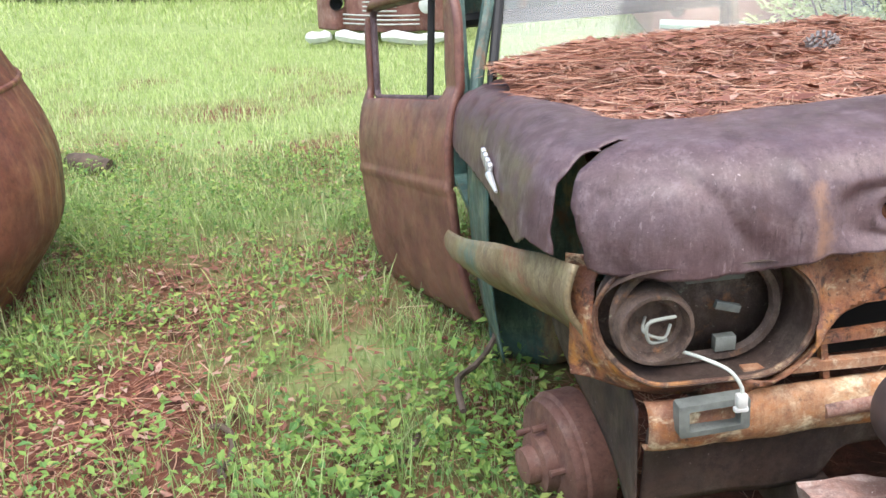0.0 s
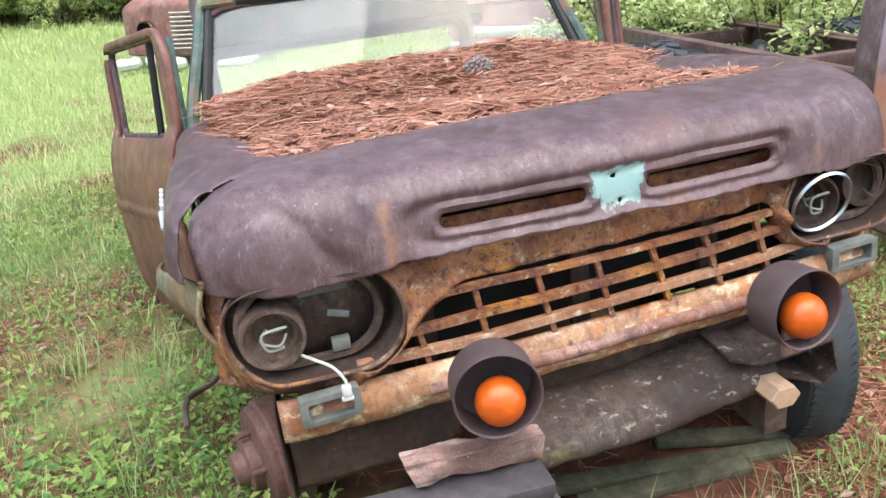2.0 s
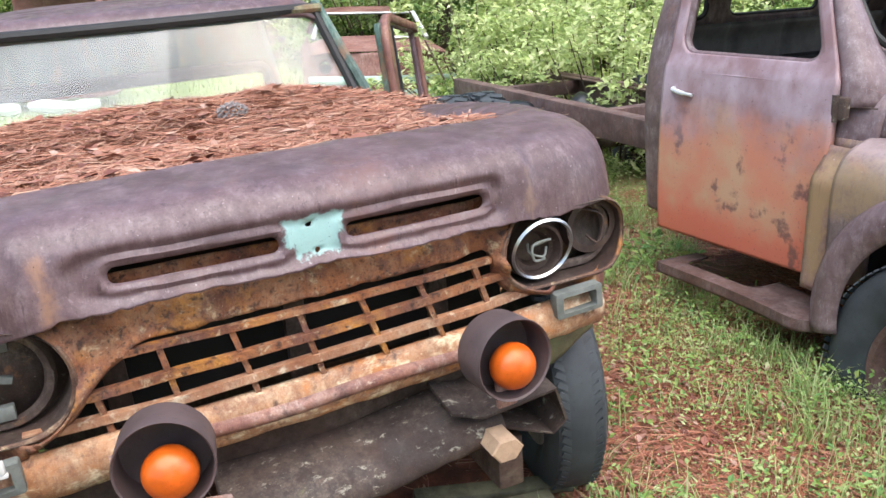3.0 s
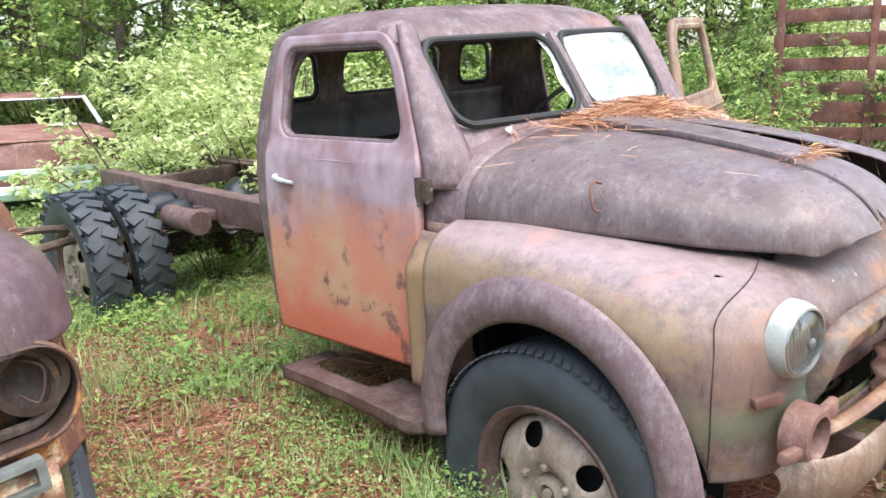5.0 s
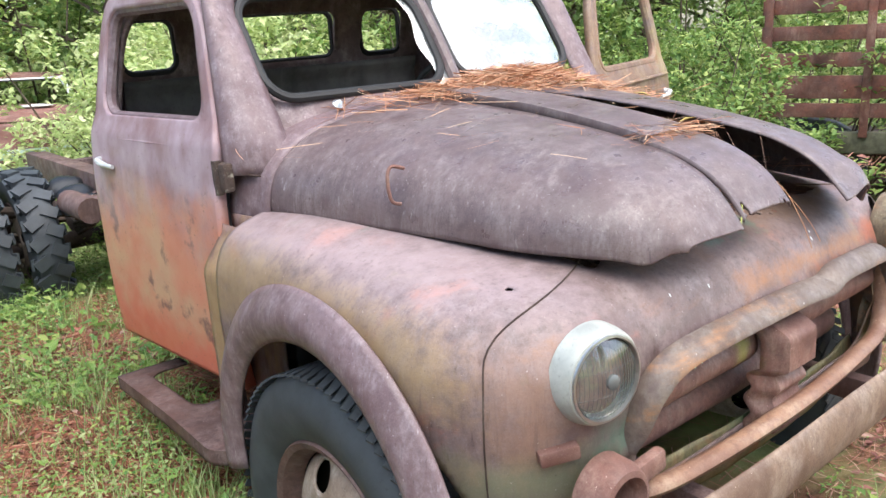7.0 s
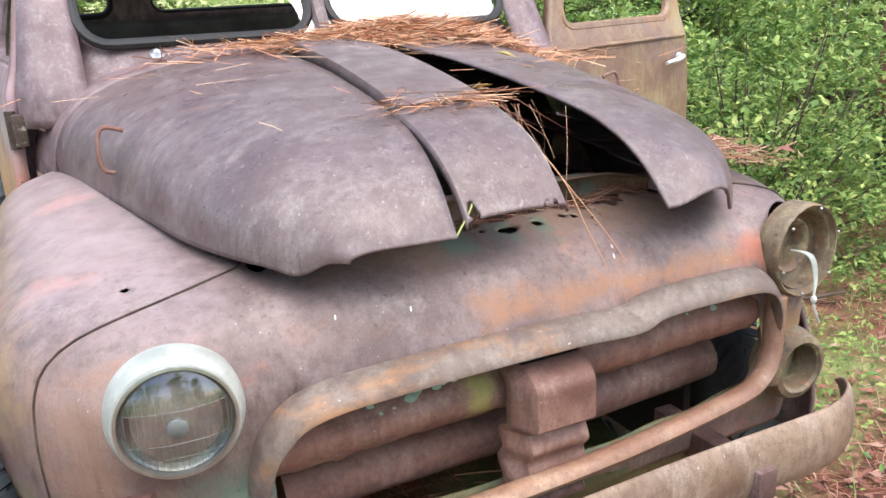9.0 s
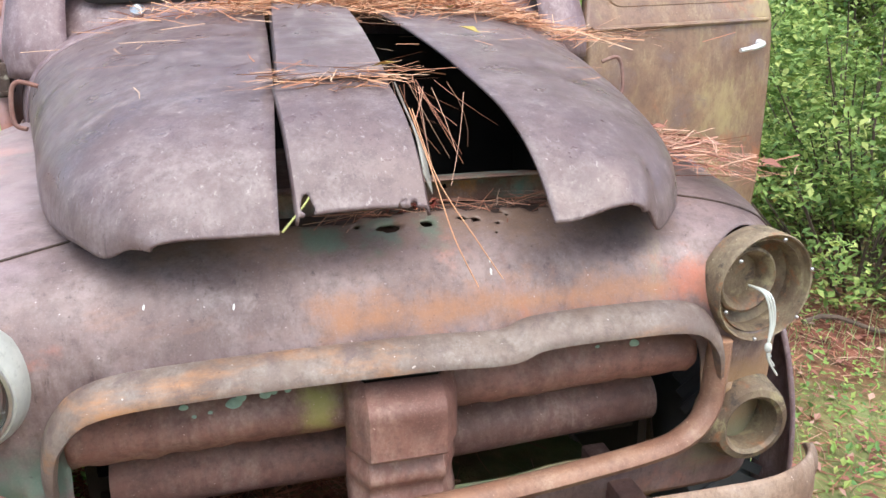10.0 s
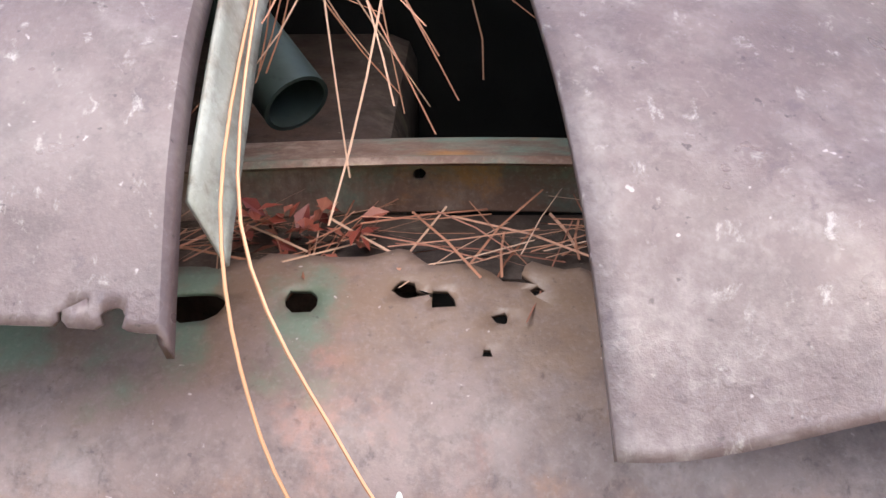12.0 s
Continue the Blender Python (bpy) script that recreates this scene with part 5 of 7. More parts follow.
# headlights
for s in (-1, 1):
    m = Matrix.Translation((-0.670, -0.004, 0.760) if s < 0 else (0.632, -0.008, 0.788)) @ Matrix.Rotation(s * 0.10, 4, 'Z') @ FRONT @ Matrix.Scale(0.87 if s < 0 else 0.83, 4)
    if s < 0:
        bm = bmesh.new()
        lathe(bm, [(0.120, -0.05), (0.119, -0.022), (0.114, 0.0), (0.108, 0.010), (0.102, 0.012), (0.097, 0.006)], m, 48)
        lamp = part("headlight", bm, rim_paint, dodge, "headlight with a pale chalky rim")
        bm = bmesh.new()
        lathe(bm, [(0.104, 0.010), (0.103, 0.017), (0.098, 0.018), (0.096, 0.008)], m, 48)
        part("chrome_ring", bm, chrome, lamp)
        bm = bmesh.new()
        lathe(bm, [(0.097, 0.008), (0.080, 0.019), (0.05, 0.029), (0.02, 0.0335), (0.0, 0.034)], m, 40)
        part("lens", bm, lens_glass, lamp, "ribbed glass lens").visible_shadow = False
        bm = bmesh.new()
        lathe(bm, [(0.096, 0.004), (0.07, -0.022), (0.04, -0.042), (0.0, -0.050)], m, 40)
        part("reflector", bm, plain("tarnished_reflector", (0.13, 0.14, 0.135), 0.25, 0.9), lamp)
        bm = bmesh.new()
        lathe(bm, [(0.0, 0.040), (0.012, 0.040), (0.018, 0.036), (0.018, 0.028)], m, 20)
        for k in range(-8, 9):
            h = math.sqrt(max(0.0, 0.092 ** 2 - (0.0105 * k) ** 2))
            tube(bm, [m @ Vector((0.0105 * k, -h + 2 * h * q / 8, 0.0352 - 2.75 * ((0.0105 * k) ** 2 + (-h + 2 * h * q / 8) ** 2))) for q in range(9)], 0.0006, 4)
        for k in (-2, -1, 1, 2):
            h = math.sqrt(max(0.0, 0.092 ** 2 - (0.03 * k) ** 2))
            tube(bm, [m @ Vector((-h + 2 * h * q / 8, 0.03 * k, 0.0352 - 2.75 * ((0.03 * k) ** 2 + (-h + 2 * h * q / 8) ** 2))) for q in range(9)], 0.0006, 4)
        part("lens_ribs", bm, plain("rib_glass", (0.16, 0.17, 0.165), 0.25), lamp, "fine grey ribs moulded in the lens")
    else:
        bm = bmesh.new()
        lathe(bm, [(0.122, -0.06), (0.122, 0.0), (0.119, 0.006), (0.116, 0.004), (0.113, -0.010), (0.106, -0.014), (0.103, -0.010), (0.100, -0.020), (0.098, -0.05), (0.08, -0.062), (0.055, -0.066), (0.0, -0.068)], m, 48)
        lamp = part("headlight", bm, bucket_rust, dodge, "empty rusted headlight bucket")
        bm = bmesh.new()
        lathe(bm, [(0.076, -0.06), (0.074, -0.034), (0.068, -0.030), (0.060, -0.036), (0.054, -0.05), (0.045, -0.075), (0.0, -0.08)], m @ Matrix.Translation((-0.018, 0.008, 0)), 36)
        part("lamp_cup", bm, bucket_rust, lamp, "olive rusted inner lamp cup")
        for k in range(6):
            a = 1.05 * k + 0.3
            bm = bmesh.new()
            bmesh.ops.create_uvsphere(bm, u_segments=8, v_segments=6, radius=0.0045, matrix=m @ Matrix.Translation((0.111 * math.cos(a), 0.111 * math.sin(a), 0.014)))
            part("screw", bm, chrome, lamp)
        bm = bmesh.new()
        base = m @ Vector((0.0, -0.02, 0.0))
        for q in range(3):
            bm = bmesh.new()
            tube(bm, spline([base + Vector((-0.012, 0.03, 0.012)), base + Vector((-0.006 + 0.005 * q, -0.012, 0.008)), base + Vector((0.004 + 0.004 * q, -0.022, -0.04)), base + Vector((0.0, -0.028, -0.085 - 0.006 * q)), base + Vector((0.010 + 0.009 * q, -0.026, -0.105 - 0.02 * q))], 6), 0.0020, 6)
            part("hanging_wire", bm, white_wire, lamp, "pale wire hanging from the bucket")
        bm = bmesh.new()
        bmesh.ops.create_uvsphere(bm, u_segments=10, v_segments=8, radius=0.007, matrix=Matrix.Translation(base + Vector((0.001, -0.028, -0.086))) @ Matrix.Diagonal((1, 1, 1.4, 1)))
        part("wire_knot", bm, white_wire, lamp)

# indicator sockets below the headlights
for s in (-1, 1):
    sx = -0.675 if s < 0 else 0.640
    m = Matrix.Translation((sx, -0.045 if s < 0 else -0.006, 0.508 if s < 0 else 0.515)) @ FRONT
    bm = bmesh.new()
    lathe(bm, [(0.085, -0.05), (0.082, 0.0), (0.070, 0.022), (0.058, 0.026), (0.050, 0.016), (0.047, -0.06), (0.0, -0.06)] if s < 0 else [(0.088, -0.06), (0.080, -0.010), (0.072, 0.006), (0.060, 0.010), (0.053, 0.004), (0.050, -0.07), (0.0, -0.07)], m, 36)
    socket = part("indicator_socket", bm, dodge_bar if s < 0 else bucket_rust, dodge, "empty rusted indicator socket")
    arms = [((sx - 0.085, -0.004, 0.525), (0.07, 0.02, 0.075), Matrix.Rotation(0.12, 4, 'Y'))]
    if s < 0:
        arms = [((sx - 0.10, -0.045, 0.495), (0.13, 0.03, 0.035), Matrix.Rotation(0.15, 4, 'Y')), ((sx + 0.09, -0.045, 0.545), (0.10, 0.03, 0.05), Matrix.Rotation(-0.1, 4, 'Y')), ((sx - 0.01, -0.045, 0.435), (0.07, 0.03, 0.05), None)]
    for c, size, turn in arms:
        bm = bmesh.new()
        box(bm, c, size, turn, 0.010)
        part("socket_arm", bm, dodge_bar if s < 0 else bucket_rust, socket)
bm = bmesh.new()
box(bm, (-0.755, 0.040, 0.612), (0.085, 0.035, 0.032), pose(0, 0, 0, 0, -8, -30), 0.006)
part("lamp_bracket", bm, dodge_bar, dodge)

# grille: two heavy bars, the middle box, the lower bar
def bar_fn(x0, x1, z0, z1, depth, y0):
    def fn(u, v):
        x = x0 + (x1 - x0) * u
        t = v * math.pi
        return x, y0 - depth * math.sin(t) ** 0.7 + 0.006 * noise.noise(Vector((x * 6, v * 2, z0))), z0 + (z1 - z0) * v + 0.012 * (x / 0.5) + (0.006 * noise.noise(Vector((x * 30, 0, 0))) if v < 0.1 else 0)
    return fn


part("grille_bar", sheet(bar_fn(-0.535, -0.09, 0.598, 0.705, 0.045, 0.045), 40, 12), dodge_bar, dodge, "heavy rusted grille bar with moss and lichen", thick=0.005)
part("grille_bar", sheet(bar_fn(0.05, 0.515, 0.605, 0.712, 0.045, 0.045), 40, 12), dodge_bar, dodge, "heavy rusted grille bar", thick=0.005)


def box_fn(u, v):
    x = -0.115 + 0.185 * u
    z = 0.425 + 0.285 * v
    steps = 0.030 * smooth01(v, 0.52, 0.60) * (1 - smooth01(v, 0.9, 1.0))
    y = 0.012 - 0.058 * min(1.0, 6 * min(u, 1 - u)) + 0.02 * smooth01(v, 0.85, 1.0) - steps + 0.010 * math.sin(v * 26) * (1 - smooth01(v, 0.45, 0.6))
    return x, y, z


part("grille_centre", sheet(box_fn, 24, 40), dodge_bar, dodge, "stepped rusted grille centrepiece", thick=0.006)
for x, z, r in ((-0.36, 0.685, 0.007), (-0.285, 0.682, 0.013), (-0.272, 0.690, 0.009), (-0.235, 0.690, 0.009), (-0.222, 0.693, 0.006), (-0.20, 0.694, 0.006), (-0.345, 0.672, 0.004), (-0.32, 0.676, 0.004), (0.40, 0.700, 0.009), (0.412, 0.694, 0.006), (0.33, 0.702, 0.004)):
    bm = bmesh.new()
    bmesh.ops.create_uvsphere(bm, u_segments=14, v_segments=8, radius=r, matrix=Matrix.Translation((x, 0.006 if z < 0.68 else 0.015, z)) @ Matrix.Rotation(-0.6, 4, 'X') @ Matrix.Diagonal((1.0, 0.16, 0.7, 1)))
    for v in bm.verts:
        v.co += Vector((0.25 * r * noise.noise(v.co * 90), 0, 0.25 * r * noise.noise(v.co * 90 + Vector((5, 0, 0)))))
    part("lichen", bm, plain("pale_lichen", (0.38, 0.52, 0.40), 0.9, vary=0.25, scale=60), dodge, "pale green lichen patch")
bm = bmesh.new()
tube(bm, spline([(-0.60, -0.01, 0.47), (-0.48, -0.045, 0.475), (-0.2, -0.065, 0.485), (0.1, -0.065, 0.495), (0.40, -0.045, 0.512), (0.495, -0.030, 0.530), (0.540, -0.015, 0.570), (0.552, -0.008, 0.63), (0.556, -0.006, 0.70)], 6), 0.024, 10, flat=0.75)
part("lower_grille_bar", bm, rust("tan_rust", (0.36, 0.20, 0.12), (0.20, 0.10, 0.065), (0.45, 0.32, 0.22), rough=0.5), dodge, "tan rusted lower grille tube")
bm = bmesh.new()
tube(bm, [(-0.50, 0.15, 0.49), (0.0, 0.14, 0.50), (0.50, 0.15, 0.52)], 0.055, 16)
part("inner_tube", bm, dodge_bar, dodge, "rusted round cross tube behind the grille")
# Near-black sheet carries the shade behind the second grille.
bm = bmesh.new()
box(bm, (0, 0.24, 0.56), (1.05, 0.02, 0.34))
part("grille_backing", bm, shaded_interior, dodge)

# panel below the grille
def apron_low(u, v):
    x = -0.58 + 1.16 * u
    return x, 0.035 + 0.05 * (x / 0.58) ** 2 - 0.012 * math.sin(3 * v), 0.325 + 0.125 * v + 0.012 * x + 0.006 * noise.noise(Vector((x * 9, v * 2, 5)))


part("grille_apron", sheet(apron_low, 40, 10), olive_paint, dodge, "olive and rust panel below the grille", thick=0.005)


# bumper
def bumper_point(u, v):
    s = 2 * u - 1
    x = 0.87 * s
    back = 0.12 * smooth01(abs(s), 0.62, 1.0) ** 1.6
    a = -1.3 + 2.6 * v
    h = 0.074 * (1 - 0.45 * smooth01(abs(s), 0.86, 1.0))
    return x * (1 - 0.10 * smooth01(abs(s), 0.8, 1.0)), -0.115 + back - 0.032 * math.cos(a) + 0.008 * noise.noise(Vector((x * 2, 0, 0))), 0.400 + h * math.sin(a) / 0.96 + 0.01 * s


part("bumper", sheet(bumper_point, 80, 12), bumper_rust, dodge, "dented tan rusted bumper", thick=0.006)
for s in (-0.4, 0.4):
    bm = bmesh.new()
    box(bm, (s, 0.0, 0.375), (0.05, 0.32, 0.07), bevel=0.006)
    part("bumper_iron", bm, frame_rust, dodge)

# cab
cab2 = new("cab")
cab2.parent = dodge
cab_hw = curve_rows([(0.42, 0.85), (0.9, 0.875), (1.12, 0.86), (1.22, 0.84), (1.56, 0.750), (1.62, 0.715), (1.67, 0.60), (1.695, 0.42), (1.705, 0.05)])
cab_f = curve_rows([(0.42, 1.20), (1.10, 1.19), (1.215, 1.175), (1.26, 1.20), (1.56, 1.40), (1.62, 1.46), (1.67, 1.58), (1.695, 1.72), (1.705, 1.88)])
cab_b = curve_rows([(0.42, 2.44), (1.2, 2.46), (1.56, 2.40), (1.62, 2.36), (1.67, 2.25), (1.695, 2.1), (1.705, 1.92)])
cab_levels = curve_rows([(0.0, 0.42), (0.45, 1.18), (0.5, 1.24), (0.82, 1.56), (0.88, 1.615), (0.93, 1.662), (0.97, 1.692), (1.0, 1.705)])


def cab_point(u, v):
    z = cab_levels(v)
    hw, yf, yb = cab_hw(z), cab_f(z), cab_b(z)
    cy, hy = (yf + yb) / 2, (yb - yf) / 2
    t = 8 * (u % 1.0)
    px, py = (1, t) if t < 1 else (2 - t, 1) if t < 3 else (-1, 4 - t) if t < 5 else (t - 6, -1) if t < 7 else (1, t - 8)
    k = (abs(px) ** 11 + abs(py) ** 11) ** (1 / 11)
    x, y = hw * px / k, cy + hy * py / k
    y += 0.10 * (x / 0.75) ** 2 * smooth01(cy - y, 0.1, hy) * smooth01(z, 1.1, 1.25)
    x *= 1 - 0.13 * smooth01(-y, -2.15, -1.2)
    return x, y, z


def screen_hole(p):
    if p.y > 1.62:
        return 1.0
    return rect_gap(abs(p.x) - 0.340, p.z - 1.408, 0.315, 0.152, 0.08)


def back_hole(p):
    if p.y < 2.2:
        return 1.0
    return min(rect_gap(p.x, p.z - 1.43, 0.31, 0.105, 0.05), rect_gap(abs(p.x) - 0.575, p.z - 1.43, 0.115, 0.105, 0.05))


def door_hole(p):
    if abs(p.x) < 0.5:
        return 1.0
    return rect_gap(p.y - 1.72, p.z - 1.0, 0.395, 0.555, 0.14)


shell2 = part("cab_shell", sheet(cab_point, 240, 90, [screen_hole, back_hole, door_hole], close=True), rust("cab_rust", (0.18, 0.112, 0.112), (0.10, 0.06, 0.06), (0.38, 0.31, 0.32), [((0.30, 0.15, 0.10), 2.6, 0.60, V, 7.0)], rough=0.45), cab2, "rounded mauve-rusted cab shell", thick=0.02)


def on_cab_front(x, z, out=0.0):
    k = smooth01(z, 1.1, 1.25)
    return x, cab_f(z) + 0.10 * (x / 0.75) ** 2 * k - out, z


for s in (-1, 1):
    bm = bmesh.new()
    tube(bm, [on_cab_front(s * (0.340 + px * 0.99), 1.408 + pz, 0.004) for px, pz in rounded(0.315, 0.152, 0.08, 6)], 0.015, 8, close=True)
    part("windscreen_seal", bm, black_rubber, cab2, "black rubber windscreen seal")
    bm = bmesh.new()
    tube(bm, [(s * 0.575 + px, 2.43, 1.43 + pz) for px, pz in rounded(0.115, 0.105, 0.05, 6)], 0.013, 6, close=True)
    part("quarter_window_seal", bm, shaded_interior, cab2)
bm = bmesh.new()
tube(bm, [(px, 2.445, 1.43 + pz) for px, pz in rounded(0.31, 0.105, 0.05, 6)], 0.013, 6, close=True)
part("rear_window_seal", bm, shaded_interior, cab2)
bm = bmesh.new()
tube(bm, [on_cab_front(0.0, 1.24, 0.01), on_cab_front(0.0, 1.40, 0.012), on_cab_front(0.0, 1.56, 0.01)], 0.022, 8)
part("centre_post", bm, dodge_hood, cab2)
bm = bmesh.new()
sheet(lambda u, v: on_cab_front(0.02 + 0.60 * u, 1.25 + 0.31 * v, 0.001), 12, 8, bm=bm)
part("windscreen_pane", bm, white_glass, cab2, "cracked windscreen pane, white sky reflection painted into its colour").visible_shadow = False
bm = bmesh.new()
sheet(lambda u, v: on_cab_front(-0.07 - 0.01 * v + (0.06 + 0.01 * v) * u + 0.012 * math.sin(v * 11) * (1 - u), 1.25 + 0.31 * v, 0.002), 6, 16, bm=bm)
part("broken_pane", bm, white_glass, cab2, "jagged remnant of broken windscreen glass").visible_shadow = False
bm = bmesh.new()
for x, y, z in ((-0.47, 1.19, 1.225),):
    lathe(bm, [(0.018, 0.0), (0.019, 0.006), (0.013, 0.010), (0.007, 0.018), (0.0, 0.020)], pose(x, y, z, 40), 20)
part("wiper_spindle", bm, chrome, cab2, "bright wiper spindle cap")
def cowl_arch(u, v):
    a = math.pi * u
    w = 0.768 + 0.045 * v
    n = 2 / 3.2
    x = -w * math.copysign(abs(math.cos(a)) ** n, math.cos(a))
    return x, 1.135 + 0.165 * v, 0.90 + (0.325 + 0.012 * v) * abs(math.sin(a)) ** n - 0.008 * smooth01(0.2 - v, 0.0, 0.2)


part("cowl", sheet(cowl_arch, 80, 8), dodge_flare, cab2, "mauve rusted cowl between bonnet and cab", thick=0.005)
for s in (-1, 1):
    def cowl_side(u, v, s=s):
        return s * (0.790 + 0.025 * u), 1.10 + 0.195 * u, 0.38 + 0.56 * v
    part("cowl_side", sheet(cowl_side, 8, 20), dodge_side, cab2, thick=0.006)

    def pillar_point(u, v, s=s):
        z = 1.06 + 0.56 * v
        up = max(0.0, z - 1.14)
        door_edge = Vector((0.822 - 0.235 * up + 0.05 * up, 1.272 + 0.42 * up, z))
        x1 = 0.655 - 0.03 * smooth01(z, 1.50, 1.62)
        seal_edge = Vector((x1, cab_f(z) + 0.10 * (x1 / 0.75) ** 2 * smooth01(z, 1.1, 1.25) - 0.006, z))
        p = door_edge.lerp(seal_edge, u) + Vector((0.03, -0.035, 0)) * math.sin(math.pi * u) ** 0.7
        return s * p.x, p.y, p.z
    part("windscreen_pillar", sheet(pillar_point, 12, 24), dodge_flare, cab2, thick=0.006)
    bm = bmesh.new()
    tube(bm, [(s * 0.775, 1.150, 1.06), (s * 0.800, 1.270, 1.06)], 0.003, 6)
    part("cowl_bead", bm, dark_rust, cab2)
bm = bmesh.new()
box(bm, (0, 2.12, 0.66), (1.40, 0.46, 0.20), bevel=0.05)
box(bm, (0, 2.31, 0.92), (1.40, 0.10, 0.40), bevel=0.04)
part("bench_seat", bm, shaded_interior, cab2, "dark bench seat")
bm = bmesh.new()
sheet(lambda u, v: (-0.72 + 1.44 * u, 2.37 - 0.012 * smooth01(abs(math.sin(u * 12.5)), 0.2, 0.4) - 0.02 * smooth01(v, 0.8, 0.9), 1.0 + 0.30 * v), 90, 12, bm=bm)
part("rear_lining", bm, plain("grey_lining", (0.13, 0.12, 0.11), 0.6, scale=8, vary=0.5), cab2, thick=0.01)
bm = bmesh.new()
box(bm, (0, 1.42, 1.10), (1.24, 0.12, 0.12), bevel=0.03)
box(bm, (0, 1.8, 0.44), (1.60, 1.2, 0.02))
part("dashboard", bm, shaded_interior, cab2)
bm = bmesh.new()
sm = pose(0.33, 1.62, 1.19, -50)
lathe(bm, [(0.20 + 0.011 * math.cos(a), 0.011 * math.sin(a)) for a in [k * math.pi / 4 for k in range(9)]], sm, 36)
for q in range(3):
    tube(bm, [sm @ Vector((0, 0, -0.03)), sm @ Vector((0.2 * math.cos(2.1 * q + 0.5), 0.2 * math.sin(2.1 * q + 0.5), 0))], 0.008, 6)
tube(bm, [sm @ Vector((0, 0, -0.03)), sm @ Vector((0, 0, -0.5))], 0.02, 8)
part("steering_wheel", bm, black_rubber, cab2)

MD = Matrix(((0, 1, 0, 0), (1, 0, 0, 0), (0, 0, 1, 0), (0, 0, 0, 1)))
for s, angle, hinge in ((-1, 5.0, (-0.815, 1.275)), (1, 72, (0.825, 1.29))):
    d = new("door")
    d.parent = dodge
    tagged(d, "closed faded red-orange cab door" if s < 0 else "open tan and mauve rusted cab door")
    base = Matrix.Translation((hinge[0], hinge[1], 0)) @ Matrix.Rotation(radians(-s * angle), 4, 'Z') @ (Matrix.Diagonal((-1, 1, 1, 1)) if s > 0 else Matrix.Identity(4)) @ MD
    win = (0.440, 1.380, 0.380, 0.178, 0.085)
    bm = door_skin(0.885, 0.385, 1.14, 1.60, win, 0.030, 0.24, None, 0.42)
    bmesh.ops.transform(bm, matrix=base, verts=bm.verts)
    part("door_skin", bm, dodge_door if s < 0 else ochre_door, d, thick=0.035, inward=0.4)
    bm = window_rim(bmesh.new(), win, 0.004, 0.020, 0.24, 1.14, 0.885, 0.42)
    bmesh.ops.transform(bm, matrix=base, verts=bm.verts)
    part("window_frame", bm, dodge_flare if s < 0 else ochre_door, d)
    bm = tube(bmesh.new(), [(x, -0.028 + 0.01 * abs(x - 0.45), 1.135) for x in (0.02, 0.2, 0.45, 0.7, 0.86)], 0.011, 8, flat=0.8)
    bmesh.ops.transform(bm, matrix=base, verts=bm.verts)
    part("belt_moulding", bm, dodge_door if s < 0 else ochre_door, d)
    bm = tube(bmesh.new(), spline([(0.815, -0.035, 1.050), (0.80, -0.062, 1.052), (0.76, -0.066, 1.044), (0.69, -0.058, 1.036)], 5), [0.013] * 6 + [0.011] * 6 + [0.008] * 4, 8)
    bmesh.ops.create_uvsphere(bm, u_segments=12, v_segments=8, radius=0.018, matrix=Matrix.Translation((0.815, -0.035, 1.05)))
    bmesh.ops.transform(bm, matrix=base, verts=bm.verts)
    part("door_handle", bm, bright, d, "chrome door handle")
    if s < 0:
        for hz in (1.055,):
            bm = box(bmesh.new(), (-0.005, -0.020, hz), (0.075, 0.035, 0.085), None, 0.008)
            tube(bm, [(0.0, -0.035, hz - 0.05), (0.0, -0.035, hz + 0.05)], 0.014, 10)
            bmesh.ops.transform(bm, matrix=base, verts=bm.verts)
            part("hinge", bm, lichen_rust, d, "heavy rusted door hinge")

# running board
def step_point(u, v):
    y = 1.14 + 0.90 * u
    a = v * 1.0
    x = -0.78 - 0.24 * min(1.0, v / 0.75) * (0.25 + 0.75 * math.sqrt(max(0.0, 1 - max(0.0, 1 - u / 0.12) ** 2)))
    z = 0.258 - 0.05 * max(0.0, (v - 0.75) / 0.25) + 0.01 * math.sin(u * 4)
    return x, y + 0.0, z


part("running_board", sheet(step_point, 40, 16, [lambda p: rect_gap(p.x + 0.82, p.y - 1.74, 0.11, 0.22, 0.06)]), frame_rust, dodge, "rusted-through running board", thick=0.010)

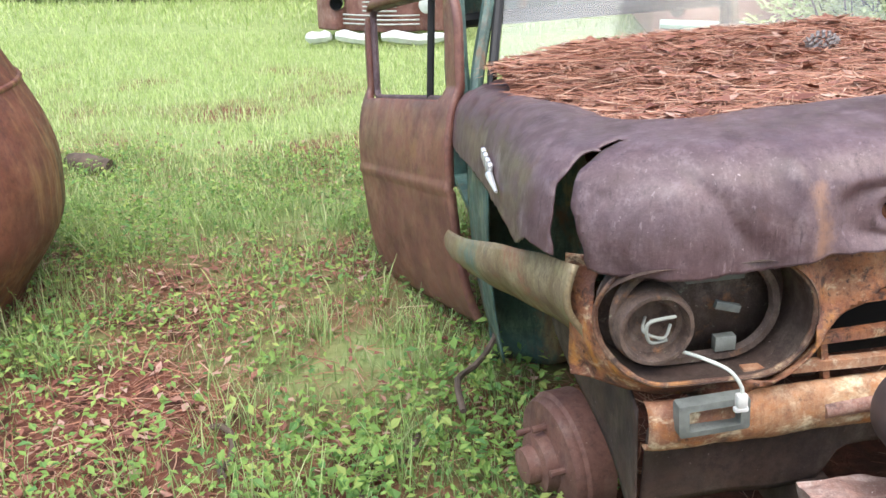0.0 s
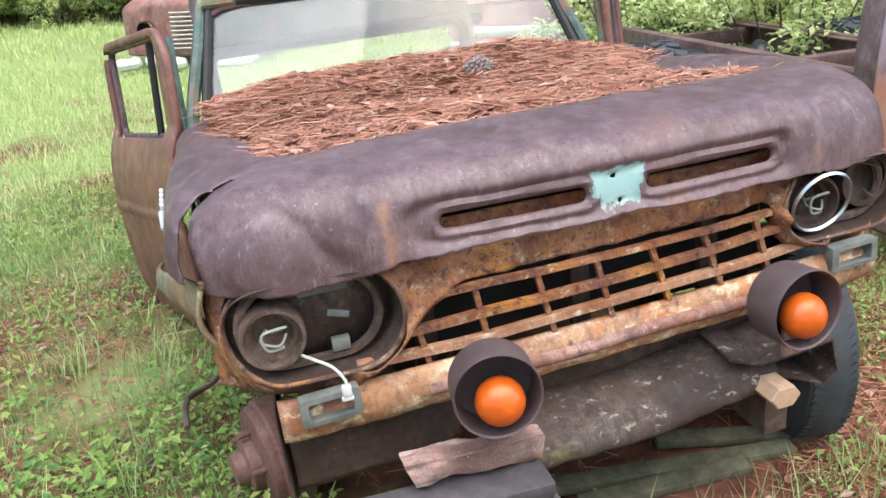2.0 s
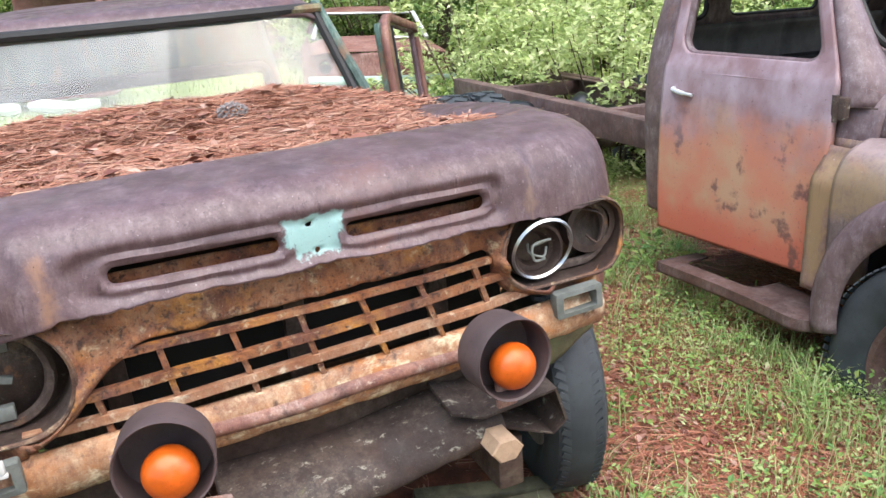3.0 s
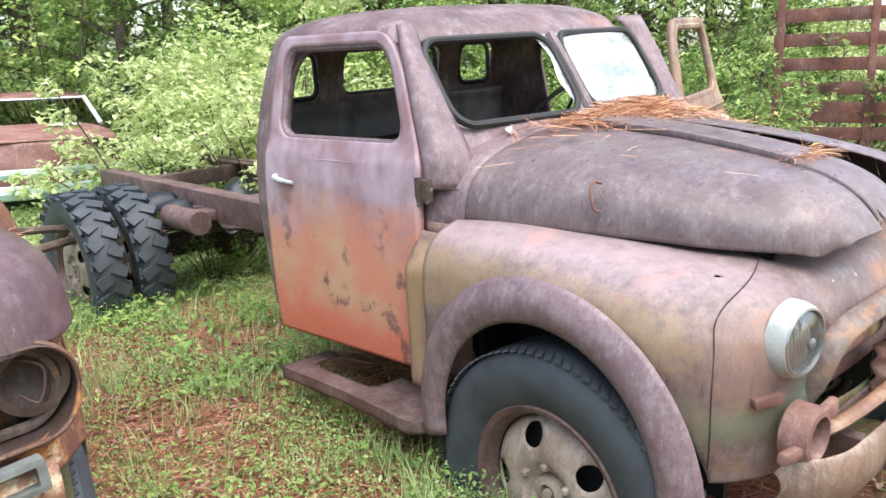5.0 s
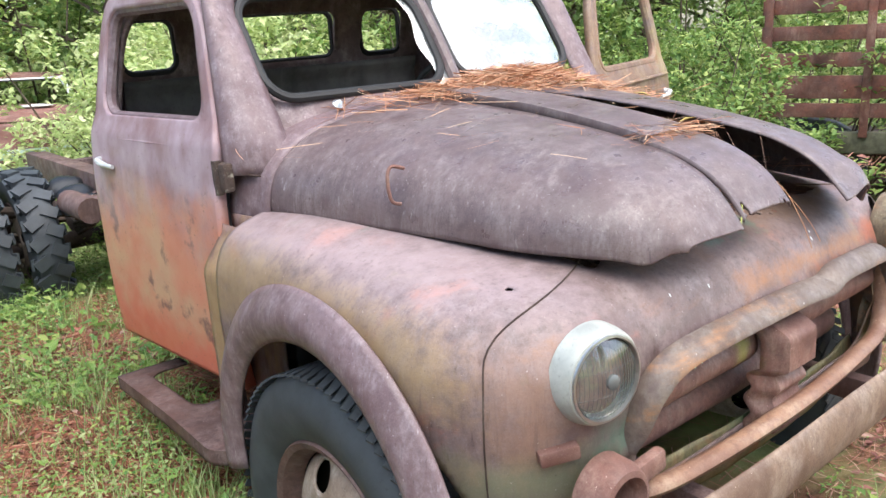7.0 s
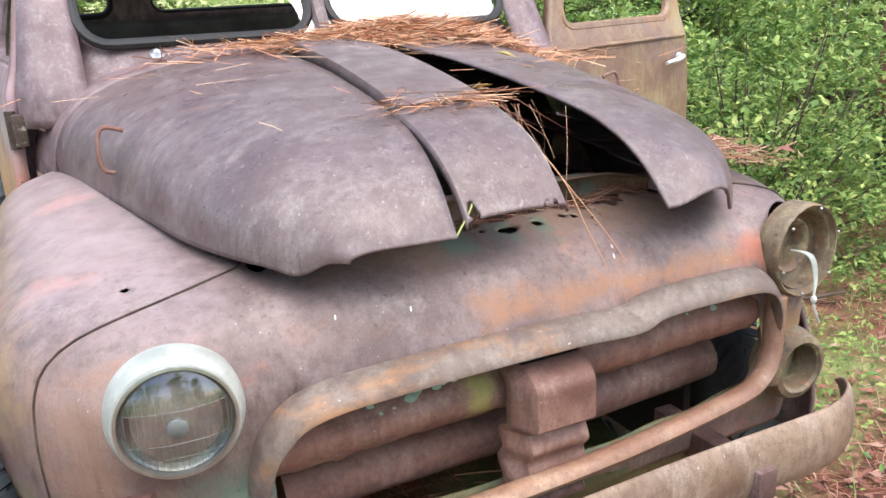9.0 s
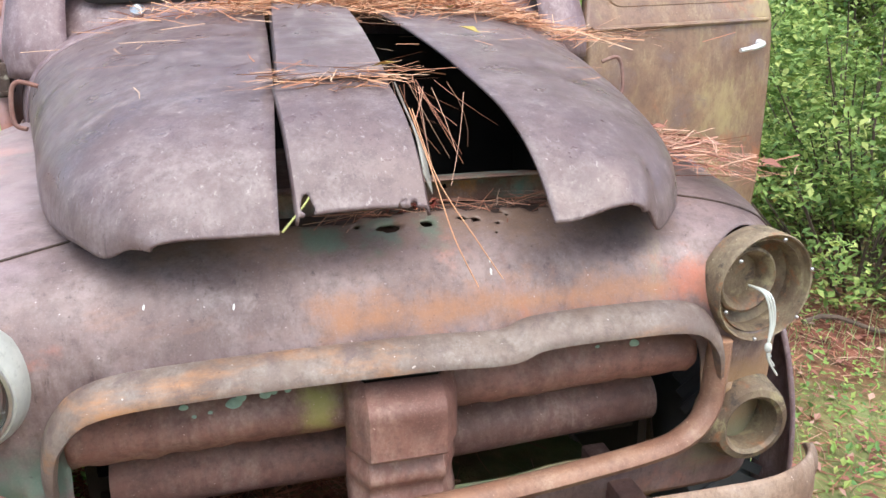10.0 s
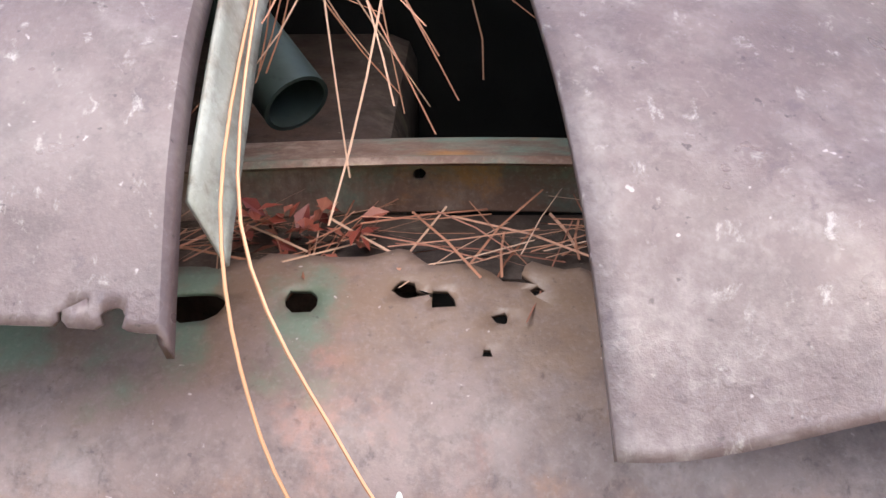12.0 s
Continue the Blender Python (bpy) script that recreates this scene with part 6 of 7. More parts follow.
# wheels
def disc_wheel(parent, centre, R, width, lug, count):
    w = new("wheel")
    w.parent = parent
    m = Matrix.Translation(centre) @ AX
    bm = wheel_tyre(bmesh.new(), m, R, width, R * 0.60)
    tyre = part("tyre", bm, rubber, w, "weathered blue-grey rubber tyre")
    tagged(part("tread", lugs(bmesh.new(), m, R, width, count, lug, lug > 0.01), rubber, tyre), kind="stuff")
    bm = bmesh.new()
    r = R * 0.60
    lathe(bm, [(r + 0.012, width * 0.36), (r + 0.006, width * 0.40), (r - 0.012, width * 0.36), (r - 0.03, width * 0.18), (r - 0.035, width * 0.10)], m, 48)
    part("rim", bm, frame_rust, w)

    def face(u, v):
        a = 2 * math.pi * u
        rr = 0.055 + (r - 0.035 - 0.055) * v
        h = width * 0.06 + 0.060 * math.sin(math.pi * (1 - v) ** 0.8 * 0.75) - 0.02 * (1 - smooth01(v, 0.0, 0.3)) 
        return m @ Vector((rr * math.cos(a), rr * math.sin(a), h))
    holes = [lambda p, a=a: math.hypot((m.inverted() @ p).x - r * 0.68 * math.cos(a), ((m.inverted() @ p).y - r * 0.68 * math.sin(a))) - 0.040 for a in [2 * math.pi * k / 5 + 0.3 for k in range(5)]]
    part("wheel_disc", sheet(face, 72, 20, holes, close=True), wheel_grey, w, "grey-tan wheel disc with round holes", thick=0.006)
    bm = bmesh.new()
    lathe(bm, [(0.058, 0.0), (0.056, 0.045), (0.030, 0.052), (0.028, 0.03), (0.018, 0.03), (0.016, 0.055), (0.0, 0.056)], m @ Matrix.Translation((0, 0, 0.01)), 28)
    part("hub", bm, wheel_grey, w)
    for k in range(6):
        a = 2 * math.pi * k / 6
        bm = bmesh.new()
        lathe(bm, [(0.014, 0.0), (0.014, 0.018), (0.008, 0.024), (0.0, 0.024)], m @ Matrix.Translation((0.095 * math.cos(a), 0.095 * math.sin(a), width * 0.06 + 0.048)), 6)
        part("wheel_nut", bm, wheel_grey, w)
    # Near-black disc carries the shade behind the wheel's holes.
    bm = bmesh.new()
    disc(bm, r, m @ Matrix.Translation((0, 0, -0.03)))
    part("brake_plate", bm, shaded_interior, w)
    return w


disc_wheel(dodge, (-0.875, 0.64, 0.175), 0.470, 0.20, 0.003, 84)
disc_wheel(dodge, (0.73, 0.64, 0.175), 0.470, 0.20, 0.003, 84)
for x in (-1.04, -0.77, 0.77, 1.04):
    disc_wheel(dodge, (x, 4.32, 0.30), 0.470, 0.20, 0.014, 26)

# chassis behind the cab
for s in (-1, 1):
    bm = bmesh.new()
    box(bm, (s * 0.43, 3.5, 0.66), (0.07, 3.9, 0.17), None, 0.008)
    box(bm, (s * 0.43 - s * 0.05, 3.5, 0.73), (0.10, 3.9, 0.012), None, 0.003)
    part("frame_rail", bm, frame_rust, dodge, "rusted bare chassis rail")
for y in (2.7, 3.5, 4.9):
    bm = bmesh.new()
    box(bm, (0, y, 0.66), (0.86, 0.09, 0.11), None, 0.01)
    part("cross_beam", bm, frame_rust, dodge)
bm = bmesh.new()
tube(bm, [(-1.0, 4.32, 0.30), (1.0, 4.32, 0.30)], 0.055, 12)
bmesh.ops.create_uvsphere(bm, u_segments=18, v_segments=12, radius=0.17, matrix=Matrix.Translation((0, 4.32, 0.30)))
part("rear_axle", bm, dark_rust, dodge, "rear axle with its round casing")
bm = bmesh.new()
tube(bm, [(-0.60, 3.55, 0.60), (-0.60, 3.95, 0.60)], 0.07, 14)
box(bm, (-0.52, 3.75, 0.62), (0.14, 0.3, 0.06), None, 0.01)
part("tank", bm, frame_rust, dodge)
for s in (-0.50, 0.50):
    bm = bmesh.new()
    for k in range(4):
        tube(bm, [(s, 3.75 + 0.05 * k, 0.52 - 0.02 * k), (s, 4.32, 0.40 - 0.025 * k), (s, 4.90 - 0.05 * k, 0.52 - 0.02 * k)], 0.014, 6)
    part("leaf_spring", bm, dark_rust, dodge)

# ---- needles, litter, grass, shrubs ----
rng = np.random.default_rng(7)


def strips(name, base, along, side, lift, width, steps, material, parent=None, taper=True):
    """Many thin curved blades in one mesh: base points, direction over the ground times length, a side vector, a bend, widths."""
    n = len(base)
    rows = []
    for k in range(steps + 1):
        t = k / steps
        c = base + along * t + lift * (t * t)
        w = width * ((1 - t) ** 0.7 if taper else 1.0)
        if taper and k == steps:
            rows.append((c,))
        else:
            rows.append((c - side * (w / 2)[:, None], c + side * (w / 2)[:, None]))
    verts = np.concatenate([a for r in rows for a in r])
    faces = []
    idx = np.arange(n)
    off = 0
    starts = []
    for r in rows:
        starts.append([off + i * n for i in range(len(r))])
        off += len(r) * n
    for a, b in zip(starts, starts[1:]):
        if len(b) == 2:
            faces.append(np.stack([idx + a[0], idx + a[1], idx + b[1], idx + b[0]], 1))
        else:
            faces.append(np.stack([idx + a[0], idx + a[1], idx + b[0], idx + b[0]], 1))
    mesh = bpy.data.meshes.new(name)
    fl = [tuple(f) if f[2] != f[3] else tuple(f[:3]) for q in faces for f in q.tolist()]
    mesh.from_pydata(verts.tolist(), [], fl)
    return link_mesh(name, mesh, material, parent, smooth=False)


def heights(x, y):
    return np.array([ground_height(a, b) for a, b in zip(x, y)])


def needles(name, x, y, z, material, lo, hi, width, tilt=0.12, parent=None):
    n = len(x)
    a = rng.uniform(0, 2 * math.pi, n)
    ln = rng.uniform(lo, hi, n)
    al = np.stack([np.cos(a) * ln, np.sin(a) * ln, rng.normal(0, tilt, n) * ln], 1)
    bend = np.stack([-np.sin(a), np.cos(a), np.zeros(n)], 1) * (rng.normal(0, 0.12, n) * ln)[:, None]
    side = np.stack([-np.sin(a), np.cos(a), rng.normal(0, 0.5, n)], 1)
    base = np.stack([x, y, z], 1) - al * 0.5
    return strips(name, base, al, side, bend, np.full(n, width) * rng.uniform(0.7, 1.3, n), 2, material, parent, taper=False)


def leaves(name, c, size, normal_up, material, parent=None):
    """Many small folded leaves in one mesh."""
    n = len(c)
    a = rng.uniform(0, 2 * math.pi, n)
    el = rng.normal(0, normal_up, n)
    d = np.stack([np.cos(a) * np.cos(el), np.sin(a) * np.cos(el), np.sin(el)], 1)
    s = np.stack([-np.sin(a), np.cos(a), rng.normal(0, normal_up * 0.6, n)], 1)
    s /= np.linalg.norm(s, axis=1)[:, None]
    up = np.cross(d, s)
    L = size[:, None]
    tip, root = c + d * L * 0.5, c - d * L * 0.5
    l, r = c + s * L * 0.28 + up * L * 0.10, c - s * L * 0.28 + up * L * 0.10
    verts = np.concatenate([root, r, tip, l])
    i = np.arange(n)
    f = np.concatenate([np.stack([i, i + n, i + 2 * n], 1), np.stack([i, i + 2 * n, i + 3 * n], 1)])
    mesh = bpy.data.meshes.new(name)
    mesh.from_pydata(verts.tolist(), [], f.tolist())
    return link_mesh(name, mesh, material, parent, smooth=False)


def in_truck(x, y):
    """True where a truck body covers the ground."""
    out = np.zeros(len(x), bool)
    for m, hw, y0, y1 in ((FORD, 0.75, 0.1, 2.8), (DODGE, 0.75, 0.05, 2.4)):
        inv = np.array(m.inverted())
        lx, ly = inv[0, 0] * x + inv[0, 1] * y + inv[0, 3], inv[1, 0] * x + inv[1, 1] * y + inv[1, 3]
        out |= (abs(lx) < hw) & (ly > y0) & (ly < y1)
    return out


def bare(x, y):
    """How far the ground is bare of grass: 0 thick grass, 1 needles alone."""
    n = np.array([noise.noise(Vector((a * 1.1, b * 1.1, 5.0))) + 0.5 * noise.noise(Vector((a * 3.1, b * 3.1, 9.0))) for a, b in zip(x, y)])
    lane = np.exp(-((x - 2.7) / 0.9) ** 2) * 0.58 * (y < 4.6) + np.exp(-((x + 1.05) / 0.35) ** 2 - ((y - 2.2) / 0.45) ** 2) * 1.0 + np.exp(-((x + 1.0) / 0.9) ** 2 - ((y - 2.9) / 1.0) ** 2) * 0.45 + 0.5 * (x > 5.0) + 0.25 * np.exp(-((x - 1.2) / 1.0) ** 2 - ((y - 1.2) / 0.6) ** 2)
    return np.clip(lane + 0.55 * n - 0.05, 0, 1)


# heap of needles on the first bonnet
heap_line = curve_rows([(0.24, 1.100), (0.36, 1.096), (0.50, 1.080), (0.80, 1.068), (1.08, 1.088), (1.32, 1.112), (1.5, 1.100)])


def heap_z(x, y):
    front = 0.22 + 0.10 * smooth01(x, 0.1, 0.8) + 0.05 * noise.noise(Vector((x * 5, 0, 0)))
    side = smooth01(0.86 + 0.06 * noise.noise(Vector((y * 5, 3, 0))) - abs(x), 0.0, 0.30)
    edge = smooth01(y, front, front + 0.22) * side
    fall = (0.085 * smooth01(x, 0.22, 0.85) + 0.030 * smooth01(-x, 0.35, 0.8)) * smooth01(y, 0.4, 1.0)
    return heap_line(y) - fall - 0.02 * (1 - edge) + 0.014 * noise.noise(Vector((x * 6, y * 6, 2))) * edge, edge


def heap_point(u, v):
    x, y = -0.82 + 1.64 * u, 0.24 + 1.26 * v
    z, e = heap_z(x, y)
    return x, y, z - 0.012 - 0.03 * (e < 0.03)


heap = thing("needle_heap", FORD, "heap of reddish dry pine needles lying on the bonnet", "pine needles", kind="stuff")
part("heap_core", sheet(heap_point, 60, 50), plain("needle_mould", (0.20, 0.075, 0.04), 0.9, scale=40, vary=0.5, bump=0.006), heap)
hx, hy = rng.uniform(-0.86, 0.86, 22000), rng.uniform(0.24, 1.5, 22000)
hz = [heap_z(a, b) for a, b in zip(hx, hy)]
keep = np.array([e > 0.02 + 0.12 * rng.random() for _, e in hz])
hz = np.array([z for z, _ in hz])
needles("needles", hx[keep], hy[keep], hz[keep] + rng.uniform(-0.006, 0.012, keep.sum()), needle_mat, 0.06, 0.17, 0.0022, 0.08, heap)
k = rng.random(len(hx)) < 0.012
k &= keep
leaves("dead_leaves", np.stack([hx[k], hy[k], hz[k] + 0.012], 1), rng.uniform(0.03, 0.07, k.sum()), 0.25, litter_mat, heap)
bm = bmesh.new()
cz = heap_z(0.06, 1.06)[0] + 0.02
for i in range(60):
    a, t = i * 2.4, i / 60
    r = 0.026 * math.sin(math.pi * (0.08 + 0.88 * t))
    box(bm, (0, 0, 0), (0.013, 0.010, 0.004), Matrix.Translation((0.06 - 0.045 + 0.09 * t, 1.06 + r * math.cos(a), cz + r * math.sin(a))) @ Matrix.Rotation(a, 4, 'X') @ Matrix.Rotation(0.6, 4, 'Y'))
tagged(part("pine_cone", bm, plain("grey_cone", (0.33, 0.30, 0.29), 0.8), smooth=False), "grey weathered pine cone lying on the needles", "pine cone").matrix_world = FORD

# needles on the second truck
def cowl_z(x, y):
    return top_z(y) + 0.02 - 0.10 * smooth01(abs(x), 0.35, 0.75)


pile = thing("needle_litter", DODGE, "pale orange pine needles gathered below the windscreen", "pine needles", kind="stuff")
n = 2600
px, py = rng.normal(0.22, 0.26, n), 1.17 - np.abs(rng.normal(0, 0.12, n))
pz = np.array([cowl_z(a, b) for a, b in zip(px, py)]) + 0.055 * np.exp(-((px - 0.2) / 0.25) ** 2 - ((py - 1.12) / 0.10) ** 2) * rng.uniform(0.2, 1, n)
needles("needles", px, py, pz, pale_needle_mat, 0.07, 0.20, 0.0019, 0.16, pile)
n = 150
px, py = rng.normal(-0.06, 0.06, n), rng.normal(0.285, 0.018, n)
needles("needles_on_strip", px, py, np.array([top_z(b) for b in py]) + rng.uniform(0.018, 0.032, n), pale_needle_mat, 0.07, 0.19, 0.0018, 0.08, pile)
n = 420
px, py = rng.normal(0.66, 0.06, n), rng.normal(0.42, 0.13, n)
needles("needles_on_wing", px, py, np.full(n, 0.945) - 0.10 * np.clip(px - 0.68, 0, 1) + rng.uniform(0.0, 0.03, n), needle_mat, 0.06, 0.16, 0.0018, 0.12, pile)
n = 110
px, py = rng.uniform(-0.1, 0.42, n), rng.normal(0.225, 0.02, n)
needles("needles_in_tray", px, py, np.full(n, 0.905) + rng.uniform(0, 0.015, n), needle_mat, 0.06, 0.15, 0.0014, 0.1, pile)
n = 15
leaves("leaves_on_wing", np.stack([rng.normal(0.66, 0.05, n), rng.normal(0.40, 0.10, n), rng.uniform(0.95, 0.975, n)], 1), rng.uniform(0.025, 0.055, n), 0.3, litter_mat, pile)
n = 60
leaves("leaves_in_tray", np.stack([rng.uniform(0.0, 0.10, n), rng.normal(0.235, 0.015, n), rng.uniform(0.905, 0.93, n)], 1), rng.uniform(0.012, 0.024, n), 0.5, leafy("wet_red_leaves", (0.16, 0.035, 0.03), (0.24, 0.06, 0.04), (0.30, 0.12, 0.08), rough=0.35), pile)
# hanging and stray needles
n = 20
base = np.stack([rng.normal(0.07, 0.035, n), rng.normal(0.30, 0.05, n), np.full(n, 1.13)], 1)
al = np.stack([rng.normal(0.03, 0.04, n), rng.normal(-0.02, 0.03, n), -rng.uniform(0.06, 0.17, n)], 1)
strips("needles_hanging", base, al, np.tile([1.0, 0.2, 0], (n, 1)), np.stack([rng.normal(0, 0.02, n), np.zeros(n), np.zeros(n)], 1), np.full(n, 0.0012), 4, needle_mat, pile, taper=False)
bm = bmesh.new()
for pts in (((0.045, 0.20, 1.10), (0.050, 0.05, 1.02), (0.070, -0.005, 0.93), (0.105, -0.02, 0.85)), ((0.048, 0.19, 1.10), (0.058, 0.05, 1.01), (0.108, -0.005, 0.92), (0.145, -0.02, 0.86))):
    tube(bm, spline(pts, 6), 0.0010, 5)
part("long_needles", bm, pale_needle_mat, pile)
bm = bmesh.new()
for pts in (((-0.115, 0.085, 1.06), (-0.14, 0.03, 1.01), (-0.19, 0.0, 0.96)), ((-0.115, 0.085, 1.06), (-0.125, 0.06, 1.04), (-0.12, 0.03, 1.005))):
    tube(bm, spline(pts, 5), 0.002, 5)
part("green_needles", bm, plain("green_needle", (0.42, 0.45, 0.14), 0.5), pile)
n = 50
px, py = rng.uniform(-0.55, 0.5, n), rng.uniform(0.3, 1.0, n)
needles("stray_needles", px, py, np.array([top_z(b) + 0.006 - 0.28 * max(0, abs(a) - 0.30) ** 1.5 for a, b in zip(px, py)]), pale_needle_mat, 0.05, 0.14, 0.0014, 0.05, pile)
leaves("yellow_leaves", np.array([[0.27, 0.62, 1.195], [0.02, 0.285, 1.165], [0.30, 0.9, 1.23]]), np.array([0.06, 0.05, 0.06]), 0.2, plain("yellow_leaf", (0.55, 0.42, 0.10), 0.5), pile)

# ground cover
def scatter(n, x0, x1, y0, y1, power=1.0):
    return rng.uniform(x0, x1, n), y0 + (y1 - y0) * rng.random(n) ** power


def grass(name, n, x0, x1, y0, y1, lo, hi, width, material, label, keepbare=True, power=1.0, ):
    x, y = scatter(n, x0, x1, y0, y1, power)
    ok = ~in_truck(x, y)
    if keepbare:
        tufts = np.array([noise.noise(Vector((a * 5.0, b * 5.0, 50.0))) for a, b in zip(x, y)])
        clump = np.array([noise.noise(Vector((a * 2.2, b * 2.2, 20.0))) for a, b in zip(x, y)])
        ok &= rng.random(n) > bare(x, y) * 1.15
        ok &= rng.random(n) < (0.35 + 1.1 * np.clip(clump + 0.25, 0, 1) if name != "grass_tufts" else np.clip(4.0 * (tufts - 0.14), 0, 1))
    else:
        ok &= rng.random(n) < np.clip((y - y0) / 2.2, 0.06, 1.0)
    x, y = x[ok], y[ok]
    m = len(x)
    a = rng.uniform(0, 2 * math.pi, m)
    h = rng.uniform(lo, hi, m) * rng.uniform(0.6, 1.0, m)
    lean = rng.uniform(0.1, 0.6, m)
    base = np.stack([x, y, heights(x, y) - 0.01], 1)
    al = np.stack([np.cos(a) * h * lean * 0.5, np.sin(a) * h * lean * 0.5, h], 1)
    bend = np.stack([np.cos(a) * h * lean, np.sin(a) * h * lean, -0.35 * h * lean], 1)
    side = np.stack([-np.sin(a), np.cos(a), np.zeros(m)], 1)
    return tagged(strips(name, base, al, side, bend, rng.uniform(0.6, 1.2, m) * width, 3, material), label, "grass", kind="stuff")


grass("grass", 72000, -3.4, 2.0, 0.6, 5.2, 0.03, 0.16, 0.0048, grass_mat, "patchy green grass on the forest floor")
grass("grass", 40000, 1.6, 8.5, 0.2, 7.0, 0.03, 0.18, 0.005, grass_mat, "patchy grass and seedlings between the trucks")
grass("grass", 16000, 1.7, 3.6, 0.8, 5.0, 0.06, 0.22, 0.0055, tuft_mat, "fresh green grass tufts beside the wheels")
grass("meadow", 90000, -9.0, 2.6, 3.0, 12.0, 0.05, 0.15, 0.010, meadow_mat, "pale tall meadow grass", keepbare=False)
grass("grass", 26000, -6.0, 10.0, -7.0, 0.7, 0.05, 0.18, 0.008, grass_mat, "patchy grass behind the path")
grass("meadow", 26000, -16.0, 3.0, 12.0, 24.0, 0.10, 0.24, 0.025, meadow_mat, "pale meadow grass in the distance", keepbare=False)


def weeds(name, n, x0, x1, y0, y1, size, label, material=weed_mat, spread=0.07):
    x, y = scatter(n, x0, x1, y0, y1)
    patch = np.array([noise.noise(Vector((a * 1.7, b * 1.7, 33.0))) for a, b in zip(x, y)])
    ok = (~in_truck(x, y)) & (rng.random(n) > 0.75 * bare(x, y)) & (patch + rng.normal(0, 0.12, n) > -0.08)
    x, y = x[ok], y[ok]
    q = 14
    cx, cy = np.repeat(x, q) + rng.normal(0, spread, len(x) * q), np.repeat(y, q) + rng.normal(0, spread, len(x) * q)
    size = size * np.repeat(rng.uniform(0.6, 1.6, len(x)), q)
    z = heights(cx, cy) + rng.uniform(0.01, 0.12, len(cx)) * rng.random(len(cx)) + np.repeat(rng.uniform(0, 0.05, len(x)), q)
    return tagged(leaves(name, np.stack([cx, cy, z], 1), rng.uniform(0.6, 1.3, len(cx)) * size, 0.45, material), label, "weeds", kind="stuff")


grass("grass_tufts", 36000, -2.6, 1.1, 0.7, 4.2, 0.10, 0.27, 0.0062, tuft_mat, "long bright grass tufts beside the truck")
grass("grass_tufts", 30000, 1.9, 4.0, 0.5, 4.5, 0.10, 0.26, 0.0062, tuft_mat, "long bright grass tufts between the trucks")
weeds("weeds", 4200, -3.2, 1.2, 0.8, 5.4, 0.024, "low broad-leaved weeds among the grass")
weeds("weeds", 5200, 1.9, 8.5, 0.4, 7.0, 0.021, "low clover and seedlings between the trucks")
weeds("seedlings", 420, 2.0, 3.7, 1.6, 5.4, 0.020, "green seedlings and clover beside the wheels", weed_mat, 0.06)
weeds("seedlings", 240, 2.7, 3.5, 3.2, 5.0, 0.045, "leafy green seedlings behind the cab", weed_mat, 0.10)
weeds("clover", 3000, 1.8, 4.0, 1.0, 5.6, 0.015, "pale small clover on the needles between the trucks", tuft_mat, 0.05)
weeds("bramble", 90, -0.5, 0.65, 1.3, 2.6, 0.034, "bright green bramble by the truck", spread=0.06)
weeds("undergrowth", 2600, 2.6, 9.5, 5.0, 9.5, 0.045, "leafy undergrowth at the edge of the wood", pale_bush_mat, 0.16)
x, y = scatter(90000, -3.0, 8.0, -0.8, 5.5)
ok = rng.random(len(x)) < 0.18 + bare(x, y)
needles("ground_needles", x[ok], y[ok], heights(x[ok], y[ok]) + 0.006, needle_mat, 0.07, 0.17, 0.0026, 0.08)
x, y = scatter(30000, 1.9, 4.2, 0.8, 4.8)
tagged(needles("lane_needles", x, y, heights(x, y) + rng.uniform(0.004, 0.02, len(x)), red_needle_mat, 0.07, 0.16, 0.0026, 0.08), "thick red pine needles between the trucks", "pine needles", kind="stuff")
tagged(bpy.data.objects["ground_needles"], "red-brown pine needles covering the earth", "pine needles", kind="stuff")
x, y = scatter(36000, -3.0, 8.0, 0.4, 6.0)
ok = (rng.random(len(x)) < 0.16 + bare(x, y)) & ~in_truck(x, y)
tagged(leaves("leaf_litter", np.stack([x[ok], y[ok], heights(x[ok], y[ok]) + 0.018], 1), rng.uniform(0.02, 0.05, ok.sum()), 0.3, litter_mat), "pinkish dead leaves on the ground", "leaves", kind="stuff")


# shrubs and trees
def leaf_cloud(name, blobs, per, size, material, parent, up=0.5):
    """Leaves on the outside of many small uneven clumps."""
    cs = []
    for c, r in blobs:
        d = rng.normal(0, 1, (per, 3))
        d /= np.linalg.norm(d, axis=1)[:, None]
        rad = r * (0.45 + 0.6 * rng.random(per) ** 0.6)
        cs.append(np.array(c) + d * rad[:, None] * np.array([1, 1, 0.8]))
    c = np.concatenate(cs)
    return leaves(name, c, rng.uniform(0.6, 1.4, len(c)) * size, up, material, parent)


def shrub_mesh(h, w, count, per, size, material, label):
    ob = thing("shrub", Matrix.Identity(4), label, "shrub", "shrubs at the wood's edge")
    bm = bmesh.new()
    blobs = []
    for k in range(count):
        a = rng.uniform(0, 2 * math.pi)
        d = w * math.sqrt(rng.random())
        z = h * rng.uniform(0.12, 1.0) * (1 - 0.45 * d / w)
        p = (d * math.cos(a), d * math.sin(a), z)
        blobs.append((p, rng.uniform(0.10, 0.24) * (0.6 + 0.2 * h)))
        if k % 2 == 0:
            tube(bm, spline([(0.25 * p[0], 0.25 * p[1], 0.0), (0.6 * p[0], 0.6 * p[1], 0.55 * z), (p[0], p[1], z + 0.08)], 3), [0.012, 0.011, 0.010, 0.008, 0.006, 0.005, 0.003], 5)
    part("stem_tangle", bm, bark, ob)
    leaf_cloud("foliage", blobs, per, size, material, ob)
    return ob


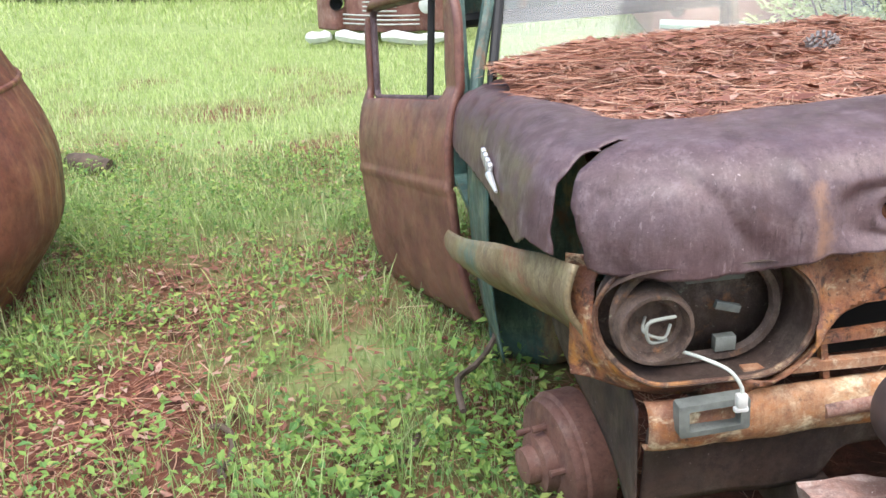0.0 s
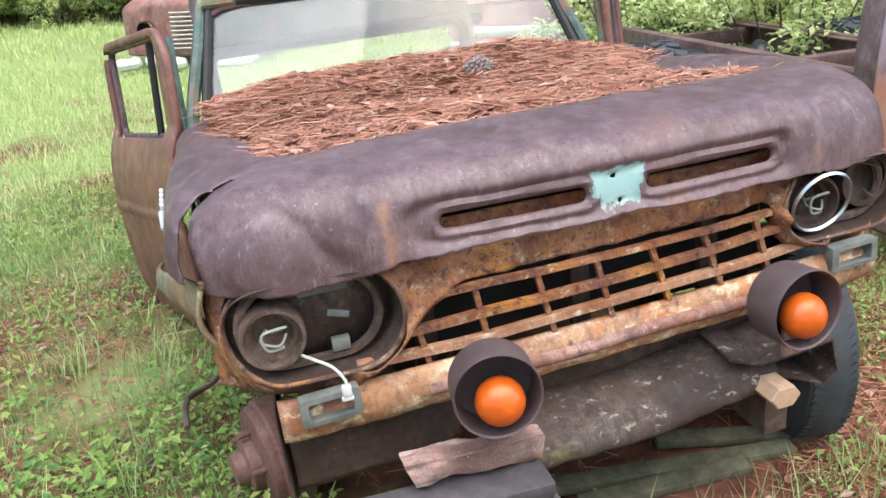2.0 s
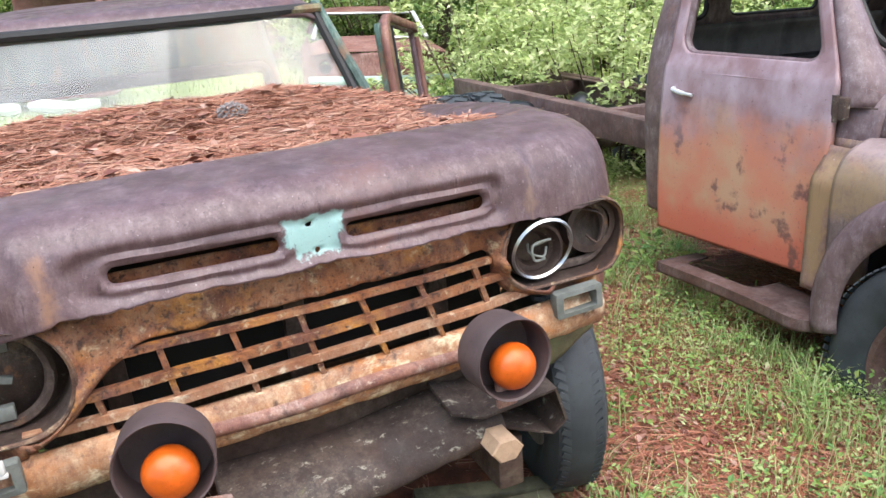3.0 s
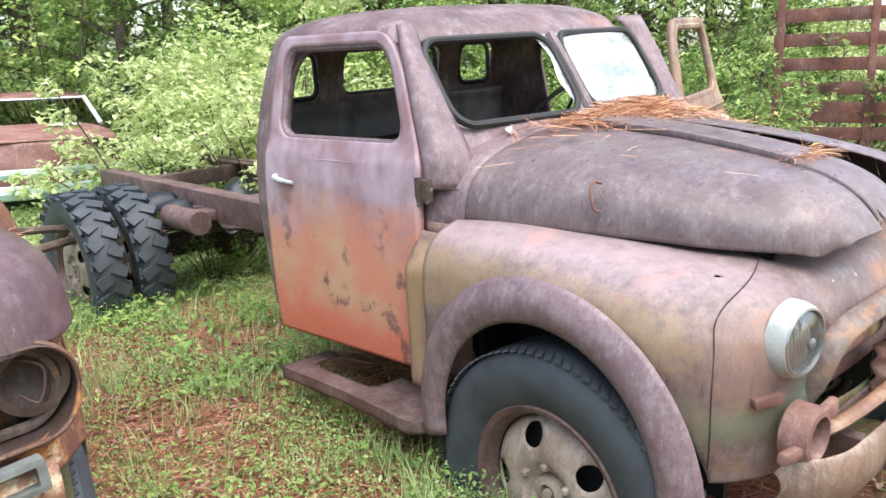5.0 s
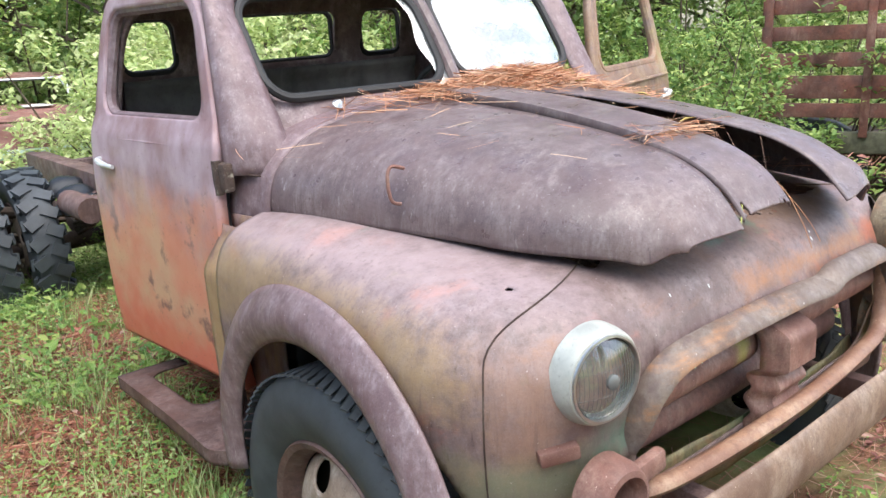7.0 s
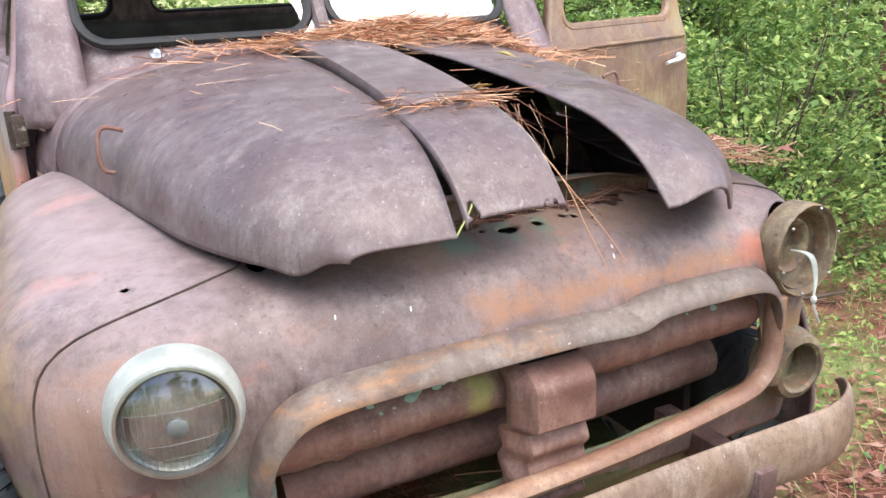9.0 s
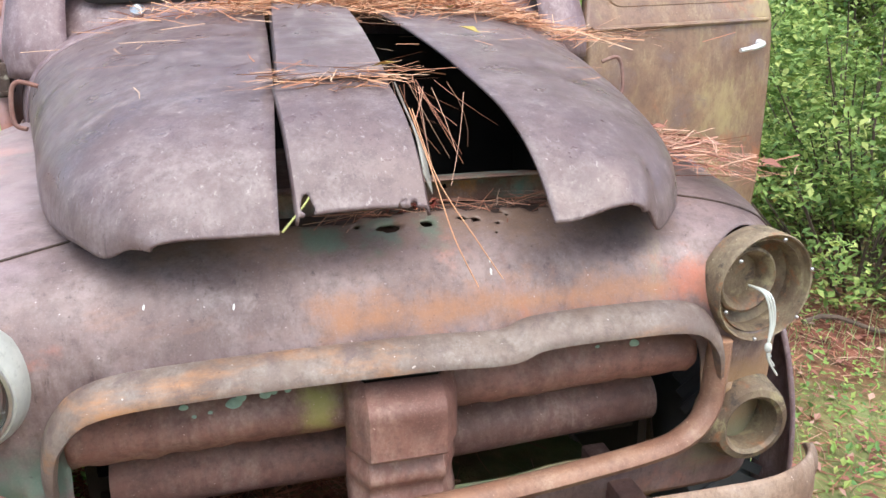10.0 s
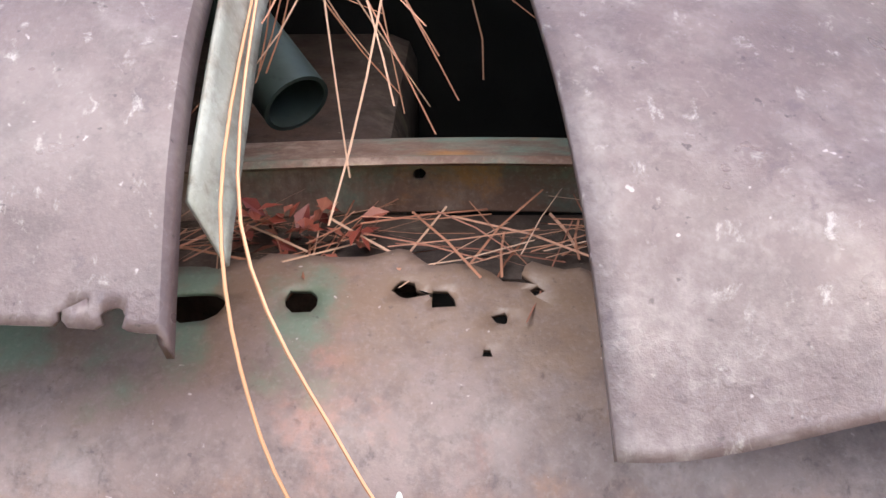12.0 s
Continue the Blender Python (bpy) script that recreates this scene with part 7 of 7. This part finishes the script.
def tree(h, r, material, label):
    ob = thing("tree", Matrix.Identity(4), label, "tree", "trees of the wood")
    bm = bmesh.new()
    bend = rng.normal(0, 0.25, 2)
    pts = [(bend[0] * t * t, bend[1] * t * t, h * t) for t in np.linspace(0, 1, 9)]
    tube(bm, pts, [r * (1 - 0.8 * t) + (0.05 if t == 0 else 0) for t in np.linspace(0, 1, 9)], 10)
    blobs = []
    for k in range(34):
        t = rng.uniform(0.10, 1.0)
        a = rng.uniform(0, 2 * math.pi)
        ln = rng.uniform(0.6, 2.2) * (1.15 - 0.6 * t)
        b = Vector((bend[0] * t * t, bend[1] * t * t, h * t))
        e = b + Vector((ln * math.cos(a), ln * math.sin(a), ln * rng.uniform(-0.1, 0.5)))
        tube(bm, spline([b, (b + e) / 2 + Vector((0, 0, 0.12)), e], 3), [0.035, 0.03, 0.026, 0.02, 0.014, 0.01, 0.006], 5)
        for q in range(3):
            blobs.append((tuple(b + (e - b) * rng.uniform(0.4, 1.05) + Vector(rng.normal(0, 0.2, 3))), rng.uniform(0.22, 0.5)))
    part("trunk", bm, bark, ob)
    leaf_cloud("crown", blobs, 70, 0.13, material, ob, 0.7)
    return ob


shrubs = [shrub_mesh(1.5, 0.9, 60, 75, 0.055, pale_bush_mat, "pale green leafy shrub with thin twigs"),
          shrub_mesh(2.2, 1.1, 80, 75, 0.06, bush_mat, "tall dark green leafy shrub"),
          shrub_mesh(1.0, 0.8, 45, 70, 0.05, bush_mat, "low green leafy bush")]
trees = [tree(7.5, 0.14, tree_mat, "wood tree with dark green leaves"), tree(9.0, 0.18, pale_bush_mat, "tall wood tree with yellow-green leaves")]
first = [True] * 5


def plant(kind, x, y, scale, turn):
    m = pose(x, y, -0.03, 0, 0, turn) @ Matrix.Scale(scale, 4)
    src = shrubs[kind] if kind < 3 else trees[kind - 3]
    if first[kind]:
        first[kind] = False
        src.matrix_basis = m
        return
    ob = copy_thing(src, m)
    ob.scale = (scale,) * 3


for x, y, k, s in ((4.15, 6.6, 0, 1.0), (4.5, 5.9, 0, 1.15), (4.6, 7.2, 0, 1.3), (4.1, 8.0, 0, 1.4), (5.3, 7.2, 0, 1.5), (4.9, 8.8, 0, 1.2), (5.6, 6.2, 0, 1.1), (6.4, 5.2, 1, 0.9), (5.4, 8.2, 1, 1.2), (6.8, 6.8, 1, 1.2), (7.4, 4.8, 2, 1.3), (6.9, 3.6, 1, 0.8), (6.5, 3.1, 2, 0.8), (7.0, 3.95, 1, 0.75), (7.3, 2.15, 2, 0.6), (8.9, 3.9, 1, 1.1), (5.9, 10.0, 1, 1.2), (7.8, 8.4, 1, 1.2), (3.6, 5.3, 2, 0.55), (3.9, 7.6, 2, 0.8), (3.0, 8.2, 2, 0.35), (5.0, 5.2, 0, 0.8), (4.9, 4.6, 2, 0.7), (6.0, 3.9, 2, 0.8)):
    plant(k, x, y, s, rng.uniform(0, 360))
for i in range(46):
    a = i / 45
    x = -14 + 30 * a + rng.normal(0, 0.5)
    y = 19.5 - 9.0 * smooth01(a, 0.45, 0.62) - 3.5 * smooth01(a, 0.72, 0.95) + rng.uniform(0, 3.5)
    y += 4.5 if 1.6 < x < 5.2 and y < 15 else 0
    plant(3 if i % 3 else 4, x, y, rng.uniform(0.8, 1.15), rng.uniform(0, 360))
for i in range(46):
    a = i / 45
    x = -14 + 30 * a + rng.normal(0, 0.4)
    y = 18.5 - 9.0 * smooth01(a, 0.45, 0.62) - 3.5 * smooth01(a, 0.72, 0.95) + rng.uniform(-0.5, 2.0)
    y += 3.5 if 1.6 < x < 5.2 and y < 15 else 0
    plant(1 if i % 2 else 0, x, y, rng.uniform(1.0, 1.7), rng.uniform(0, 360))
for i in range(26):
    a = i / 25
    plant(4 if i % 2 else 3, -12 + 27 * a + rng.normal(0, 0.4), 24.5 - 7.5 * smooth01(a, 0.45, 0.62) - 3.5 * smooth01(a, 0.72, 0.95) + rng.uniform(0, 2), rng.uniform(1.0, 1.3), rng.uniform(0, 360))
for i in range(14):
    plant(3 if i % 2 else 4, rng.uniform(-9, 13), rng.uniform(-18, -11), rng.uniform(0.8, 1.1), rng.uniform(0, 360))


# ---- other wrecks and litter ----
# rusted panel standing at the edge of the meadow
red = thing("rusted_wreck", pose(-1.93, 3.08, 0, 0, 0, 20), "red-brown rusted body panel of another wreck, streaked", "wreck")


def wreck_side(u, v):
    a = -0.4 + 2.4 * u
    k = 0.66 + 0.10 * math.sin(math.pi * min(1, 0.1 + v * 0.75)) - 0.17 * smooth01(v, 0.45, 1.0) - 0.16 * (1 - smooth01(v, 0.0, 0.35))
    return -0.35 + k * math.sin(a + 0.6), -k * math.cos(a + 0.6) * 1.2, -0.05 + 1.24 * v


part("body_panel", sheet(wreck_side, 50, 30), red_thing, red, thick=0.006)
bm = bmesh.new()
tube(bm, [wreck_side(u / 30, 1.0) for u in range(31)], 0.014, 8)
part("rail", bm, chrome, red, "dull chrome trim")
bm = bmesh.new()
tube(bm, [wreck_side(u / 30, 0.74) for u in range(31)], 0.012, 8)
part("crease", bm, red_thing, red)
bm = bmesh.new()
box(bm, (-0.25, -0.1, 1.16), (0.35, 0.3, 0.14), pose(0, 0, 0, 10, 0, 30), 0.05)
part("torn_lining", bm, black_plastic, red)
bm = bmesh.new()
tube(bm, [(-2.30, 4.95, 0.05), (-2.17, 4.85, 0.06), (-2.02, 4.82, 0.05)], [0.07, 0.08, 0.06], 10)
tagged(part("log", bm, bark), "short dark log lying in the grass", "log")
bm = bmesh.new()
tube(bm, [(-2.45, 4.75, -0.02), (-2.42, 4.72, 0.32)], [0.12, 0.09], 10)
tagged(part("stump", bm, bark), "dark mossy stump beside the log", "stump")


def far_truck(m):
    ob = thing("distant_truck", m, "rusted red round-nosed truck facing the meadow", "truck")

    def nose(u, v):
        z = 0.18 + 0.85 * v
        hw = 0.95 - 0.30 * smooth01(v, 0.62, 1.0)
        x, y = u_contour(u, hw, 0.0 + 0.25 * smooth01(v, 0.72, 1.0), 1.5, 0.35, 0.12)
        d = abs(abs(x) - 0.52)
        return x, y + 0.12 * math.exp(-(d / 0.07) ** 2) * (1 - smooth01(y, 0.1, 0.4)) - 0.10 * math.exp(-(x / 0.2) ** 2) * (1 - smooth01(y, 0, 0.4)), z
    part("nose", sheet(nose, 90, 30, [lambda p: math.hypot(p.x + 0.60, p.z - 0.52) - 0.085]), far_red, ob, "faded red rusted nose", thick=0.01)
    bm = bmesh.new()
    sheet(lambda u, v: (0.78 * (2 * u - 1), 0.3 + 1.2 * v + 0.1 * (2 * u - 1) ** 2, 1.02 + 0.10 * (1 - (2 * u - 1) ** 4) + 0.05 * v), 30, 12, bm=bm)
    part("bonnet", bm, far_red, ob, thick=0.01)
    for k in range(9):
        bm = bmesh.new()
        z = 0.28 + 0.055 * k
        hw = 0.50 if k < 3 else 0.22
        tube(bm, [(x, -0.13 + 0.12 * (x / 0.5) ** 2, z) for x in np.linspace(-hw, hw, 9)], 0.012, 6)
        part("grille_slat", bm, rim_paint, ob)
    bm = bmesh.new()
    lathe(bm, [(0.11, 0.0), (0.10, 0.05), (0.07, 0.06), (0.0, 0.07)], Matrix.Translation((0.60, -0.02, 0.52)) @ FRONT, 24)
    part("headlight", bm, white_paint, ob, "white headlight")
    bm = bmesh.new()
    lathe(bm, [(0.085, 0.03), (0.07, -0.1), (0.0, -0.12)], Matrix.Translation((-0.60, 0.05, 0.52)) @ FRONT, 24)
    part("lamp_hole", bm, shaded_interior, ob)
    bm = bmesh.new()
    for x0, x1 in ((-0.95, -0.62), (-0.55, -0.05), (0.05, 0.85)):
        tube(bm, [(x, -0.28 + 0.08 * x * x, 0.13 + 0.02 * math.sin(9 * x)) for x in np.linspace(x0, x1, 6)], [0.05, 0.085, 0.08, 0.07, 0.085, 0.05], 8)
    part("bumper", bm, white_paint, ob, "crumpled white bumper")
    bm = bmesh.new()
    for s in (-1, 1):
        tube(bm, [(s * 0.72, 1.5, 1.1), (s * 0.62, 1.75, 1.62)], 0.05, 8)
    sheet(lambda u, v: (0.70 * (2 * u - 1), 1.72 + 1.1 * v, 1.62 + 0.12 * math.sin(math.pi * v) * (1 - (2 * u - 1) ** 4)), 20, 12, bm=bm)
    box(bm, (0, 2.8, 1.0), (1.5, 0.06, 1.3))
    part("cab", bm, far_red, ob, thick=0.02)
    return ob


far_truck(pose(-0.80, 11.0, 0, 0, 0, -6))


def sedan(m):
    ob = thing("rusted_sedan", m, "rusted red saloon car sunk in bushes, windscreen gone", "car")

    def body(u, v):
        z = 0.22 + 0.50 * v
        x, y = u_contour(u, 0.90 - 0.10 * smooth01(v, 0.6, 1.0), 0.10 * v, 4.0, 0.30, 0.15)
        return x, y, z
    part("body", sheet(body, 80, 16, [lambda p: math.hypot(p.x + 0.66, p.z - 0.55) - 0.075 if p.y < 0.5 else 1.0, lambda p: math.hypot(p.x - 0.66, p.z - 0.55) - 0.075 if p.y < 0.5 else 1.0]), far_red, ob, "faded red rusted body", thick=0.01)
    part("bonnet", sheet(lambda u, v: (0.82 * (2 * u - 1), 0.10 + 1.35 * v, 0.70 + 0.10 * (1 - (2 * u - 1) ** 4) * (0.4 + 0.6 * v) + 0.04 * v), 30, 14), far_red, ob, thick=0.01)
    bm = bmesh.new()
    sheet(lambda u, v: ((0.62 + 0.08 * math.sin(math.pi * v)) * (2 * u - 1), 1.85 + 1.3 * v, 1.12 + 0.07 * math.sin(math.pi * v) * (1 - (2 * u - 1) ** 4)), 24, 14, bm=bm)
    part("roof", bm, far_red, ob, thick=0.02)
    for s in (-1, 1):
        bm = bmesh.new()
        tube(bm, [(s * 0.76, 1.45, 0.80), (s * 0.63, 1.85, 1.12)], 0.028, 8)
        part("pillar", bm, white_paint, ob)
        part("rear_pillar", tube(bmesh.new(), [(s * 0.76, 3.5, 0.80), (s * 0.63, 3.1, 1.12)], 0.05, 8), far_red, ob)
    bm = bmesh.new()
    tube(bm, [(x, 1.84 - 0.05 * (1 - (x / 0.63) ** 2), 1.115) for x in np.linspace(-0.63, 0.63, 13)], 0.020, 8)
    part("windscreen_trim", bm, chrome, ob, "bright windscreen trim")
    bm = bmesh.new()
    tube(bm, [(x, -0.10 + 0.15 * x * x, 0.42) for x in np.linspace(-0.85, 0.85, 13)], 0.05, 8)
    part("grille_frame", bm, mint_paint, ob, "pale mint grille frame")
    bm = bmesh.new()
    tube(bm, [(x, -0.22 + 0.2 * x * x, 0.24) for x in np.linspace(-0.95, 0.95, 13)], 0.075, 8)
    part("bumper", bm, mint_paint, ob, "pale mint bumper")
    bm = bmesh.new()
    box(bm, (0, 1.6, 0.30), (1.5, 2.8, 0.1))
    part("floor_pan", bm, shaded_interior, ob)
    bm = bmesh.new()
    bmesh.ops.create_uvsphere(bm, u_segments=16, v_segments=8, radius=0.16, matrix=Matrix.Translation((0.32, 1.1, 0.83)) @ Matrix.Diagonal((1.2, 0.8, 0.12, 1)))
    part("paint_patch", bm, white_paint, ob, "bare white primer patch")
    return ob


sedan(pose(3.25, 9.25, 0.02, 0, 0, -8))

# stake-sided wagon behind the vines
stake = thing("stake_wagon", pose(8.35, 3.55, 0, 0, 0, -62), "derelict wagon with rusted red slatted sides, overgrown", "wagon")
for k in range(9):
    bm = bmesh.new()
    z = 0.74 + 0.20 * k + (0.03 if k == 0 else 0)
    h = 0.20 if k == 1 else 0.125
    box(bm, (0.75, 0.0, z), (2.5, 0.03, h * 0.85), pose(0, 0, 0, 0, 0.3 * math.sin(k), 0), 0.004)
    part("slat", bm, brick_paint, stake)
for x in (-0.45, 0.25, 1.0, 1.9):
    bm = bmesh.new()
    box(bm, (x, -0.035, 1.50), (0.06, 0.04, 1.85), None, 0.005)
    part("post", bm, brick_paint, stake)
bm = bmesh.new()
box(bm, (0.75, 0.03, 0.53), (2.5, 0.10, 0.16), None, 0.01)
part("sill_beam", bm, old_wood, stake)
bm = bmesh.new()
box(bm, (0.75, 0.9, 0.45), (2.4, 1.6, 0.06))
part("deck", bm, dark_rust, stake)
for x in (-0.1, 1.5):
    bm = bmesh.new()
    wheel_tyre(bm, Matrix.Translation((x, 0.2, 0.30)) @ FRONT, 0.40, 0.18, 0.24)
    part("tyre", bm, rubber, stake)
bm = bmesh.new()
box(bm, (0, 0, 0.90), (0.34, 0.12, 1.35), None, 0.05)
tagged(part("rusted_door", bm, rust("deep_red_rust", (0.15, 0.06, 0.055), (0.08, 0.035, 0.035), (0.24, 0.14, 0.13), rough=0.5)), "dark red rusted panel leaning near the wagon", "car part").matrix_world = pose(7.55, 2.30, -0.02, 0, 3, -50)

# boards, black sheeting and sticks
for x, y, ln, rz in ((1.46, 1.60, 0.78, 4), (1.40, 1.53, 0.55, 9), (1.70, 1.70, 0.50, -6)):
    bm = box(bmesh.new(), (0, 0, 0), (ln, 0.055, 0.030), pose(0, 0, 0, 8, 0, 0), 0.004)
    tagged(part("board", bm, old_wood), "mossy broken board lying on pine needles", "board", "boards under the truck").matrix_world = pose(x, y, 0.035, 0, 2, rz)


def sheet_fold(u, v):
    return 0.9 * (u - 0.5), 0.5 * (v - 0.5), 0.10 + 0.10 * noise.noise(Vector((u * 4, v * 3, 0))) + 0.08 * math.sin(u * 9)


tagged(part("black_sheet", sheet(sheet_fold, 30, 20), black_plastic, thick=0.004), "crumpled black plastic sheet on the bushes", "plastic sheet").matrix_world = pose(3.55, 5.05, 0.46, 10, 0, 15)
for x, y, ln, rz, z in ((2.9, 5.2, 1.6, 12, 0.50), (3.3, 4.95, 1.3, -20, 0.48), (3.2, 5.4, 1.8, 30, 0.40), (6.2, 2.55, 0.5, -15, 0.04), (-0.15, 1.85, 0.35, 75, 0.03), (-0.62, 1.95, 0.28, -60, 0.03), (0.10, 2.2, 0.5, 80, 0.16)):
    bm = tube(bmesh.new(), [(ln * (t - 0.5), 0.04 * math.sin(t * 5), 0.02 * math.sin(t * 8)) for t in np.linspace(0, 1, 8)], [0.010 + 0.02 * (ln > 1) * (1 - t) for t in np.linspace(0, 1, 8)], 7)
    tagged(part("stick", bm, bark), "dead brown branch lying among leaves", "stick", "fallen sticks").matrix_world = pose(x, y, z, 0, 4 if ln > 0.6 else 0, rz)


for x, y, z, ln, rz in ((0.335, 0.155, 1.075, 0.05, 70), (0.345, 0.20, 1.10, 0.02, 60), (0.13, 0.003, 0.885, 0.012, 90), (0.13, -0.004, 0.868, 0.018, 90), (-0.04, 0.16, 1.085, 0.008, 0), (-0.09, 0.24, 1.13, 0.008, 0), (-0.27, 0.025, 0.84, 0.016, 80), (-0.40, 0.035, 0.85, 0.014, 80)):
    bm = bmesh.new()
    bmesh.ops.create_uvsphere(bm, u_segments=12, v_segments=6, radius=1.0, matrix=pose(x, y, z, 55, 0, 0) @ Matrix.Rotation(radians(rz), 4, 'Z') @ Matrix.Diagonal((ln / 3, 0.0018, 0.001, 1)))
    part("white_spot", bm, white_paint, dodge, "white bird dropping")


# pale curled flange beside the short bonnet strip
def flange(u, v):
    y = 0.05 + 0.23 * u
    return 0.036 + 0.014 * v + 0.002 * math.sin(u * 7), y, top_z(y) + 0.012 - 0.034 * v


part("strip_flange", sheet(flange, 20, 6), rust("pale_flange", (0.30, 0.30, 0.26), (0.17, 0.13, 0.10), (0.42, 0.42, 0.38), rough=0.55, streak=14.0), dodge, "pale curled flange of the bonnet strip", thick=0.003)
